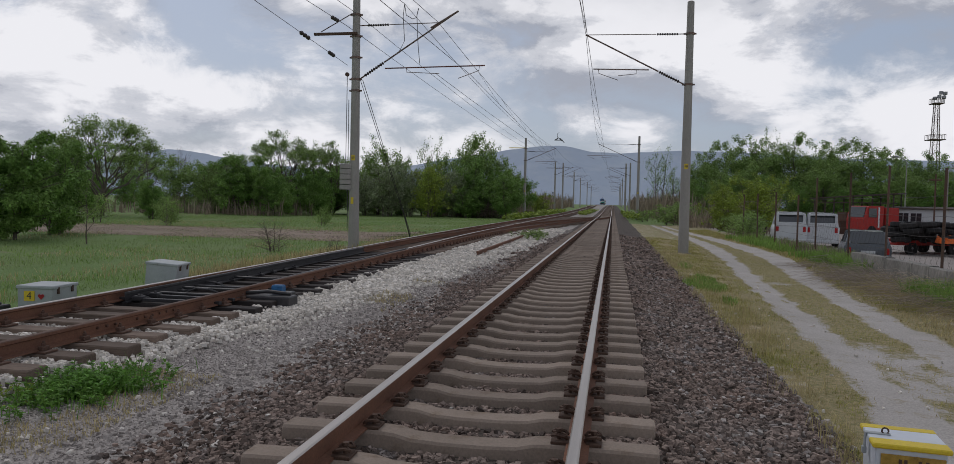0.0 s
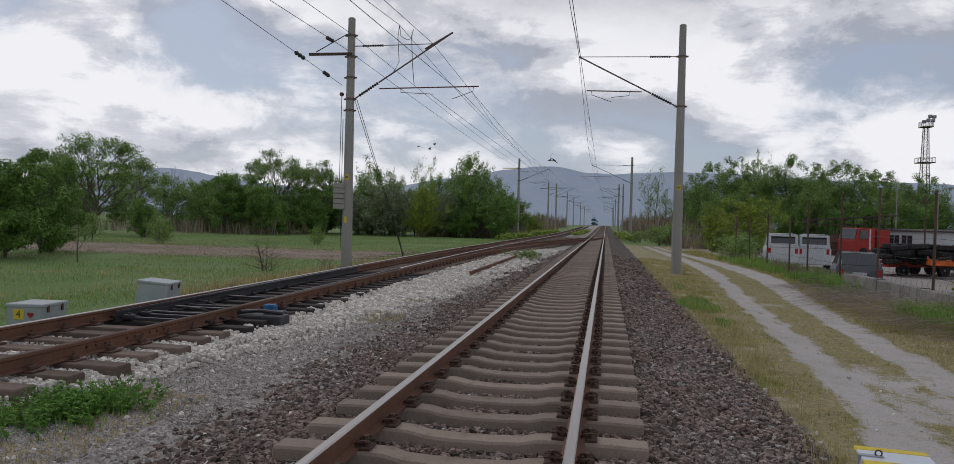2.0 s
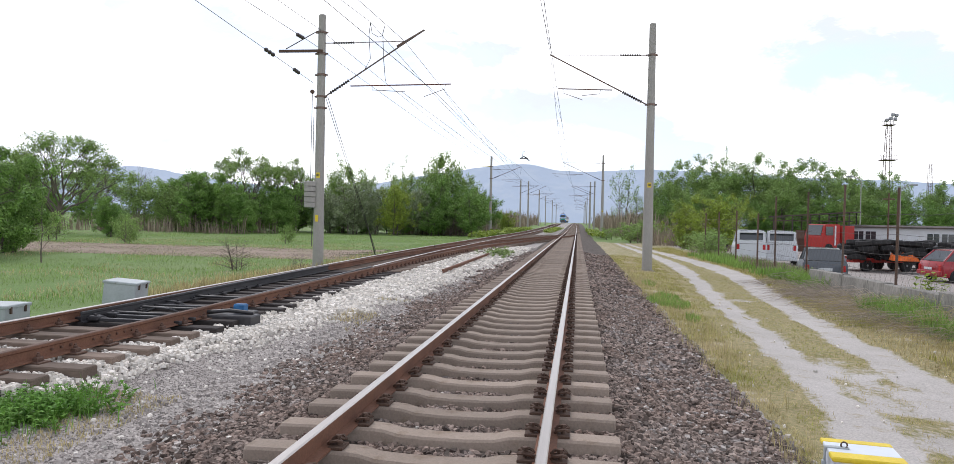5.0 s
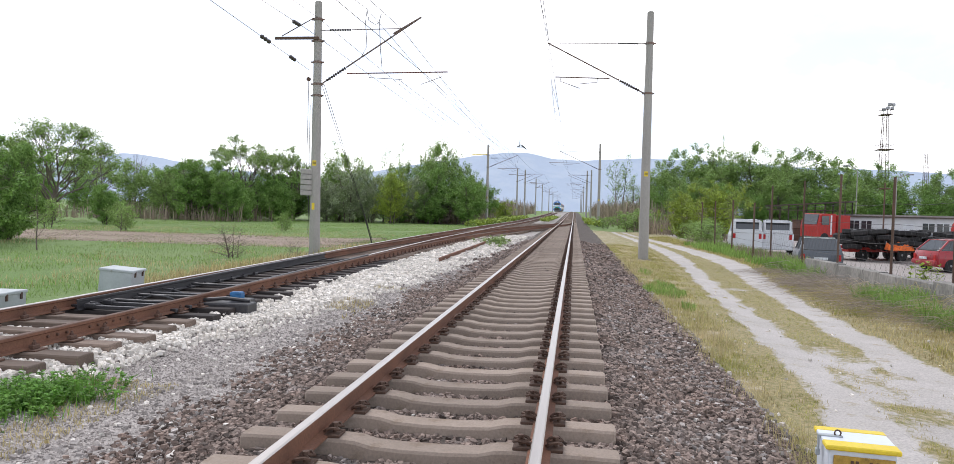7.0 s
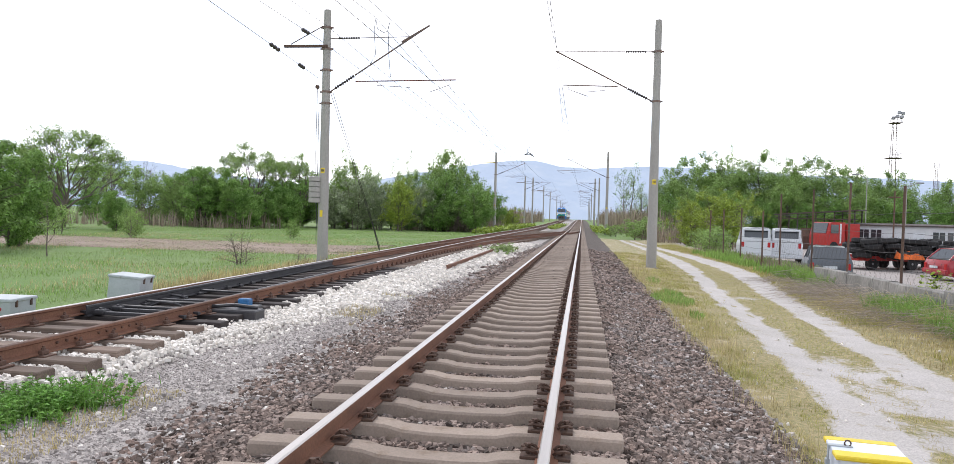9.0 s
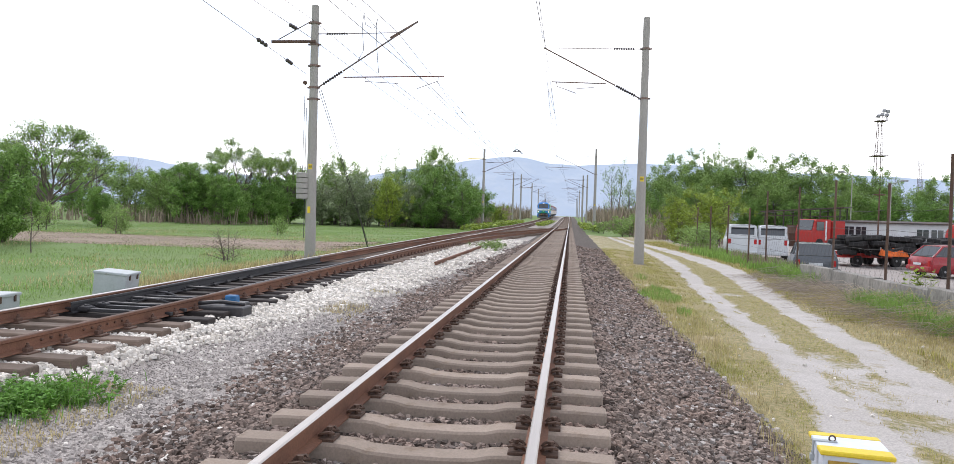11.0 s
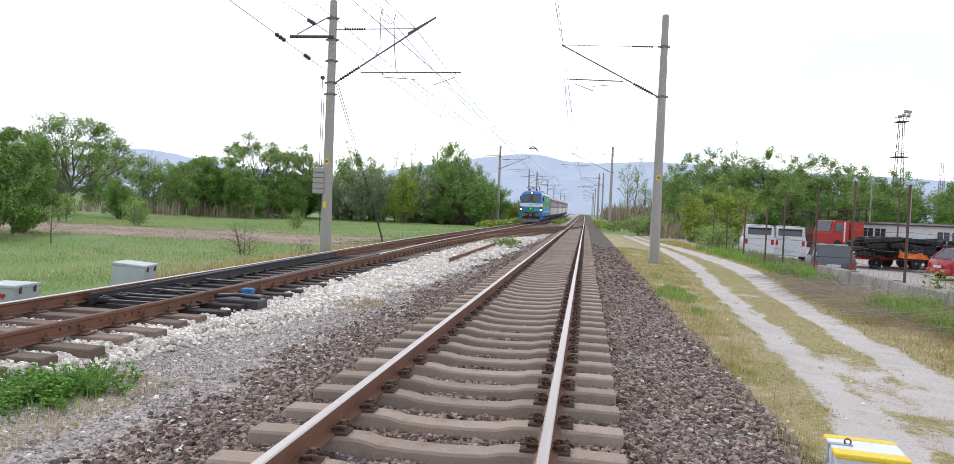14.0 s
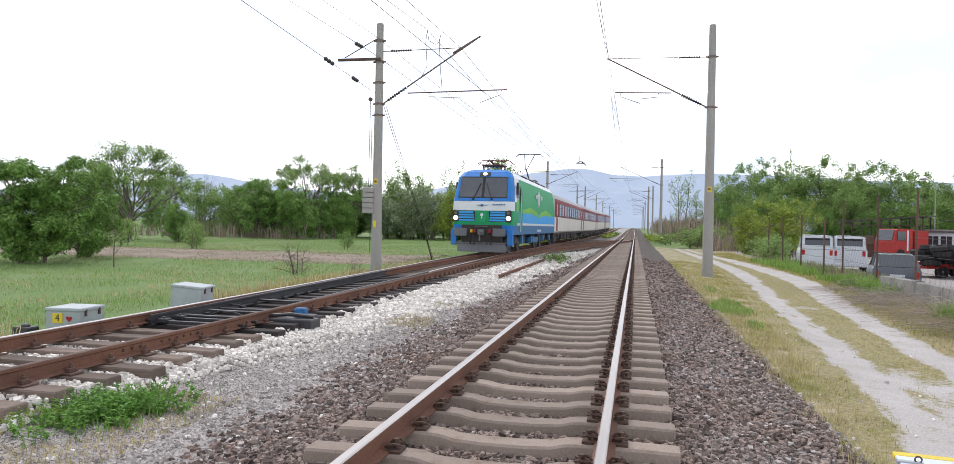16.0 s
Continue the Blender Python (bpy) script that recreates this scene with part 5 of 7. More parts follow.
part("pulley", Shape().turned((-0.3, -0.14, 6.15), (0, 1, 0), [(0, 0.08), (0.03, 0.06), (0.06, 0.08)], 14), M["iron"], ML)
for i in range(5):
    w = part("counterweight", Shape().turned((-0.30, -0.1, 1.78 + 0.2 * i), (0, 0, 1), [(0, 0.22), (0.012, 0.24), (0.17, 0.24), (0.185, 0.22)], 16), M["pole"], ML, "concrete counterweight disc", smooth=True)
part("guide_rod", Shape().tube([(-0.22, -0.12, 0.3), (-0.22, -0.12, 5.2)], 0.012, 6), M["wire"], ML)
part("yellow_band", Shape().box(-0.05, 0.05, -0.24, -0.215, 1.25, 1.5), M["yellow"], ML, "worn yellow mark")
for dx in (0, 0.14):
    part("guy_wire", Shape().tube([(0.12 + dx, 0.05, 6.1 - dx), (-0.02 + dx * 0.3, 8.0, -0.2)], 0.012, 5), M["wire"], ML)
part("guy_anchor", Shape().tube([(0.06, 6.4, 1.0), (-0.02, 8.05, -0.35)], 0.03, 6), M["black"], ML)
jump = Shape()
jump.tube([(1.88, 0, 8.75), (1.83, 0, 8.3), (1.9, 0, 7.4), (1.75, 0, 7.1), (1.62, 0, 6.9)], 0.013, 5)
jump.tube([(2.43, 0, 8.6), (2.36, 0, 8.35), (2.42, 0, 7.3), (2.5, 0, 6.55)], 0.013, 5)
jump.tube([(1.88, 0, 8.75), (1.95, 0, 8.35), (2.2, 0, 8.2), (2.35, 0, 8.25), (2.43, 0, 8.6)], 0.013, 5)
part("jumper_wire", jump, M["wire"], ML)

MR = mast(2.82, 30.4, 9.5, "tall grey concrete mast with one slanted bracket over the track")
bracket(MR, -1, 6.25, 8.3, 4.1, 6.85, 1.55, 3.75)
M3 = mast(-11.55, 97, 10.0, "grey concrete mast beside the distant turnout track")
bracket(M3, 1, 7.05, 8.7, 4.0, 6.9, 1.3, 4.2)
part("cross_arm", Shape().box(-2.2, 0.1, -0.06, 0.06, 8.66, 8.76, 0.01), M["yellow"], M3)
M4 = mast(3.12, 97, 10.3, "grey concrete mast beside the distant straight track")
bracket(M4, -1, 7.0, 9.3, 5.2, 7.75, 2.6, 6.6)
for x, y in ((-12.5, 160), (-11.0, 163), (-11.3, 215), (-11.8, 270), (-11.4, 330), (-11.4, 390)):
    m = mast(x, y, 10.1 + grade(y) * 0.8, "distant thin catenary mast", 0.2, 0.15, False)
    bracket(m, 1, 7.3 + grade(y), 9.0 + grade(y), 3.9, 7.0 + grade(y), 1.3, 4.2)
    part("cross_arm", Shape().box(-1.9, 0.1, -0.05, 0.05, 8.7 + grade(y), 8.8 + grade(y)), M["tube"], m)
for x, y in ((3.45, 160), (2.6, 163), (3.3, 215), (3.2, 270), (3.2, 330), (3.2, 390)):
    m = mast(x, y, 10.1 + grade(y) * 0.8, "distant thin catenary mast", 0.2, 0.15, False)
    bracket(m, -1, 7.3 + grade(y), 9.0 + grade(y), 4.2, 7.0 + grade(y), 1.3, 4.6)


def wire(name, label, stops, sag=0.0, r=0.009, n=10, group="overhead wires"):
    """A wire through its supports, hanging by sag between them."""
    s = Shape()
    pts = []
    for (a, b) in zip(stops, stops[1:]):
        for i in range(n):
            u = i / n
            p = Vector(a).lerp(Vector(b), u)
            pts.append(p - Vector((0, 0, sag * 4 * u * (1 - u))))
    pts.append(Vector(stops[-1]))
    s.tube(pts, r, 5)
    return tagged(part(name, s, M["wire"]), label, "wire", group)


gz = grade
wire("contact_wire", "thin contact wire over the straight track", [(-0.8, -32, 6.5), (-0.92, 30.4, 6.55), (-1.1, 97, 7.4), (-0.8, 160, 7.4), (-1.1, 215, 7.9), (-0.9, 270, 8.3), (-0.9, 390, 8.5)], 0.03)
wire("messenger_wire", "sagging messenger wire over the straight track", [(-1.0, -32, 8.2), (-1.27, 30.4, 8.3), (-2.05, 97, 9.3), (-0.9, 160, 9.4), (-1.0, 215, 9.9), (-0.9, 270, 10.3), (-0.9, 390, 10.5)], 0.75, 0.010)
wire("contact_wire", "thin contact wire over the turnout track", [(-6.5, -32, 6.2), (-5.3, 26.8, 6.1), (-7.4, 97, 6.9), (-6.5, 160, 7.4), (-6.9, 215, 7.9), (-6.9, 270, 8.3), (-7.2, 390, 8.5)], 0.03)
wire("messenger_wire", "sagging messenger wire over the turnout track", [(-6.4, -32, 8.3), (-6.56, 26.8, 8.05), (-7.6, 97, 8.7), (-6.7, 160, 9.4), (-6.9, 215, 9.9), (-6.9, 270, 10.3), (-7.2, 390, 10.5)], 0.7, 0.010)
wire("messenger_wire", "sagging second messenger wire over the crossover", [(-8.2, -32, 9.0), (-7.85, 26.7, 8.75), (-7.75, 97, 8.75), (-7.7, 99, 8.75)], 1.0, 0.010)
wire("contact_wire", "thin contact wire leading over the crossover", [(-6.6, 26.8, 6.15), (-6.9, 60, 6.5), (-7.6, 97, 7.0)], 0.05)
wire("feeder_wire", "feeder wire along the masts", [(-9.9, -32, 8.45), (-9.74, 26.6, 8.45), (-11.6, 97, 9.2), (-12.4, 160, 9.9)], 0.25, 0.010)
wire("feeder_wire", "feeder wire along the masts", [(-9.9, -32, 8.0), (-10.0, 26.6, 7.92), (-11.75, 97, 8.8), (-12.6, 160, 9.6)], 0.25, 0.010)
wire("tension_wire", "wire led down over a pulley to the counterweights", [(-13.4, -32, 12.3), (-10.05, 26.7, 6.5)], 0.0, 0.009)
for a0, a1, b0, b1, sag in (((-0.92, 30.4, 6.55), (-1.1, 97, 7.4), (-1.27, 30.4, 8.3), (-2.05, 97, 9.3), 0.75), ((-5.3, 26.8, 6.1), (-7.4, 97, 6.9), (-6.56, 26.8, 8.05), (-7.6, 97, 8.7), 0.7),
                            ((-0.8, -32, 6.5), (-0.92, 30.4, 6.55), (-1.0, -32, 8.2), (-1.27, 30.4, 8.3), 0.75)):
    for k in range(1, 8):
        u = k / 8
        p, q = Vector(a0).lerp(Vector(a1), u), Vector(b0).lerp(Vector(b1), u)
        p.z -= 0.03 * 4 * u * (1 - u)
        q.z -= sag * 4 * u * (1 - u)
        tagged(part("dropper", Shape().tube([p, q], 0.006, 4), M["wire"]), "thin dropper wire between contact and messenger wires", "wire", "droppers")
for u, v in ((0.935, 0.947), (0.972, 0.980)):
    a, b = Vector((-13.4, -32, 12.3)).lerp(Vector((-10.05, 26.7, 6.5)), u), Vector((-13.4, -32, 12.3)).lerp(Vector((-10.05, 26.7, 6.5)), v)
    tagged(part("strain_insulator", insulator(Shape(), a, b, 0.075, 3), M["insul"]), "dark strain insulator on the tension wire", "insulator", "strain insulators")
tagged(part("strain_insulator", insulator(Shape(), (-9.99, 24.9, 7.86), (-10.0, 25.6, 7.89), 0.075, 3), M["insul"]), "dark strain insulator on the feeder wire", "insulator", "strain insulators")
sec = Shape()
sec.box(-5.75, -4.95, 71.6, 71.75, 7.55, 7.62, 0.01).tube([(-5.7, 71.7, 7.6), (-5.35, 71.7, 7.8), (-5.0, 71.7, 7.5)], 0.045, 5).tube([(-5.2, 71.7, 7.75), (-4.8, 71.7, 7.35)], 0.04, 5).tube([(-5.5, 71.7, 7.6), (-5.45, 71.7, 8.25), (-5.25, 71.7, 8.3)], 0.02, 4)
tagged(part("section_insulator", sec, M["insul"]), "dark section insulator hanging in the wires", "insulator")


# ------------------------------------------------------------------ trackside boxes
def relay_box(x, y, turn, wx, wy, h, label, tilt=0.0, mark=False):
    z0 = ground_z(x, y)
    root = thing("relay_box", label, "box", at=(x, y, z0), turn=turn)
    part("body", Shape().box(-wx / 2, wx / 2, -wy / 2, wy / 2, 0.02, h - 0.05, 0.012, pose(0, 0, 0, 0, tilt)), M["galv"], root)
    part("lid", Shape().box(-wx / 2 - 0.02, wx / 2 + 0.02, -wy / 2 - 0.02, wy / 2 + 0.02, h - 0.055, h, 0.014, pose(0, 0, 0, 0, tilt)), M["galv"], root)
    part("footing", Shape().box(-wx / 2 + 0.06, wx / 2 - 0.06, -wy / 2 + 0.06, wy / 2 - 0.06, -0.12, 0.03, 0.01), M["wall"], root)
    for q in (-0.28, 0.28):
        part("latch", Shape().box(wx / 2 - 0.005, wx / 2 + 0.025, q * wy - 0.02, q * wy + 0.02, h - 0.14, h - 0.03, 0.005, pose(0, 0, 0, 0, tilt)), M["iron"], root)
    part("conduit", Shape().tube([(wx * 0.5, -0.1, h * 0.35), (wx * 0.5 + 0.1, -0.1, h * 0.3), (wx * 0.5 + 0.12, -0.12, 0.0)], 0.035, 8).tube([(wx * 0.5, 0.15, h * 0.3), (wx * 0.5 + 0.16, 0.2, h * 0.25), (wx * 0.5 + 0.2, 0.2, 0.0)], 0.03, 8), M["galv"], root)
    if mark:
        pl = part("sign_plate", Shape().box(-wx / 2 + 0.12, -wx / 2 + 0.30, -wy / 2 - 0.012, -wy / 2 - 0.004, h * 0.38, h * 0.78), M["yellow"], root, "yellow plate with a black numeral")
        cu = bpy.data.curves.new("numeral", "FONT")
        cu.body, cu.size, cu.align_x, cu.align_y, cu.extrude = "4", 0.17, "CENTER", "CENTER", 0.001
        cu.materials.append(M["black"])
        tmp = new("numeral", cu)
        me = bpy.data.meshes.new_from_object(tmp)
        bpy.data.objects.remove(tmp)
        ob = part("numeral", me, None, pl)
        ob.matrix_local = pose(-wx / 2 + 0.21, -wy / 2 - 0.014, h * 0.58, 90, 0, 0)
        hs = Shape()
        ring = [(math.sin(a) ** 3 * 0.055, -(13 * math.cos(a) - 5 * math.cos(2 * a) - 2 * math.cos(3 * a) - math.cos(4 * a)) / 17 * 0.055) for a in np.linspace(0, 6.2, 16)]
        hs.loft([[(-wx / 2 + 0.41 + px, -wy / 2 - yy, h * 0.57 - pz) for px, pz in ring] for yy in (0.004, 0.010)])
        part("red_mark", hs, M["red"], root, "small red painted mark")
    return root


relay_box(-8.9, 13.5, 10, 0.62, 0.62, 0.53, "grey metal relay box leaning in the grass beside the turnout", 5.0)
relay_box(-9.15, 10.6, 5, 0.60, 0.62, 0.40, "low grey metal box with a yellow number plate", 0.0, True)
relay_box(-12.8, 95.5, 0, 1.1, 0.7, 0.6, "pale box at the foot of the far mast")
motor = thing("cable_terminal", "small black cable terminal beside the low grey box", "terminal", at=(-9.75, 10.2, ground_z(-9.75, 10.2) + 0.06))
part("body", Shape().box(-0.16, 0.16, -0.12, 0.12, -0.12, 0.05, 0.02), M["black"], motor)
part("cap", Shape().turned((0.0, 0, 0.045), (0, 0, 1), [(0, 0.07), (0.03, 0.07), (0.05, 0.04)], 10), M["black"], motor)

crate = thing("signal_box", "white metal box with a yellow and white hinged lid", "box", at=(1.905, 5.15, -0.17), turn=-8)
zb = ground_z(1.9, 5.15) + 0.17
part("body", Shape().box(-0.20, 0.20, -0.205, 0.205, zb - 0.1, 0.088, 0.01), M["white_paint"], crate)
lid = part("lid", Shape().box(-0.218, 0.218, -0.10, 0.14, 0.086, 0.114, 0.006), M["white_paint"], crate, "white lid with yellow edges")
part("yellow_edge", Shape().box(-0.222, 0.222, -0.228, -0.10, 0.084, 0.116, 0.008), M["yellow"], lid, "worn yellow painted edge")
part("yellow_edge", Shape().box(-0.222, 0.222, 0.14, 0.228, 0.084, 0.116, 0.008), M["yellow"], lid, "worn yellow painted edge")
part("front_panel", Shape().box(-0.17, 0.19, -0.214, -0.206, zb + 0.05, 0.05, 0.003), M["ochre"], crate, "dirty ochre panel")
for q in (-0.07, -0.04, 0.04, 0.08):
    part("writing_bar", Shape().box(q, q + 0.018, -0.218, -0.2145, -0.01, 0.025), M["iron"], crate)
part("hasp", Shape().box(-0.232, -0.08, -0.02, 0.02, 0.115, 0.123, 0.002).box(-0.232, -0.223, -0.02, 0.02, 0.02, 0.12, 0.002), M["galv"], crate)
pad = part("padlock", Shape().box(-0.245, -0.218, -0.02, 0.02, -0.02, 0.025, 0.005), M["galv"], crate, "steel padlock")
part("shackle", Shape().tube([(-0.232, -0.013, 0.02), (-0.232, -0.013, 0.04), (-0.232, 0.0, 0.048), (-0.232, 0.013, 0.04), (-0.232, 0.013, 0.02)], 0.004, 5), M["galv"], pad)
part("lifting_ring", Shape().tube([(-0.11 + 0.02 * math.cos(a), 0.0, 0.137 + 0.02 * math.sin(a)) for a in np.linspace(0, 6.28, 12)], 0.006, 5), M["iron"], crate)


# ------------------------------------------------------------------ train
TM = dict(
    blue=material("loco_blue_paint", (0.035, 0.20, 0.56), (0.03, 0.18, 0.50), rough=0.55, big=0.5, fine=14, grain=0.05, spec=0.25),
    sky=material("loco_light_blue", (0.06, 0.38, 0.78), (0.05, 0.34, 0.72), rough=0.55, fine=14, grain=0.05, spec=0.25),
    navy=material("loco_frame_blue", (0.04, 0.16, 0.36), (0.055, 0.17, 0.32), rough=0.5, fine=14, grain=0.12, c=(0.10, 0.11, 0.12), cover=0.6),
    green=material("loco_green", (0.02, 0.34, 0.13), (0.018, 0.30, 0.115), rough=0.55, fine=14, grain=0.05, spec=0.25),
    lime=material("loco_lime", (0.22, 0.55, 0.08), rough=0.55, fine=14, grain=0.05, spec=0.25),
    white=material("loco_white", (0.72, 0.74, 0.75), (0.66, 0.68, 0.70), rough=0.4, fine=14, grain=0.05, spec=0.25),
    grey=material("roof_grey", (0.44, 0.44, 0.44), (0.36, 0.36, 0.36), rough=0.6, fine=9, grain=0.1, c=(0.25, 0.24, 0.23), cover=0.6),
    glass=material("dark_glass", (0.03, 0.037, 0.043), (0.04, 0.046, 0.052), rough=0.1, spec=1.0, grain=0.02),
    screen=material("windscreen_glass", (0.03, 0.036, 0.042), (0.05, 0.056, 0.062), rough=0.08, spec=1.0, grain=0.05, big=0.8, coat=0.6),
    bogie=material("dusty_bogie", (0.12, 0.13, 0.145), (0.085, 0.085, 0.09), rough=0.7, big=3, fine=20, grain=0.3, c=(0.05, 0.045, 0.042), cover=0.55),
    dark=material("underframe", (0.035, 0.033, 0.032), (0.06, 0.05, 0.045), rough=0.8, fine=20, grain=0.3),
    steel=material("cast_grey", (0.17, 0.175, 0.18), (0.13, 0.13, 0.135), rough=0.6, metal=0.4, fine=20),
    maroon=material("coach_maroon", (0.24, 0.03, 0.045), (0.20, 0.032, 0.04), rough=0.55, spec=0.2, big=0.4, fine=8, grain=0.08, c=(0.20, 0.09, 0.08), cover=0.66),
    cream=material("coach_cream", (0.72, 0.69, 0.62), (0.64, 0.61, 0.55), rough=0.5, big=0.5, fine=8, grain=0.07, c=(0.36, 0.33, 0.28), cover=0.64),
    lamp=glowing("headlamp", (1.0, 0.96, 0.86), 1.6),
    red=material("tail_lens_red", (0.45, 0.02, 0.02), rough=0.3), amber=M["yellow"])


def wheelset(parent, y, r=0.62, mat=None):
    s = Shape()
    for side in (-1, 1):
        s.turned((side * 0.68, y, r), (side, 0, 0), [(0, r + 0.025), (0.03, r + 0.025), (0.035, r), (0.13, r - 0.006), (0.135, r - 0.08), (0.09, r - 0.1), (0.09, 0.17), (0.16, 0.15), (0.18, 0.1)], 24)
    s.turned((-0.7, y, r), (1, 0, 0), [(0, 0.09), (1.4, 0.09)], 10)
    return part("wheelset", s, mat or TM["steel"], parent, smooth=True)


def bogie(parent, y, base, r):
    s = Shape()
    for side in (-1, 1):
        x = side * 1.02
        s.loft([[(x - 0.07, yy, zl), (x + 0.07, yy, zl), (x + 0.07, yy, zh), (x - 0.07, yy, zh)] for yy, zl, zh in
                ((y - base / 2 - 0.55, 0.62, 0.86), (y - base / 2 + 0.35, 0.62, 0.90), (y - 0.4, 0.42, 0.72), (y + 0.4, 0.42, 0.72), (y + base / 2 - 0.35, 0.62, 0.90), (y + base / 2 + 0.55, 0.62, 0.86))])
        for e in (-1, 1):
            yb_ = y + e * base / 2
            s.box(x - 0.13, x + 0.13, yb_ - 0.2, yb_ + 0.2, 0.45, 0.78, 0.04)
            for q in (-0.33, 0.33):
                s.turned((x, yb_ + q, 0.5), (0, 0, 1), [(0, 0.1), (0.3, 0.1)], 10)
        s.tube([(x + 0.1 * side, y - 0.3, 0.9), (x + 0.12 * side, y + 0.5, 0.55)], 0.05, 8)
        s.box(x - 0.05, x + 0.2 * side + 0.06, y - 0.18, y + 0.18, 0.6, 1.0, 0.03)
    s.box(-1.0, 1.0, y - 0.3, y + 0.3, 0.45, 0.75, 0.03)
    b = part("bogie", s, TM["bogie"], parent)
    for e in (-1, 1):
        wheelset(b, y + e * base / 2, r)
    return b


def buffer(parent, x, y, z, d):
    s = Shape().turned((x, y, z), (0, d, 0), [(0, 0.14), (0.08, 0.14), (0.1, 0.1), (0.34, 0.1), (0.36, 0.08), (0.52, 0.08)], 14)
    s.box(x - 0.30, x + 0.30, min(y + d * 0.52, y + d * 0.6), max(y + d * 0.52, y + d * 0.6), z - 0.19, z + 0.19, 0.03)
    part("buffer", s, TM["steel"], parent)


def locomotive():
    """Nose towards -y; origin on the rails under the front plane."""
    L = 18.9
    lo = thing("locomotive", "blue, green and white electric locomotive with lit headlamps", "locomotive")
    lev = [(0.96, 0.12, 1.46), (1.42, 0.05, 1.48), (1.54, 0.03, 1.49), (2.10, 0.0, 1.49), (2.54, 0.03, 1.48), (2.70, 0.10, 1.46), (3.16, 0.30, 1.42), (3.74, 0.55, 1.33), (3.98, 0.80, 1.17), (4.12, 1.25, 0.92), (4.17, 1.7, 0.6)]
    rings = []
    for z, f, w in lev:
        b = L - f * 0.8
        rings.append([(-w, f + 0.55, z), (-w + 0.03, f + 0.24, z), (-w + 0.10, f + 0.08, z), (-w + 0.26, f, z), (w - 0.26, f, z), (w - 0.10, f + 0.08, z), (w - 0.03, f + 0.24, z), (w, f + 0.55, z),
                      (w, 1.25 + max(0, 2.2 - z) * 0.25 + f * 0.5, z), (w, 1.75 + max(0, z - 2.6) * 0.55 + f * 0.2, z), (w, L / 2, z), (w, L - 2.6, z), (w, b - 0.6, z), (w - 0.42, b, z), (-w + 0.42, b, z), (-w, b - 0.6, z), (-w, 2.2, z)])
    B, SK, N, G, LI, W, GR = range(7)

    def paint(i, j):
        front = j in (0, 1, 2, 3, 4, 5, 6)
        if i == 0:
            return B if front else N
        if front:
            return {1: G, 2: G, 3: W, 4: B, 5: B, 6: B, 7: B, 8: B, 9: B}[i]
        if j in (7, 16):
            return {1: G, 2: G, 3: G, 4: W, 5: W, 6: W, 7: W, 8: W, 9: GR}[i]
        if j in (8,):
            return {1: W, 2: G, 3: LI, 4: LI, 5: W, 6: W, 7: W, 8: W, 9: GR}[i]
        return {1: W, 2: SK, 3: G, 4: G, 5: G, 6: G, 7: W, 8: W, 9: GR}[i]
    body = part("body", Shape().loft(rings, slots=paint), [TM[k] for k in ("blue", "sky", "navy", "green", "lime", "white", "grey")], lo, smooth=True, crease=14)

    def front_y(z):
        for (za, fa, _), (zb_, fb, _) in zip(lev, lev[1:]):
            if za <= z <= zb_:
                return fa + (fb - fa) * (z - za) / (zb_ - za)
        return 0.1

    def panel(name, x0, x1, z0, z1, mat, out=0.012, label="", n=4, skew=0.0):
        s = Shape()
        zs = [z0 + (z1 - z0) * k / n for k in range(n + 1)]
        for o in (out,):
            s.loft([[(x0 + skew * (z - z0), front_y(z) - o, z), (x1 - skew * (z - z0), front_y(z) - o, z), (x1 - skew * (z - z0), front_y(z) + 0.02, z), (x0 + skew * (z - z0), front_y(z) + 0.02, z)] for z in zs])
        return part(name, s, mat, body, label)
    panel("windscreen_seal", -1.18, 1.18, 2.70, 3.74, TM["dark"], 0.010, skew=0.05)
    for a, b in ((-1.14, -0.06), (0.06, 1.14)):
        panel("windscreen", a, b, 2.75, 3.69, TM["screen"], 0.02, "dark glass windscreen half")
    for side in (-1, 1):
        part("wiper", Shape().tube([(side * 0.45, front_y(2.7) - 0.05, 2.66), (side * 0.30, front_y(3.0) - 0.06, 3.0), (side * 0.14, front_y(3.4) - 0.06, 3.45)], 0.016, 5).box(side * 0.45 - 0.05, side * 0.45 + 0.05, 0.0, 0.1, 2.60, 2.68, 0.01), TM["dark"], body)
        for k in range(4):
            z = 1.60 + 0.125 * k
            panel("louvre", min(side * 0.36 + side * 0.06 * k * 0.3, side * 1.12), max(side * 0.36 + side * 0.06 * k * 0.3, side * 1.12), z, z + 0.085, TM["sky"], 0.03, n=1)
        panel("louvre_backing", min(side * 0.34, side * 1.14), max(side * 0.34, side * 1.14), 1.58, 2.09, TM["dark"], 0.008)
        hl = part("headlight", Shape().box(side * 1.27 - 0.14, side * 1.27 + 0.14, -0.035, 0.12, 1.56, 2.12, 0.04, pose(0, 0.03, 0)), TM["dark"], body, "dark headlight cluster")
        part("lens", Shape().turned((side * 1.27, 0.0, 1.74), (0, -1, 0), [(0, 0.11), (0.02, 0.11), (0.035, 0.08)], 16), TM["lamp"], hl, "lit white headlamp")
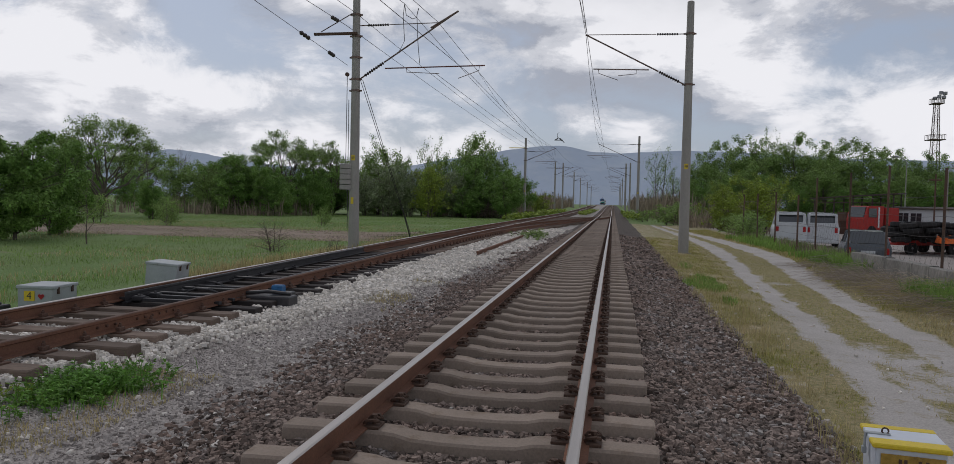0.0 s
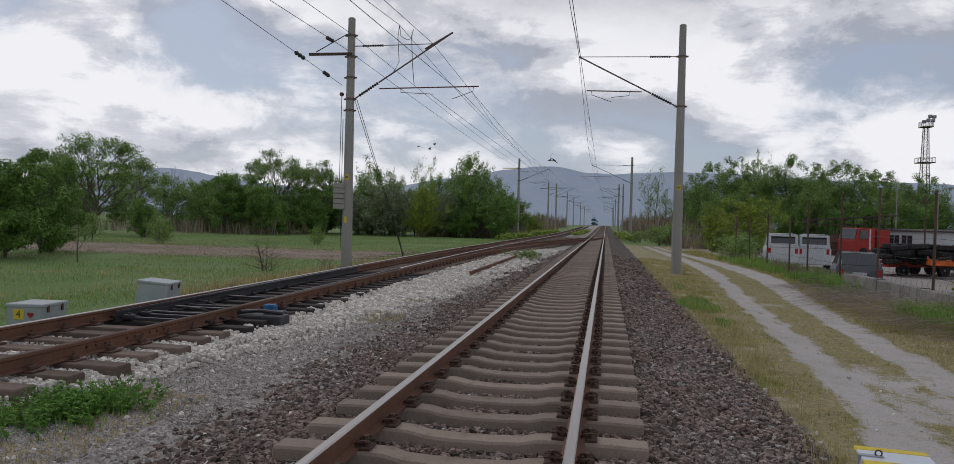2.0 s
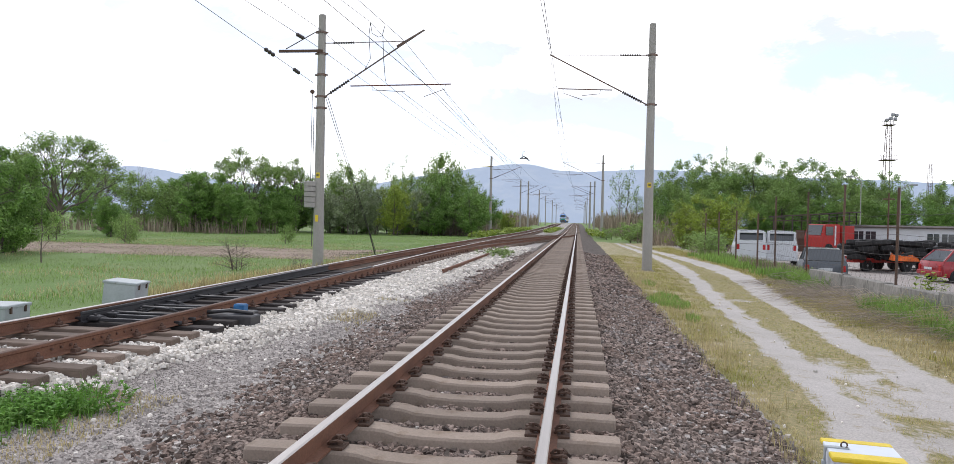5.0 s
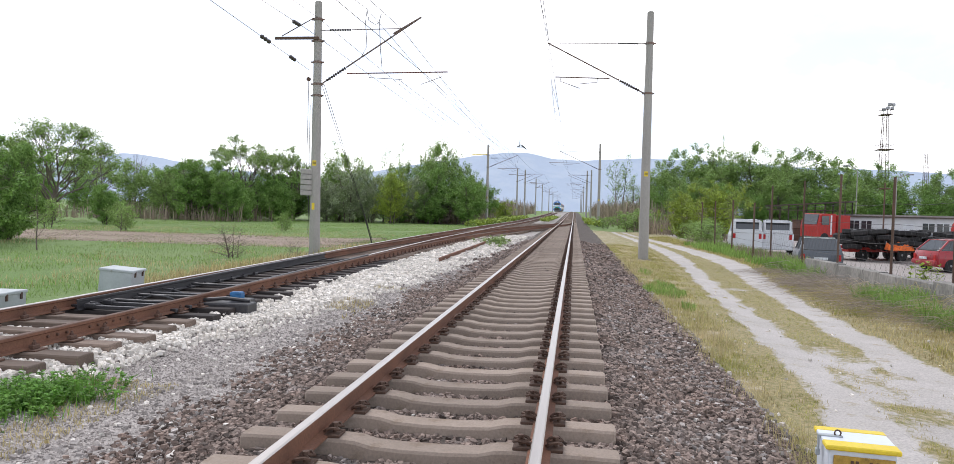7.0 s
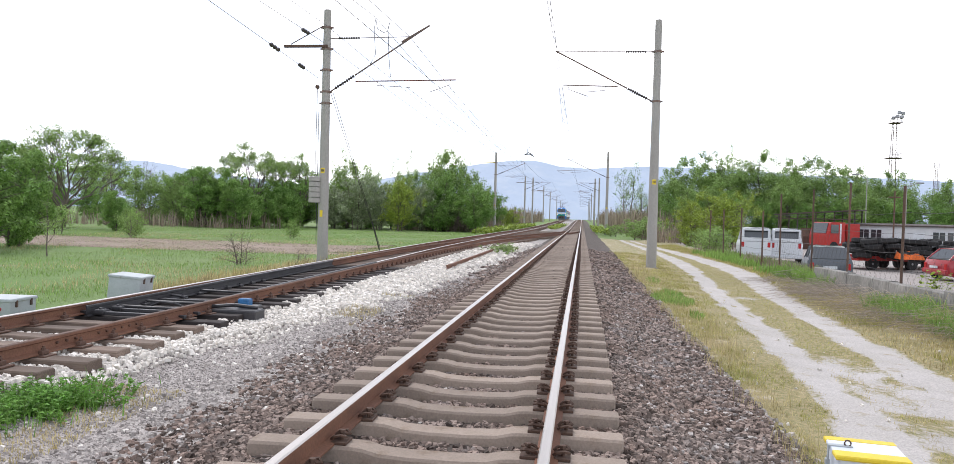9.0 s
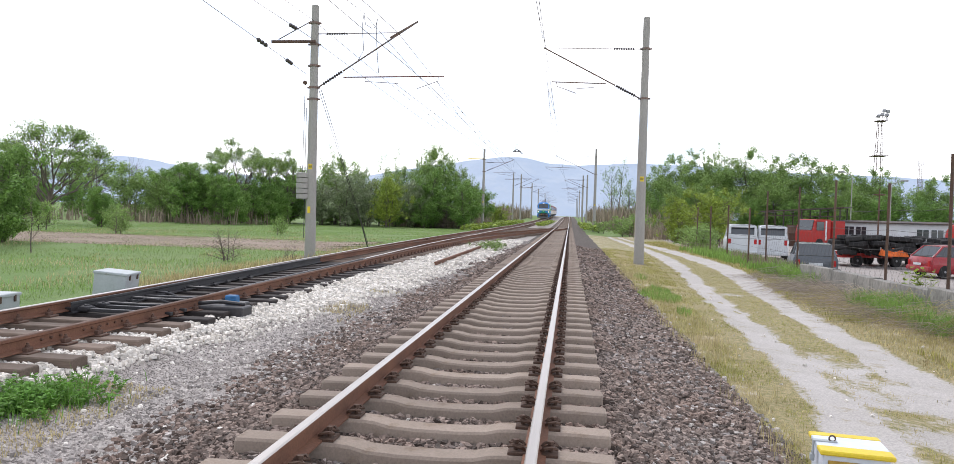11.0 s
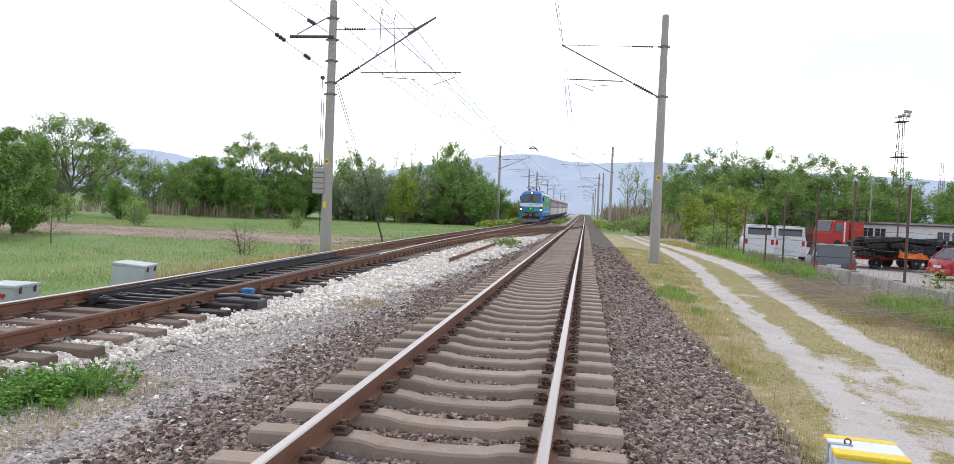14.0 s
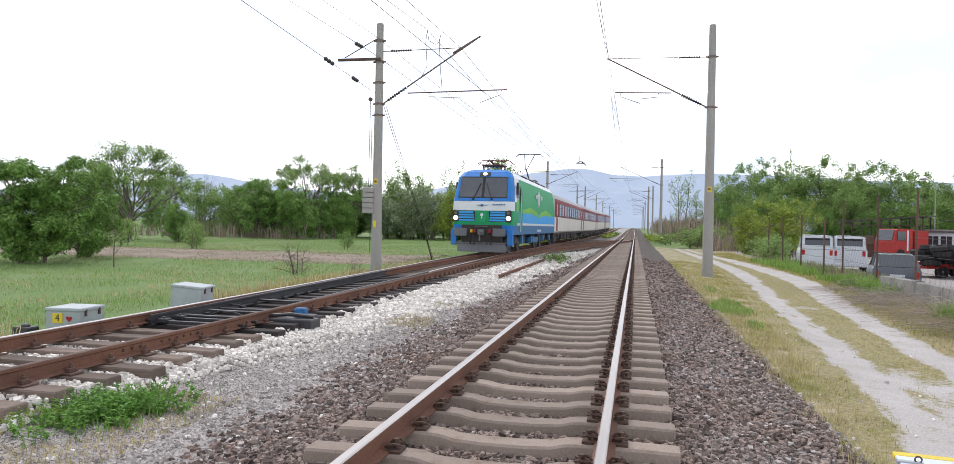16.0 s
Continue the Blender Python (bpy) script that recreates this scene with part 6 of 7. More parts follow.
        part("tail_lens", Shape().turned((side * 1.27, 0.0, 1.98), (0, -1, 0), [(0, 0.07), (0.02, 0.07), (0.03, 0.05)], 12), TM["steel"], hl)
        buffer(lo, side * 0.92, 0.10, 1.07, -1)
    ht = panel("top_light_frame", -0.26, 0.26, 3.76, 3.97, TM["dark"], 0.02)
    part("lens", Shape().turned((0, front_y(3.86) - 0.02, 3.86), (0, -1, 0.3), [(0, 0.10), (0.02, 0.10), (0.035, 0.07)], 16), TM["lamp"], ht, "lit white headlamp")
    part("shield", Shape().loft([[(-0.30, -0.03, 2.1), (0.30, -0.03, 2.1), (0.30, 0.05, 2.1), (-0.30, 0.05, 2.1)], [(-0.14, -0.02, 1.56), (0.14, -0.02, 1.56), (0.14, 0.05, 1.56), (-0.14, 0.05, 1.56)]]), TM["green"], body)
    part("emblem", Shape().turned((0, -0.03, 1.9), (0, -1, 0), [(0, 0.08), (0.012, 0.075)], 12).box(-0.02, 0.02, -0.042, -0.02, 1.72, 1.85), TM["white"], body)
    part("wing_emblem", Shape().box(-0.26, 0.26, -0.022, 0.02, 2.34, 2.37, 0.01).turned((0, 0.0, 2.35), (0, -1, 0), [(0, 0.07), (0.03, 0.06)], 12), TM["navy"], body)
    wbars = Shape()
    for k in range(8):
        wbars.box(0.50 + 0.08 * k, 0.55 + 0.08 * k, -0.012, 0.03, 2.36, 2.42)
    part("writing_bars", wbars, TM["navy"], body)
    panel("band_line", -1.06, 1.06, 2.545, 2.56, TM["navy"], 0.012, n=1)
    # coupling, hoses, plough
    c = Shape().box(-0.95, 0.95, -0.05, 0.5, 0.55, 1.42, 0.03)
    part("buffer_beam", c, TM["dark"], lo)
    part("draw_hook", Shape().box(-0.16, 0.16, -0.22, 0.0, 0.92, 1.2, 0.04).tube([(0, -0.1, 1.1), (0, -0.42, 1.05), (0, -0.44, 0.7), (0, -0.3, 0.55)], 0.045, 8).tube([(-0.3, -0.12, 1.35), (0.3, -0.12, 1.35)], 0.025, 6), TM["steel"], lo)
    for x in (-0.55, -0.35, 0.35, 0.55):
        part("hose", Shape().tube([(x, -0.08, 1.05), (x, -0.28, 0.95), (x * 0.95, -0.3, 0.65), (x * 0.85, -0.15, 0.5)], 0.03, 7), TM["dark"], lo)
    for x, k in ((-0.46, "amber"), (-0.34, "red"), (0.42, "red")):
        part("valve", Shape().box(x - 0.05, x + 0.05, -0.2, -0.05, 1.05, 1.2, 0.015), TM[k], lo)
    part("plough", Shape().loft([[(-1.2, 0.2, 0.55), (-1.15, -0.02, 0.55), (1.15, -0.02, 0.55), (1.2, 0.2, 0.55)], [(-1.22, 0.25, 0.18), (-1.15, -0.10, 0.14), (1.15, -0.10, 0.14), (1.22, 0.25, 0.18)]]).box(-1.3, 1.3, -0.06, 0.4, 0.52, 0.6, 0.02), TM["steel"], lo)
    for side in (-1, 1):
        part("step", Shape().box(side * 1.36 - 0.13, side * 1.36 + 0.13, -0.02, 0.3, 0.45, 1.2, 0.02), TM["blue"], lo)
    for y in (4.6, L - 4.6):
        bogie(lo, y, 2.9, 0.6)
    part("transformer", Shape().box(-1.2, 1.2, 7.3, 11.6, 0.42, 0.75, 0.05), TM["navy"], lo)
    # side details on both sides
    for side in (-1, 1):
        xs_ = side * 1.492
        dr = part("cab_door", Shape().box(min(xs_, xs_ + side * 0.012), max(xs_, xs_ + side * 0.012), 2.25, 2.95, 1.2, 3.35, 0.004), TM["green"], lo)
        part("door_window", Shape().box(min(side * 1.47, side * 1.51), max(side * 1.47, side * 1.51), 2.4, 2.8, 2.55, 3.2, 0.006), TM["glass"], dr)
        part("cab_window", Shape().box(min(side * 1.44, side * 1.475), max(side * 1.44, side * 1.475), 1.25, 2.0, 2.75, 3.4, 0.006), TM["glass"], body)
        part("handrail", Shape().tube([(side * 1.54, 2.15, 1.1), (side * 1.54, 2.15, 2.9)], 0.018, 6), TM["white"], dr)
        part("mirror", Shape().box(min(side * 1.46, side * 1.56), max(side * 1.46, side * 1.56), 1.1, 1.18, 2.9, 3.5, 0.02), TM["dark"], body)
        part("lime_wave", Shape().loft([[(side * 1.496, y, z0), (side * 1.496, y, z1)] for y, z0, z1 in ((3.0, 2.05, 2.2), (6, 2.08, 2.42), (8.6, 1.98, 2.22), (9.45, 1.85, 1.98), (10.3, 1.98, 2.22), (13, 2.08, 2.42), (16, 2.05, 2.2))], closed=False), TM["lime"], body)
        em = Shape()
        for q in (-0.42, -0.21, 0, 0.21, 0.42):
            hh = 0.62 - abs(q) * 0.7
            em.box(min(side * 1.47, side * 1.5), max(side * 1.47, side * 1.5), 9.45 + q - 0.07, 9.45 + q + 0.07, 3.1 - hh, 3.12 + hh * 0.55)
        part("side_emblem", em, TM["white"], body, "large white painted emblem")
        wl_ = Shape()
        for q in (0, 0.2, 0.4):
            for y in (8.2, 10.45):
                wl_.box(min(side * 1.47, side * 1.5), max(side * 1.47, side * 1.5), y + q, y + q + 0.12, 2.98, 3.22)
        part("side_writing", wl_, TM["white"], body)
        sb = Shape()
        for k in range(9):
            sb.box(min(side * 1.44, side * 1.497), max(side * 1.44, side * 1.497), 9.0 + 0.2 * k, 9.12 + 0.2 * k, 1.08, 1.2)
        part("frame_writing", sb, TM["white"], body)
        part("white_line", Shape().box(min(side * 1.45, side * 1.5), max(side * 1.45, side * 1.5), 3.0, 18.3, 1.44, 1.53), TM["white"], body)
        for y in (3.3, 6.8, 7.4, 12.1, 15.6):
            part("frame_bracket", Shape().box(min(side * 1.3, side * 1.45), max(side * 1.3, side * 1.45), y, y + 0.35, 0.5, 0.85, 0.02), TM["navy"], lo)
    for y in (5.2, 8.0, 10.8, 13.6):
        part("roof_hatch", Shape().box(-0.85, 0.85, y, y + 1.9, 4.1, 4.24, 0.04), TM["grey"], body)
        part("roof_grille", Shape().box(0.86, 1.12, y, y + 1.8, 3.95, 4.10, 0.02), TM["dark"], body)

    def pantograph(y, up):
        s = Shape()
        for x in (-0.45, 0.45):
            for q in (0, 1.1):
                insulator(s, (x, y + q, 4.17), (x, y + q, 4.42), 0.07, 4)
        s.box(-0.55, 0.55, y - 0.1, y + 1.2, 4.42, 4.48, 0.01)
        if up:
            s.tube([(0, y + 1.0, 4.5), (0, y - 0.6, 5.15)], 0.05, 8)
            for x in (-1, 1):
                s.tube([(0.05 * x, y - 0.6, 5.15), (0.35 * x, y + 0.9, 6.25)], 0.03, 6)
            zc = 6.25
            for q in (0.75, 1.05):
                s.tube([(-0.95, y + q, zc - 0.15), (-0.75, y + q, zc + 0.02), (0, y + q, zc + 0.05), (0.75, y + q, zc + 0.02), (0.95, y + q, zc - 0.15)], 0.025, 6)
        else:
            s.tube([(0, y + 1.1, 4.5), (0, y - 0.9, 4.62)], 0.05, 8)
            for x in (-1, 1):
                s.tube([(0.1 * x, y - 0.9, 4.6), (0.4 * x, y + 0.9, 4.7)], 0.03, 6)
            for q in (0.8, 1.1):
                s.tube([(-0.95, y + q, 4.55), (-0.7, y + q, 4.75), (0.7, y + q, 4.75), (0.95, y + q, 4.55)], 0.025, 6)
        part("pantograph", s, M["red_tube"] if not up else TM["steel"], lo, "raised pantograph" if up else "folded pantograph")
    pantograph(2.4, False)
    pantograph(L - 4.2, True)
    return lo


def coach():
    L = 26.0
    co = thing("coach", "maroon and cream passenger coach with a grey roof", "coach", "coaches of the train")
    cs = [(1.30, 0.95), (1.41, 1.05), (1.42, 2.02), (1.42, 2.12), (1.41, 3.22), (1.36, 3.45), (1.14, 3.78), (0.75, 3.97), (0.0, 4.05)]
    ring = lambda y, k=1.0: [(x * k, y, z) for x, z in cs] + [(-x * k, y, z) for x, z in cs[-2::-1]]
    nb = len(cs)

    def paint(i, j):
        j = min(j, 2 * nb - 3 - j) if j < 2 * nb - 2 else 99
        return {0: 0, 1: 0, 2: 0, 3: 1, 4: 1}.get(j, 2 if j != 99 else 3)
    part("body", Shape().loft([ring(0.0, 0.97), ring(0.12), ring(L - 0.12), ring(L, 0.97)], slots=paint), [TM["cream"], TM["maroon"], TM["grey"], TM["dark"]], co, smooth=True)
    for side in (-1, 1):
        for k in range(10):
            y = 2.7 + 2.12 * k
            fr = part("window", Shape().box(min(side * 1.40, side * 1.432), max(side * 1.40, side * 1.432), y - 0.02, y + 1.38, 2.18, 3.14, 0.012), TM["steel"], co)
            part("pane", Shape().box(min(side * 1.41, side * 1.437), max(side * 1.41, side * 1.437), y + 0.05, y + 1.31, 2.25, 2.78, 0.006), TM["glass"], fr)
            part("pane", Shape().box(min(side * 1.41, side * 1.437), max(side * 1.41, side * 1.437), y + 0.05, y + 1.31, 2.82, 3.08, 0.006), TM["glass"], fr)
        for y in (0.7, L - 1.6):
            d = part("door", Shape().box(min(side * 1.40, side * 1.43), max(side * 1.40, side * 1.43), y, y + 0.9, 1.1, 3.3, 0.01), TM["maroon"], co)
            part("pane", Shape().box(min(side * 1.41, side * 1.436), max(side * 1.41, side * 1.436), y + 0.2, y + 0.7, 2.2, 3.05, 0.006), TM["glass"], d)
    part("gangway", Shape().box(-0.55, 0.55, -0.28, 0.0, 1.1, 3.4, 0.05), TM["dark"], co)
    part("gangway", Shape().box(-0.55, 0.55, L, L + 0.28, 1.1, 3.4, 0.05), TM["dark"], co)
    for x in (-0.88, 0.88):
        buffer(co, x, 0.02, 1.06, -0.5)
    part("underframe", Shape().box(-1.25, 1.25, 0.3, L - 0.3, 0.78, 0.97, 0.02), TM["dark"], co)
    for y, l in ((6.2, 2.2), (9.2, 1.6), (11.6, 2.6), (15.4, 1.8), (18.0, 1.4)):
        part("equipment_box", Shape().box(-1.2, 1.2, y, y + l, 0.38, 0.8, 0.04), TM["dark"], co)
    for k in range(5):
        part("roof_vent", Shape().box(-0.28, 0.28, 3 + 4.6 * k, 3.5 + 4.6 * k, 4.0, 4.14, 0.04), TM["grey"], co)
    for y in (3.6, L - 3.6):
        bogie(co, y, 2.5, 0.46)
    return co


LOCO = locomotive()
COACHES = [coach()]
COACHES += [copy_thing(COACHES[0], Matrix()) for _ in range(3)]
NOSE_AT_END, SPEED = 34.0, 30.0


def train_pose(t, behind, pivots):
    """Pose on the curve of the line of a vehicle whose front lies that far behind the nose."""
    y0 = NOSE_AT_END + SPEED * (16.0 - t) + behind
    a, b = y0 + pivots[0], y0 + pivots[1]
    pa, pb = Vector((left_line(a), a, grade(a))), Vector((left_line(b), b, grade(b)))
    d = (pb - pa).normalized()
    p = pa - d * pivots[0]
    return pose(p.x, p.y, p.z, math.degrees(math.asin(d.z)), 0, math.degrees(math.atan2(-d.x, d.y)))


# ------------------------------------------------------------------ yard behind the fence
YM = dict(
    white=material("van_white", (0.62, 0.64, 0.66), (0.56, 0.58, 0.60), rough=0.4, big=1.2, fine=14, grain=0.06, c=(0.40, 0.37, 0.33), cover=0.64, coat=0.3),
    grey=material("car_dark_grey", (0.10, 0.115, 0.13), (0.085, 0.095, 0.11), rough=0.35, big=1.2, fine=14, grain=0.06, coat=0.5),
    red=material("car_red", (0.36, 0.025, 0.035), (0.31, 0.03, 0.035), rough=0.4, big=1.2, fine=14, grain=0.08, coat=0.4),
    truck=material("truck_red", (0.40, 0.025, 0.02), (0.33, 0.03, 0.025), rough=0.45, big=0.9, fine=9, grain=0.1, c=(0.20, 0.05, 0.04), cover=0.62),
    tyre=material("tyre_rubber", (0.022, 0.022, 0.023), (0.035, 0.033, 0.032), rough=0.85, fine=20, grain=0.25, vary=0.2),
    rim=material("wheel_rim", (0.30, 0.30, 0.31), rough=0.4, metal=0.6, fine=20),
    render=material("yard_render", (0.62, 0.63, 0.64), (0.54, 0.55, 0.56), rough=0.85, big=0.5, fine=8, grain=0.06, c=(0.42, 0.42, 0.41), cover=0.62),
    orange=material("orange_canvas", (0.72, 0.15, 0.03), rough=0.7, fine=12),
    sheet=material("dark_roof_sheet", (0.055, 0.05, 0.05), (0.10, 0.07, 0.055), rough=0.75, big=0.8, fine=9),
    glass=TM["glass"], post=material("fence_post_rust", (0.115, 0.085, 0.07), (0.16, 0.09, 0.06), rough=0.8, big=2, fine=30, vary=0.3))


def wheel(parent, x, y, r, w=0.2, mat=None):
    """Axle along x; the outer side points away from x = 0."""
    d = 1 if x > 0 else -1
    ob = part("wheel", Shape().turned((x - d * w / 2, y, r), (d, 0, 0), [(0, r * 0.8), (0.02, r), (w - 0.02, r), (w, r * 0.82), (w - 0.01, r * 0.6)], 20), mat or YM["tyre"], parent, smooth=True)
    part("rim", Shape().turned((x + d * (w / 2 - 0.03), y, r), (d, 0, 0), [(0, r * 0.62), (0.02, r * 0.6), (0.0, r * 0.3), (0.03, r * 0.12)], 14), YM["rim"], ob)


def car(name, label, side_line, roof, width, mat, at, turn, r=0.29, wheels=(0.8, 3.2), category="car"):
    """Nose towards -y. side_line: (y, low, waist) along the body; roof: (y, top) of the glasshouse."""
    c = thing(name, label, category, at=(at[0], at[1], ground_z(at[0], at[1]) + 0.03), turn=turn)
    h = width / 2
    rings = []
    for y, lo, hi in side_line:
        k = 0.90 if y in (side_line[0][0], side_line[-1][0]) else 1.0
        rings.append([(-h * k, y, lo + 0.08), (-h * k * 0.93, y, lo), (h * k * 0.93, y, lo), (h * k, y, lo + 0.08), (h * k, y, hi - 0.12), (h * k * 0.92, y, hi), (-h * k * 0.92, y, hi), (-h * k, y, hi - 0.12)])
    body = part("body", Shape().loft(rings), mat, c, smooth=True)
    waist = curve_through([(y, hi) for y, _, hi in side_line])
    rr2 = [[(-h * 0.90, y, waist(y) - 0.02), (h * 0.90, y, waist(y) - 0.02), (h * 0.74, y, max(z, waist(y))), (-h * 0.74, y, max(z, waist(y)))] for y, z in roof]
    part("glasshouse", Shape().loft(rr2), YM["glass"], c, "dark windows")
    top = Shape()
    inner = [(y, z) for y, z in roof if z > waist(y) + 0.2]
    top.loft([[(-h * 0.755, y, z - 0.03), (h * 0.755, y, z - 0.03), (h * 0.70, y, z + 0.02), (-h * 0.70, y, z + 0.02)] for y, z in inner])
    part("roof", top, mat, c, smooth=True)
    for s in (-1, 1):
        for (y, z) in (inner[0], inner[len(inner) // 2], inner[-1]):
            k = [q for q in roof if q[1] <= waist(q[0]) + 0.2]
            foot = roof[0][0] if y == inner[0][0] else (roof[-1][0] if y == inner[-1][0] else y)
            part("pillar", Shape().tube([(s * h * 0.905, foot, waist(foot) - 0.02), (s * h * 0.75, y, z)], 0.045, 6), mat, c)
        for y in wheels:
            wheel(c, s * (h - 0.08), y, r)
        y1 = side_line[-1][0]
        part("tail_light", Shape().box(s * h * 0.8 - 0.08, s * h * 0.8 + 0.08, y1 - 0.06, y1 + 0.015, waist(y1) - 0.32, waist(y1) - 0.02, 0.02), TM["red"], c)
        part("headlamp", Shape().box(s * h * 0.7 - 0.14, s * h * 0.7 + 0.14, side_line[0][0] - 0.015, side_line[0][0] + 0.1, waist(side_line[0][0]) - 0.2, waist(side_line[0][0]) - 0.05, 0.02), YM["rim"], c)
    part("bumper", Shape().box(-h * 0.95, h * 0.95, side_line[-1][0] - 0.05, side_line[-1][0] + 0.08, 0.32, 0.52, 0.04), mat, c)
    part("number_plate", Shape().box(-0.26, 0.26, side_line[-1][0] + 0.06, side_line[-1][0] + 0.09, 0.55, 0.66, 0.006), YM["white"], c)
    return c


HATCH = [(0, 0.25, 0.62), (0.12, 0.2, 0.76), (1.0, 0.2, 0.88), (1.3, 0.2, 0.92), (3.4, 0.2, 0.95), (3.75, 0.25, 0.93), (3.85, 0.35, 0.80)]
HROOF = [(0.95, 0.88), (1.65, 1.38), (2.3, 1.45), (3.2, 1.41), (3.72, 0.96)]
car("hatchback", "dark grey hatchback parked in the yard", HATCH, HROOF, 1.72, YM["grey"], (11.0, 35.8), 168)
car("hatchback", "red hatchback parked in the yard", HATCH, HROOF, 1.72, YM["red"], (19.6, 36.3), 100)
car("hatchback", "dark saloon half hidden behind the red car", HATCH, HROOF, 1.72, YM["grey"], (23.2, 48), 110)
VAN = [(0, 0.35, 0.95), (0.1, 0.3, 1.12), (0.55, 0.3, 1.25), (1.0, 0.3, 1.32), (4.6, 0.3, 1.35), (4.72, 0.4, 1.25)]
VROOF = [(0.6, 1.25), (1.3, 1.98), (2.0, 2.08), (4.4, 2.06), (4.7, 1.30)]
for x, turn in ((11.1, 171), (13.1, 168)):
    v = car("van", "white van with a rear window parked behind the fence", VAN, VROOF, 1.84, YM["white"], (x, 50.6), turn, 0.33, (0.9, 3.7), "van")
    v["group"] = "white vans"
    part("rear_door", Shape().box(-0.80, 0.80, 4.66, 4.74, 1.28, 1.50, 0.01).box(-0.80, -0.66, 4.55, 4.70, 1.3, 2.02, 0.02).box(0.66, 0.80, 4.55, 4.70, 1.3, 2.02, 0.02).box(-0.7, 0.7, 4.42, 4.62, 1.92, 2.04, 0.02), YM["white"], v)

# red truck
tr = thing("truck", "red lorry with a white-striped cab and a red box body", "truck", at=(21.6, 71.5, ground_z(21, 71)), turn=-68)
part("cab", Shape().loft([[(-1.15, y0, z), (1.15, y0, z), (1.2, 1.9, z), (-1.2, 1.9, z)] for z, y0 in ((0.6, 0.0), (1.55, 0.0), (2.6, 0.3), (2.72, 0.5))]), YM["truck"], tr)
part("windscreen", Shape().loft([[(-1.0, 0.0 - 0.01, 1.72), (1.0, -0.01, 1.72), (1.0, 0.05, 1.72), (-1.0, 0.05, 1.72)], [(-0.95, 0.26, 2.65), (0.95, 0.26, 2.65), (0.95, 0.33, 2.65), (-0.95, 0.33, 2.65)]]), YM["glass"], tr)
for s in (-1, 1):
    part("door_window", Shape().box(s * 1.19 - 0.02, s * 1.19 + 0.02, 0.4, 1.2, 1.7, 2.5, 0.01), YM["glass"], tr)
    part("stripe", Shape().box(s * 1.2 - 0.015, s * 1.2 + 0.015, 1.35, 1.5, 0.8, 2.6), YM["white"], tr)
    for y in (0.8, 3.8):
        wheel(tr, s * 1.05, y, 0.48, 0.28)
part("box_body", Shape().box(-1.2, 1.2, 2.15, 3.5, 1.0, 2.6, 0.05), YM["truck"], tr)
part("chassis", Shape().box(-0.5, 0.5, 0.3, 4.7, 0.6, 1.0, 0.02), TM["dark"], tr)
t2 = thing("tanker", "red tanker lorry behind the white shed", "truck", at=(25.2, 52, ground_z(25, 52)), turn=-60)
part("tank", Shape().turned((0, 0, 1.75), (0, 1, 0), [(0, 0.4), (0.1, 0.7), (0.4, 0.85), (3.0, 0.85), (3.3, 0.7), (3.4, 0.4)], 18), YM["truck"], t2, smooth=True)
part("chassis", Shape().box(-0.9, 0.9, 0.0, 4.2, 0.55, 1.0, 0.02), TM["dark"], t2)
for s in (-1, 1):
    for y in (0.8, 3.2):
        wheel(t2, s * 0.95, y, 0.48, 0.28)

# flat trailer with tyres
fl = thing("flat_trailer", "low red flat trailer in the yard", "trailer", at=(14.4, 43.2, ground_z(14.4, 43)), turn=-68)
part("deck", Shape().box(-1.1, 1.1, 0, 6.0, 0.52, 0.64, 0.02), YM["truck"], fl)
for s in (-1, 1):
    part("side_rail", Shape().box(s * 1.1 - 0.04, s * 1.1 + 0.04, 0, 6.0, 0.64, 0.78, 0.01), YM["truck"], fl)
    for y in (1.0, 3.6, 4.7):
        wheel(fl, s * 1.0, y, 0.36, 0.22)


def tyre(r, w):
    s = Shape()
    prof = [(0, r * 0.62), (0.0, r * 0.85), (w * 0.15, r), (w * 0.85, r), (w, r * 0.85), (w, r * 0.62), (w * 0.5, r * 0.55), (0, r * 0.62)]
    ring = lambda d, q: [(q * math.cos(a), q * math.sin(a), d) for a in np.linspace(0, 2 * math.pi, 18, endpoint=False)]
    return s.loft([ring(d, q) for d, q in prof], caps=False).data("tyre", [YM["tyre"]], True)


TYRE = tyre(0.46, 0.26)
rt = random.Random(4)
for i in range(70):
    x, y = rt.uniform(14.6, 20.8), 0
    y = 42.9 - (x - 14.6) * 0.4 + rt.uniform(-0.8, 0.8)
    ob = tagged(new("tyre", TYRE), "worn black tyre on a heap", "tyre", "heap of tyres")
    lift_ = ground_z(x, y) + (0.66 if x < 19.6 else 0.03) + 0.27 * rt.randint(0, 3)
    ob.matrix_world = pose(x, y, lift_, rt.choice((0, 0, 8, -12)), rt.choice((0, 6, -9)), rt.uniform(0, 90))
tarp = thing("orange_cover", "crumpled orange cover lying on the trailer", "cover", at=(16.9, 40.9, ground_z(17, 41) + 0.72))
sh = Shape()
sh.loft([[(x, -0.4, 0.0), (x, -0.25, 0.22 + 0.12 * math.sin(x * 7)), (x, 0.1, 0.34 + 0.1 * math.cos(x * 9)), (x, 0.4, 0.02)] for x in np.linspace(-0.6, 0.6, 9)])
part("cloth", sh, YM["orange"], tarp)

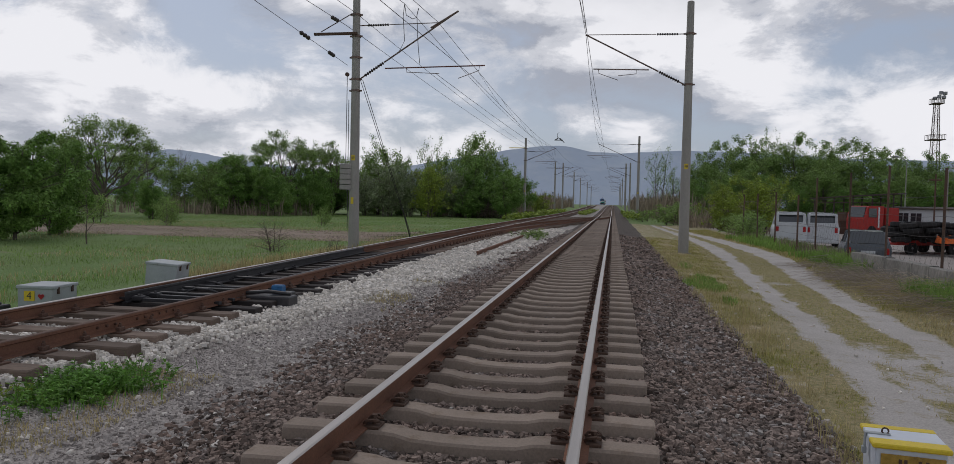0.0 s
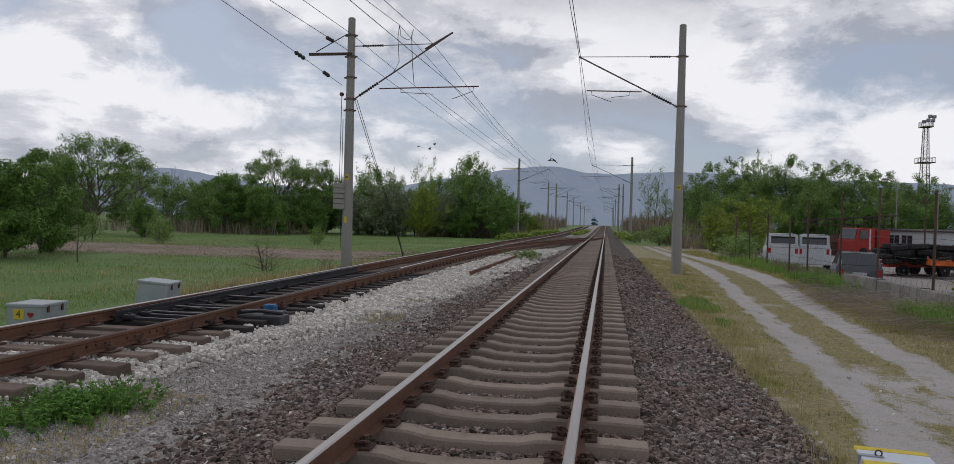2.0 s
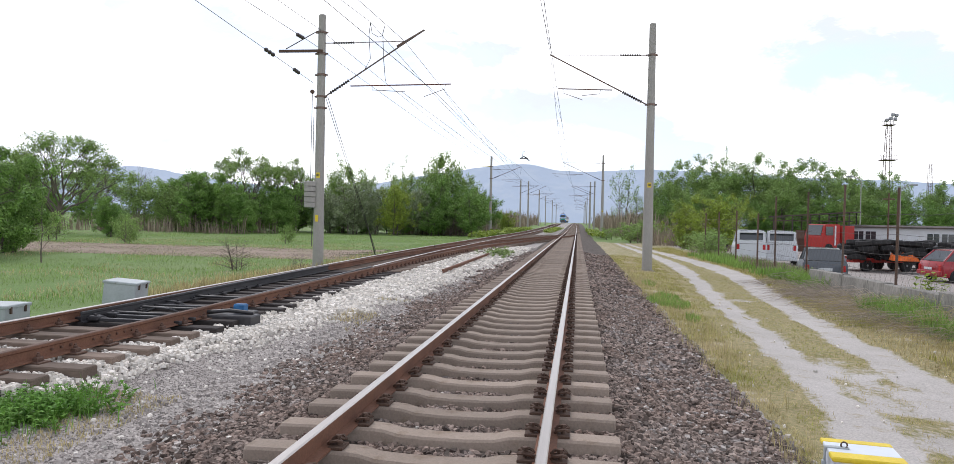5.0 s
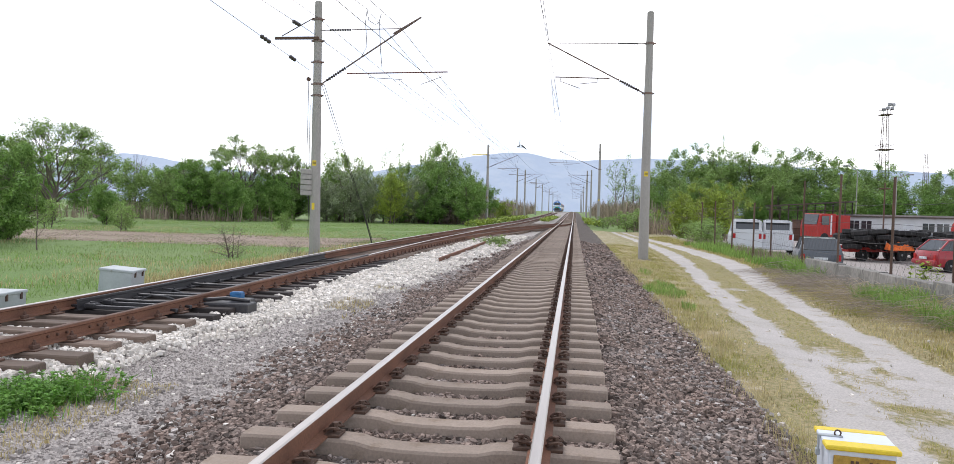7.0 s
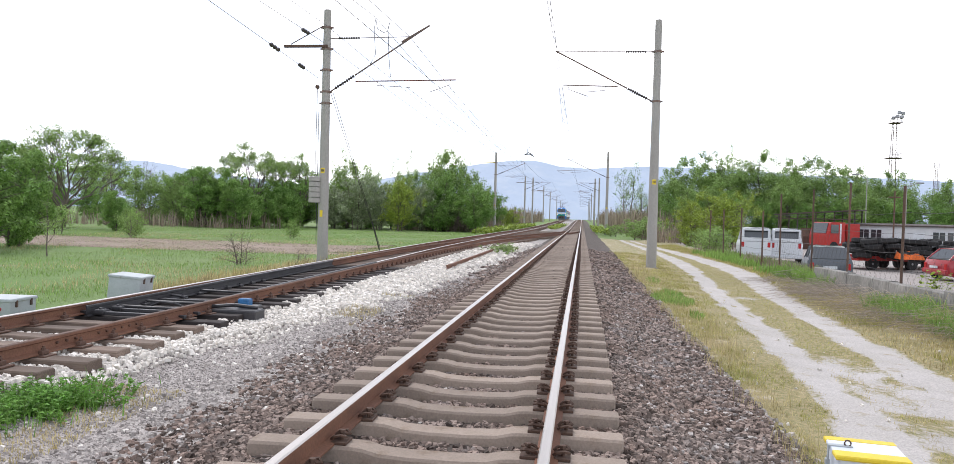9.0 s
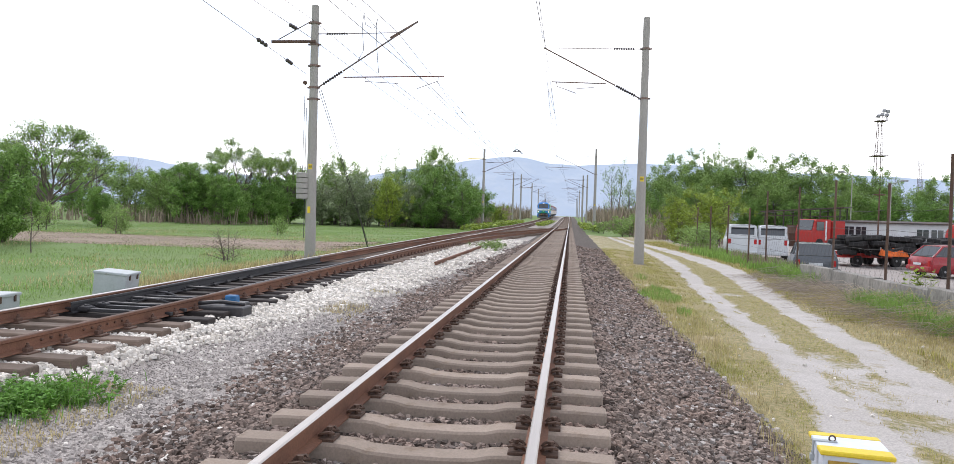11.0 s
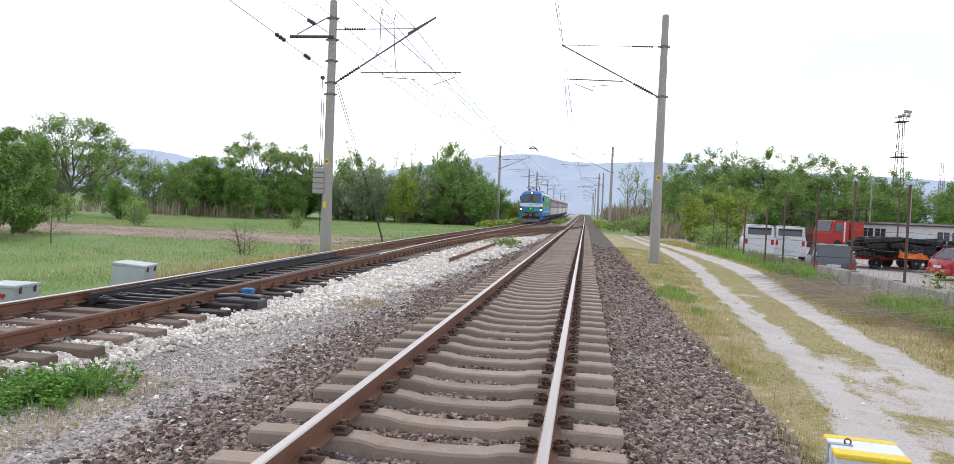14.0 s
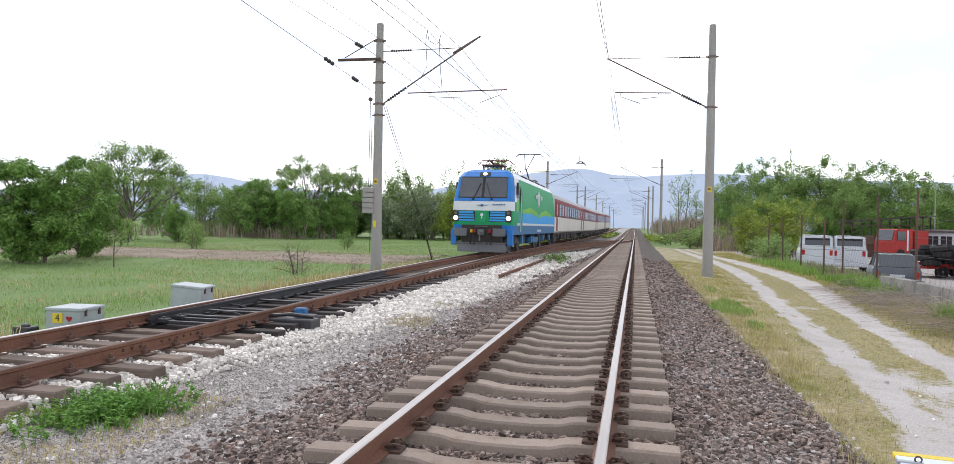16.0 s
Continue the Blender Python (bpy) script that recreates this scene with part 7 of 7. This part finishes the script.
# long white shed with windows
bd = thing("white_shed", "long low white building with rows of dark windows", "building", at=(25.2, 76.5, ground_z(26, 76)), turn=-38)
part("wall", Shape().box(0, 19, 0, 5, -0.2, 2.5, 0.0), YM["render"], bd)
part("roof", Shape().loft([[(-0.3, -0.35, 2.5), (19.3, -0.35, 2.5), (19.3, 5.35, 2.5), (-0.3, 5.35, 2.5)], [(-0.3, -0.35, 2.62), (19.3, -0.35, 2.62), (19.3, 5.35, 2.8), (-0.3, 5.35, 2.8)]]), YM["sheet"], bd)
for x, w, z in [(0.6, 0.9, 1.35), (1.7, 0.9, 1.35), (2.8, 0.9, 1.35), (4.2, 0.8, 0.6), (5.2, 0.8, 0.6)] + [(8.0 + 1.15 * k, 0.95, 1.25) for k in range(6)] + [(16.2, 0.9, 1.3), (17.4, 0.9, 1.3)]:
    f = part("window", Shape().box(x - 0.05, x + w + 0.05, -0.06, 0.02, z - 0.05, z + 0.85, 0.01), YM["white"], bd)
    part("pane", Shape().box(x, x + w * 0.47, -0.075, -0.05, z, z + 0.8, 0.004), YM["glass"], f)
    part("pane", Shape().box(x + w * 0.53, x + w, -0.075, -0.05, z, z + 0.8, 0.004), YM["glass"], f)
part("door", Shape().box(6.4, 7.3, -0.05, 0.02, -0.15, 1.95, 0.01), YM["white"], bd)

# open shed: dark roof on thin posts
cn = thing("open_shed", "open shed with a dark sheet roof on thin posts", "shed", at=(20.0, 79, ground_z(20, 79)), turn=-28)
part("roof", Shape().loft([[(-0.4, -0.4, 3.35), (7.4, -0.4, 3.9), (7.4, 4.6, 4.0), (-0.4, 4.6, 3.5)], [(-0.4, -0.4, 3.47), (7.4, -0.4, 4.02), (7.4, 4.6, 4.12), (-0.4, 4.6, 3.62)]]), YM["sheet"], cn)
for x in (0, 1.8, 3.5, 5.2, 7):
    for y in (0, 4.2):
        part("post", Shape().box(x - 0.06, x + 0.06, y - 0.06, y + 0.06, -0.1, 3.45 + x * 0.07, 0.01), YM["sheet"], cn)
part("rafter", Shape().box(-0.3, 7.3, -0.06, 0.06, 3.0, 3.1, 0.01), YM["sheet"], cn)
for k in range(7):
    x, y = 21.5 + rt.uniform(-1.5, 5.5), 76 + rt.uniform(-2, 1.5)
    b = thing("scrap_bin", "dark rusty container of scrap", "container", "scrap bins", at=(x, y, ground_z(x, y)), turn=rt.uniform(0, 90))
    w, hh = rt.uniform(1.0, 1.8), rt.uniform(1.2, 2.0)
    part("body", Shape().loft([[(-w * k2, -0.7 * k2, z), (w * k2, -0.7 * k2, z), (w * k2, 0.7 * k2, z), (-w * k2, 0.7 * k2, z)] for z, k2 in ((0, 0.9), (hh, 1.0), (hh + 0.06, 1.04), (hh + 0.1, 1.04))]), M["rust_dark"], b)

# dark vehicle near the fence
dv = thing("dump_truck", "dark grey dump truck with large wheels parked by the fence", "truck", at=(15.4, 27.5, ground_z(15, 27)), turn=-30)
part("bed", Shape().loft([[(-1.1, -2.4, z), (1.1, -2.4, z), (1.1, 2.2, z), (-1.1, 2.2, z)] if z < 1.2 else [(-1.25, -2.6, z), (1.25, -2.6, z), (1.25, 2.4, z), (-1.25, 2.4, z)] for z in (0.85, 1.0, 2.3, 2.4)]), YM["grey"], dv)
for y in (-1.9, -0.7, 0.5, 1.7):
    for s in (-1, 1):
        part("rib", Shape().box(s * 1.24 - 0.05, s * 1.24 + 0.05, y - 0.05, y + 0.05, 1.0, 2.36, 0.01), YM["grey"], dv)
for y in (-1.6, 1.3):
    for s in (-1, 1):
        wheel(dv, s * 1.05, y, 0.55, 0.34)
part("chassis", Shape().box(-0.5, 0.5, -2.4, 2.3, 0.5, 0.86, 0.02), TM["dark"], dv)

# low concrete wall and the fence on it
lw = thing("yard_wall", "low weathered concrete wall along the yard", "wall", kind="structure")
wx_ = lambda y: 7.78 - (y - 16) * 0.042
for k in range(8):
    y0, y1 = 4.0 + 2.6 * k, 4.0 + 2.6 * (k + 1) - 0.015
    t0 = 0.08 + 0.03 * math.sin(k * 2.1)
    s = Shape()
    s.loft([[(wx_(y), y, -0.7), (wx_(y) + 0.26, y, -0.7), (wx_(y) + 0.25, y, t - 0.02), (wx_(y) + 0.22, y, t), (wx_(y) + 0.03, y, t), (wx_(y), y, t - 0.02)] for y, t in
            [(y0 + (y1 - y0) * q / 6, t0 + 0.025 * noise2(k * 3 + q, 2.0, 0.9, 3)) for q in range(7)]])
    part("wall_block", s, M["wall"], lw)
fence = thing("yard_fence", "rusty fence of thin posts and sagging wires", "fence", kind="structure")
posts = [(5.2, 2.5, 0), (8.4, 2.7, 1), (11.2, 2.6, -1), (13.8, 2.7, 0), (16.5, 2.95, -1), (19.3, 2.46, 1), (22.6, 2.7, 4), (26.6, 2.66, -1), (30.7, 2.64, 1), (33.6, 2.0, 0), (38.0, 2.2, 0), (42.5, 2.2, 1), (47, 2.2, -1)]
for i, (y, top, lean) in enumerate(posts):
    x = wx_(min(y, 24)) + 0.16 if y < 25 else 7.85
    ob = part("post", Shape().box(-0.028, 0.028, -0.028, 0.028, -0.1 if y < 25 else -0.6, top, 0.006), YM["post"], fence)
    ob.matrix_local = pose(x, y, 0, 0, lean, i * 11)
for z in (0.35, 0.8, 1.3, 1.8):
    pts = []
    for (y, top, lean) in posts:
        x = wx_(min(y, 24)) + 0.16 if y < 25 else 7.85
        pts += [(x, y, z), (x + 0.02, y + 1.4, z - 0.04)]
    part("fence_wire", Shape().tube(pts[:-1], 0.005, 4), M["wire"], fence)
net = Shape()
for k in range(80):
    y = 6 + 0.3 * k
    x = wx_(min(y, 24)) + 0.16
    net.tube([(x, y, 0.06), (x, y + 0.8, 1.2)], 0.0018, 3)
    net.tube([(x, y + 0.8, 0.06), (x, y, 1.2)], 0.0018, 3)
tagged(part("netting", net, M["wire"], fence), kind="stuff")
weed("wall_weed", "small leafy weed growing over the wall", [(8.1 + rg.gauss(0, 0.1), 18.0 + rg.gauss(0, 0.25), -0.1, rg.uniform(0.3, 0.6)) for _ in range(9)], M["leaf_yellow"], 0.12, 9)


# light tower, lattice mast, street lamps
def lattice(name, label, x, y, top, w0, w1, bays, category="tower"):
    z0 = ground_z(x, y)
    t = thing(name, label, category, at=(x, y, z0))
    H = top - z0
    hw = lambda z: (w0 + (w1 - w0) * z / H) / 2
    legs = [(-1, -1), (1, -1), (1, 1), (-1, 1)]
    for a, b in legs:
        part("leg", Shape().tube([(a * hw(0), b * hw(0), -0.1), (a * hw(H), b * hw(H), H)], 0.065 if w0 > 1.5 else 0.05, 6), M["iron"], t)
    br = Shape()
    for k in range(bays):
        za, zb2 = H * k / bays, H * (k + 1) / bays
        for i in range(4):
            (a, b), (c, d) = legs[i], legs[(i + 1) % 4]
            p, q = (a * hw(za), b * hw(za), za), (c * hw(zb2), d * hw(zb2), zb2)
            br.tube([p, q], 0.02, 4)
            br.tube([(c * hw(za), d * hw(za), za), (a * hw(zb2), b * hw(zb2), zb2)], 0.02, 4)
            br.tube([(a * hw(zb2), b * hw(zb2), zb2), q], 0.02, 4)
    part("bracing", br, M["iron"], t)
    return t, H


tw, H = lattice("light_tower", "tall rusty lattice tower with floodlights on top", 58.5, 150, 21.6, 1.9, 0.7, 14)
for z, w in ((H * 0.68, 2.6), (H - 0.3, 1.9)):
    part("platform", Shape().box(-w / 2, w / 2, -w / 2, w / 2, z, z + 0.14, 0.02), M["iron"], tw)
    rl = Shape()
    for s in (-1, 1):
        for q in np.linspace(-w / 2, w / 2, 5):
            rl.tube([(s * w / 2, q, z), (s * w / 2, q, z + 1.0)], 0.03, 4).tube([(q, s * w / 2, z), (q, s * w / 2, z + 1.0)], 0.03, 4)
        rl.tube([(s * w / 2, -w / 2, z + 1.0), (s * w / 2, w / 2, z + 1.0)], 0.03, 4).tube([(-w / 2, s * w / 2, z + 1.0), (w / 2, s * w / 2, z + 1.0)], 0.03, 4)
    part("railing", rl, M["iron"], tw)
for x, z in ((-0.6, 0.7), (0.1, 1.0), (0.9, 0.9), (1.1, 1.6), (0.4, 1.7)):
    part("floodlight", Shape().box(x - 0.3, x + 0.3, -0.9, -0.4, H + z - 0.3, H + z + 0.3, 0.06).tube([(x, -0.5, H - 0.2), (x, -0.5, H + z)], 0.05, 5), YM["rim"], tw)
lattice("radio_mast", "slender rusty lattice mast beyond the wood", 88.2, 200, 18.2, 1.2, 0.8, 16, "mast")
for x, y, z, s in ((36.6, 90, 6.6, 1), (35.9, 100, 7.9, -1)):
    sl = thing("street_lamp", "grey street lamp with a curved arm", "lamp", "street lamps", at=(x, y, ground_z(x, y)))
    part("pole", Shape().tube([(0, 0, -0.1), (0, 0, z), (0.25 * s, 0, z + 0.4), (1.1 * s, 0, z + 0.7)], 0.07, 7, 0.04), M["pole"], sl)
    part("lamp_head", Shape().box(min(1.0 * s, 1.8 * s), max(1.0 * s, 1.8 * s), -0.14, 0.14, z + 0.66, z + 0.82, 0.04), YM["rim"], sl)
ub = thing("utility_pole", "rusty utility pole in the yard", "pole", at=(27.5, 70, ground_z(27, 70)))
part("pole", Shape().tube([(0, 0, -0.1), (0, 0, 5.6)], 0.08, 7, 0.06), M["rust_dark"], ub)
part("crosspiece", Shape().box(-0.5, 0.5, -0.05, 0.05, 5.0, 5.12, 0.01), M["rust_dark"], ub)


# ------------------------------------------------------------------ birds
M["feather"] = material("dark_feather", (0.05, 0.05, 0.055), (0.08, 0.075, 0.075), rough=0.8, big=6, fine=40)


def bird():
    """Beak towards -y."""
    b = thing("bird", "small dark bird in flapping flight", "bird", "birds")
    part("body", Shape().turned((0, -0.15, 0), (0, 1, 0), [(0, 0.008), (0.03, 0.022), (0.06, 0.03), (0.12, 0.045), (0.2, 0.04), (0.28, 0.015)], 10), M["feather"], b, smooth=True)
    part("tail", Shape().loft([[(-0.015, 0.12, -0.004), (0.015, 0.12, -0.004), (0.015, 0.12, 0.006), (-0.015, 0.12, 0.006)], [(-0.05, 0.25, -0.003), (0.05, 0.25, -0.003), (0.05, 0.25, 0.003), (-0.05, 0.25, 0.003)]]), M["feather"], b)
    wings = []
    for s in (-1, 1):
        w = Shape().loft([[(s * x, y0, -0.004 * k), (s * x, y1, -0.003 * k), (s * x, y1, 0.003 * k), (s * x, y0, 0.006 * k)] for x, y0, y1, k in ((0.02, -0.06, 0.10, 2.0), (0.15, -0.09, 0.07, 1.4), (0.28, -0.03, 0.06, 1.0), (0.36, 0.05, 0.08, 0.6))])
        wings.append((s, part("wing", w, M["feather"], b)))
    return b, wings


BIRDS = [bird() for _ in range(3)]


# ------------------------------------------------------------------ movement
# the birds rise from behind the hedgerow, cross towards the left and leave
FLIGHT = [(0.0, (-12.0, 128.0, 3.0)), (1.2, (-12.5, 118.0, 3.2)), (1.6, (-15.0, 92.0, 6.5)), (2.0, (-19.85, 75.8, 9.3)), (2.5, (-27.1, 65.4, 8.2)), (3.0, (-32.6, 56.8, 7.2)),
          (3.5, (-36.5, 50.3, 6.6)), (3.7, (-40.0, 47.9, 6.7)), (4.5, (-56.0, 40.0, 8.0)), (7.0, (-110.0, 20.0, 14.0)), (16.0, (-300.0, -40.0, 30.0))]


def motions():
    times = [0.5 * k for k in range(33)]
    walk(LOCO, [(t, train_pose(t, 0.0, (4.6, 14.3))) for t in times])
    for i, c in enumerate(COACHES):
        walk(c, [(t, train_pose(t, 19.6 + 26.5 * i, (3.6, 22.4))) for t in times])
    for i, (b, wings) in enumerate(BIRDS):
        off = ((0, 0, 0), (1.15, 0.3, -0.25), (1.6, 0.6, 0.25))[i]
        walk(b, [(t, pose(p[0] + off[0], p[1] + off[1], p[2] + off[2], 0, 0, -55)) for t, p in FLIGHT])
        for s, w in wings:
            walk(w, [(0.1 * k, pose(0, 0, 0.01, 0, -s * 38 * math.sin(2.2 * k + i), 0)) for k in range(161)])


motions()
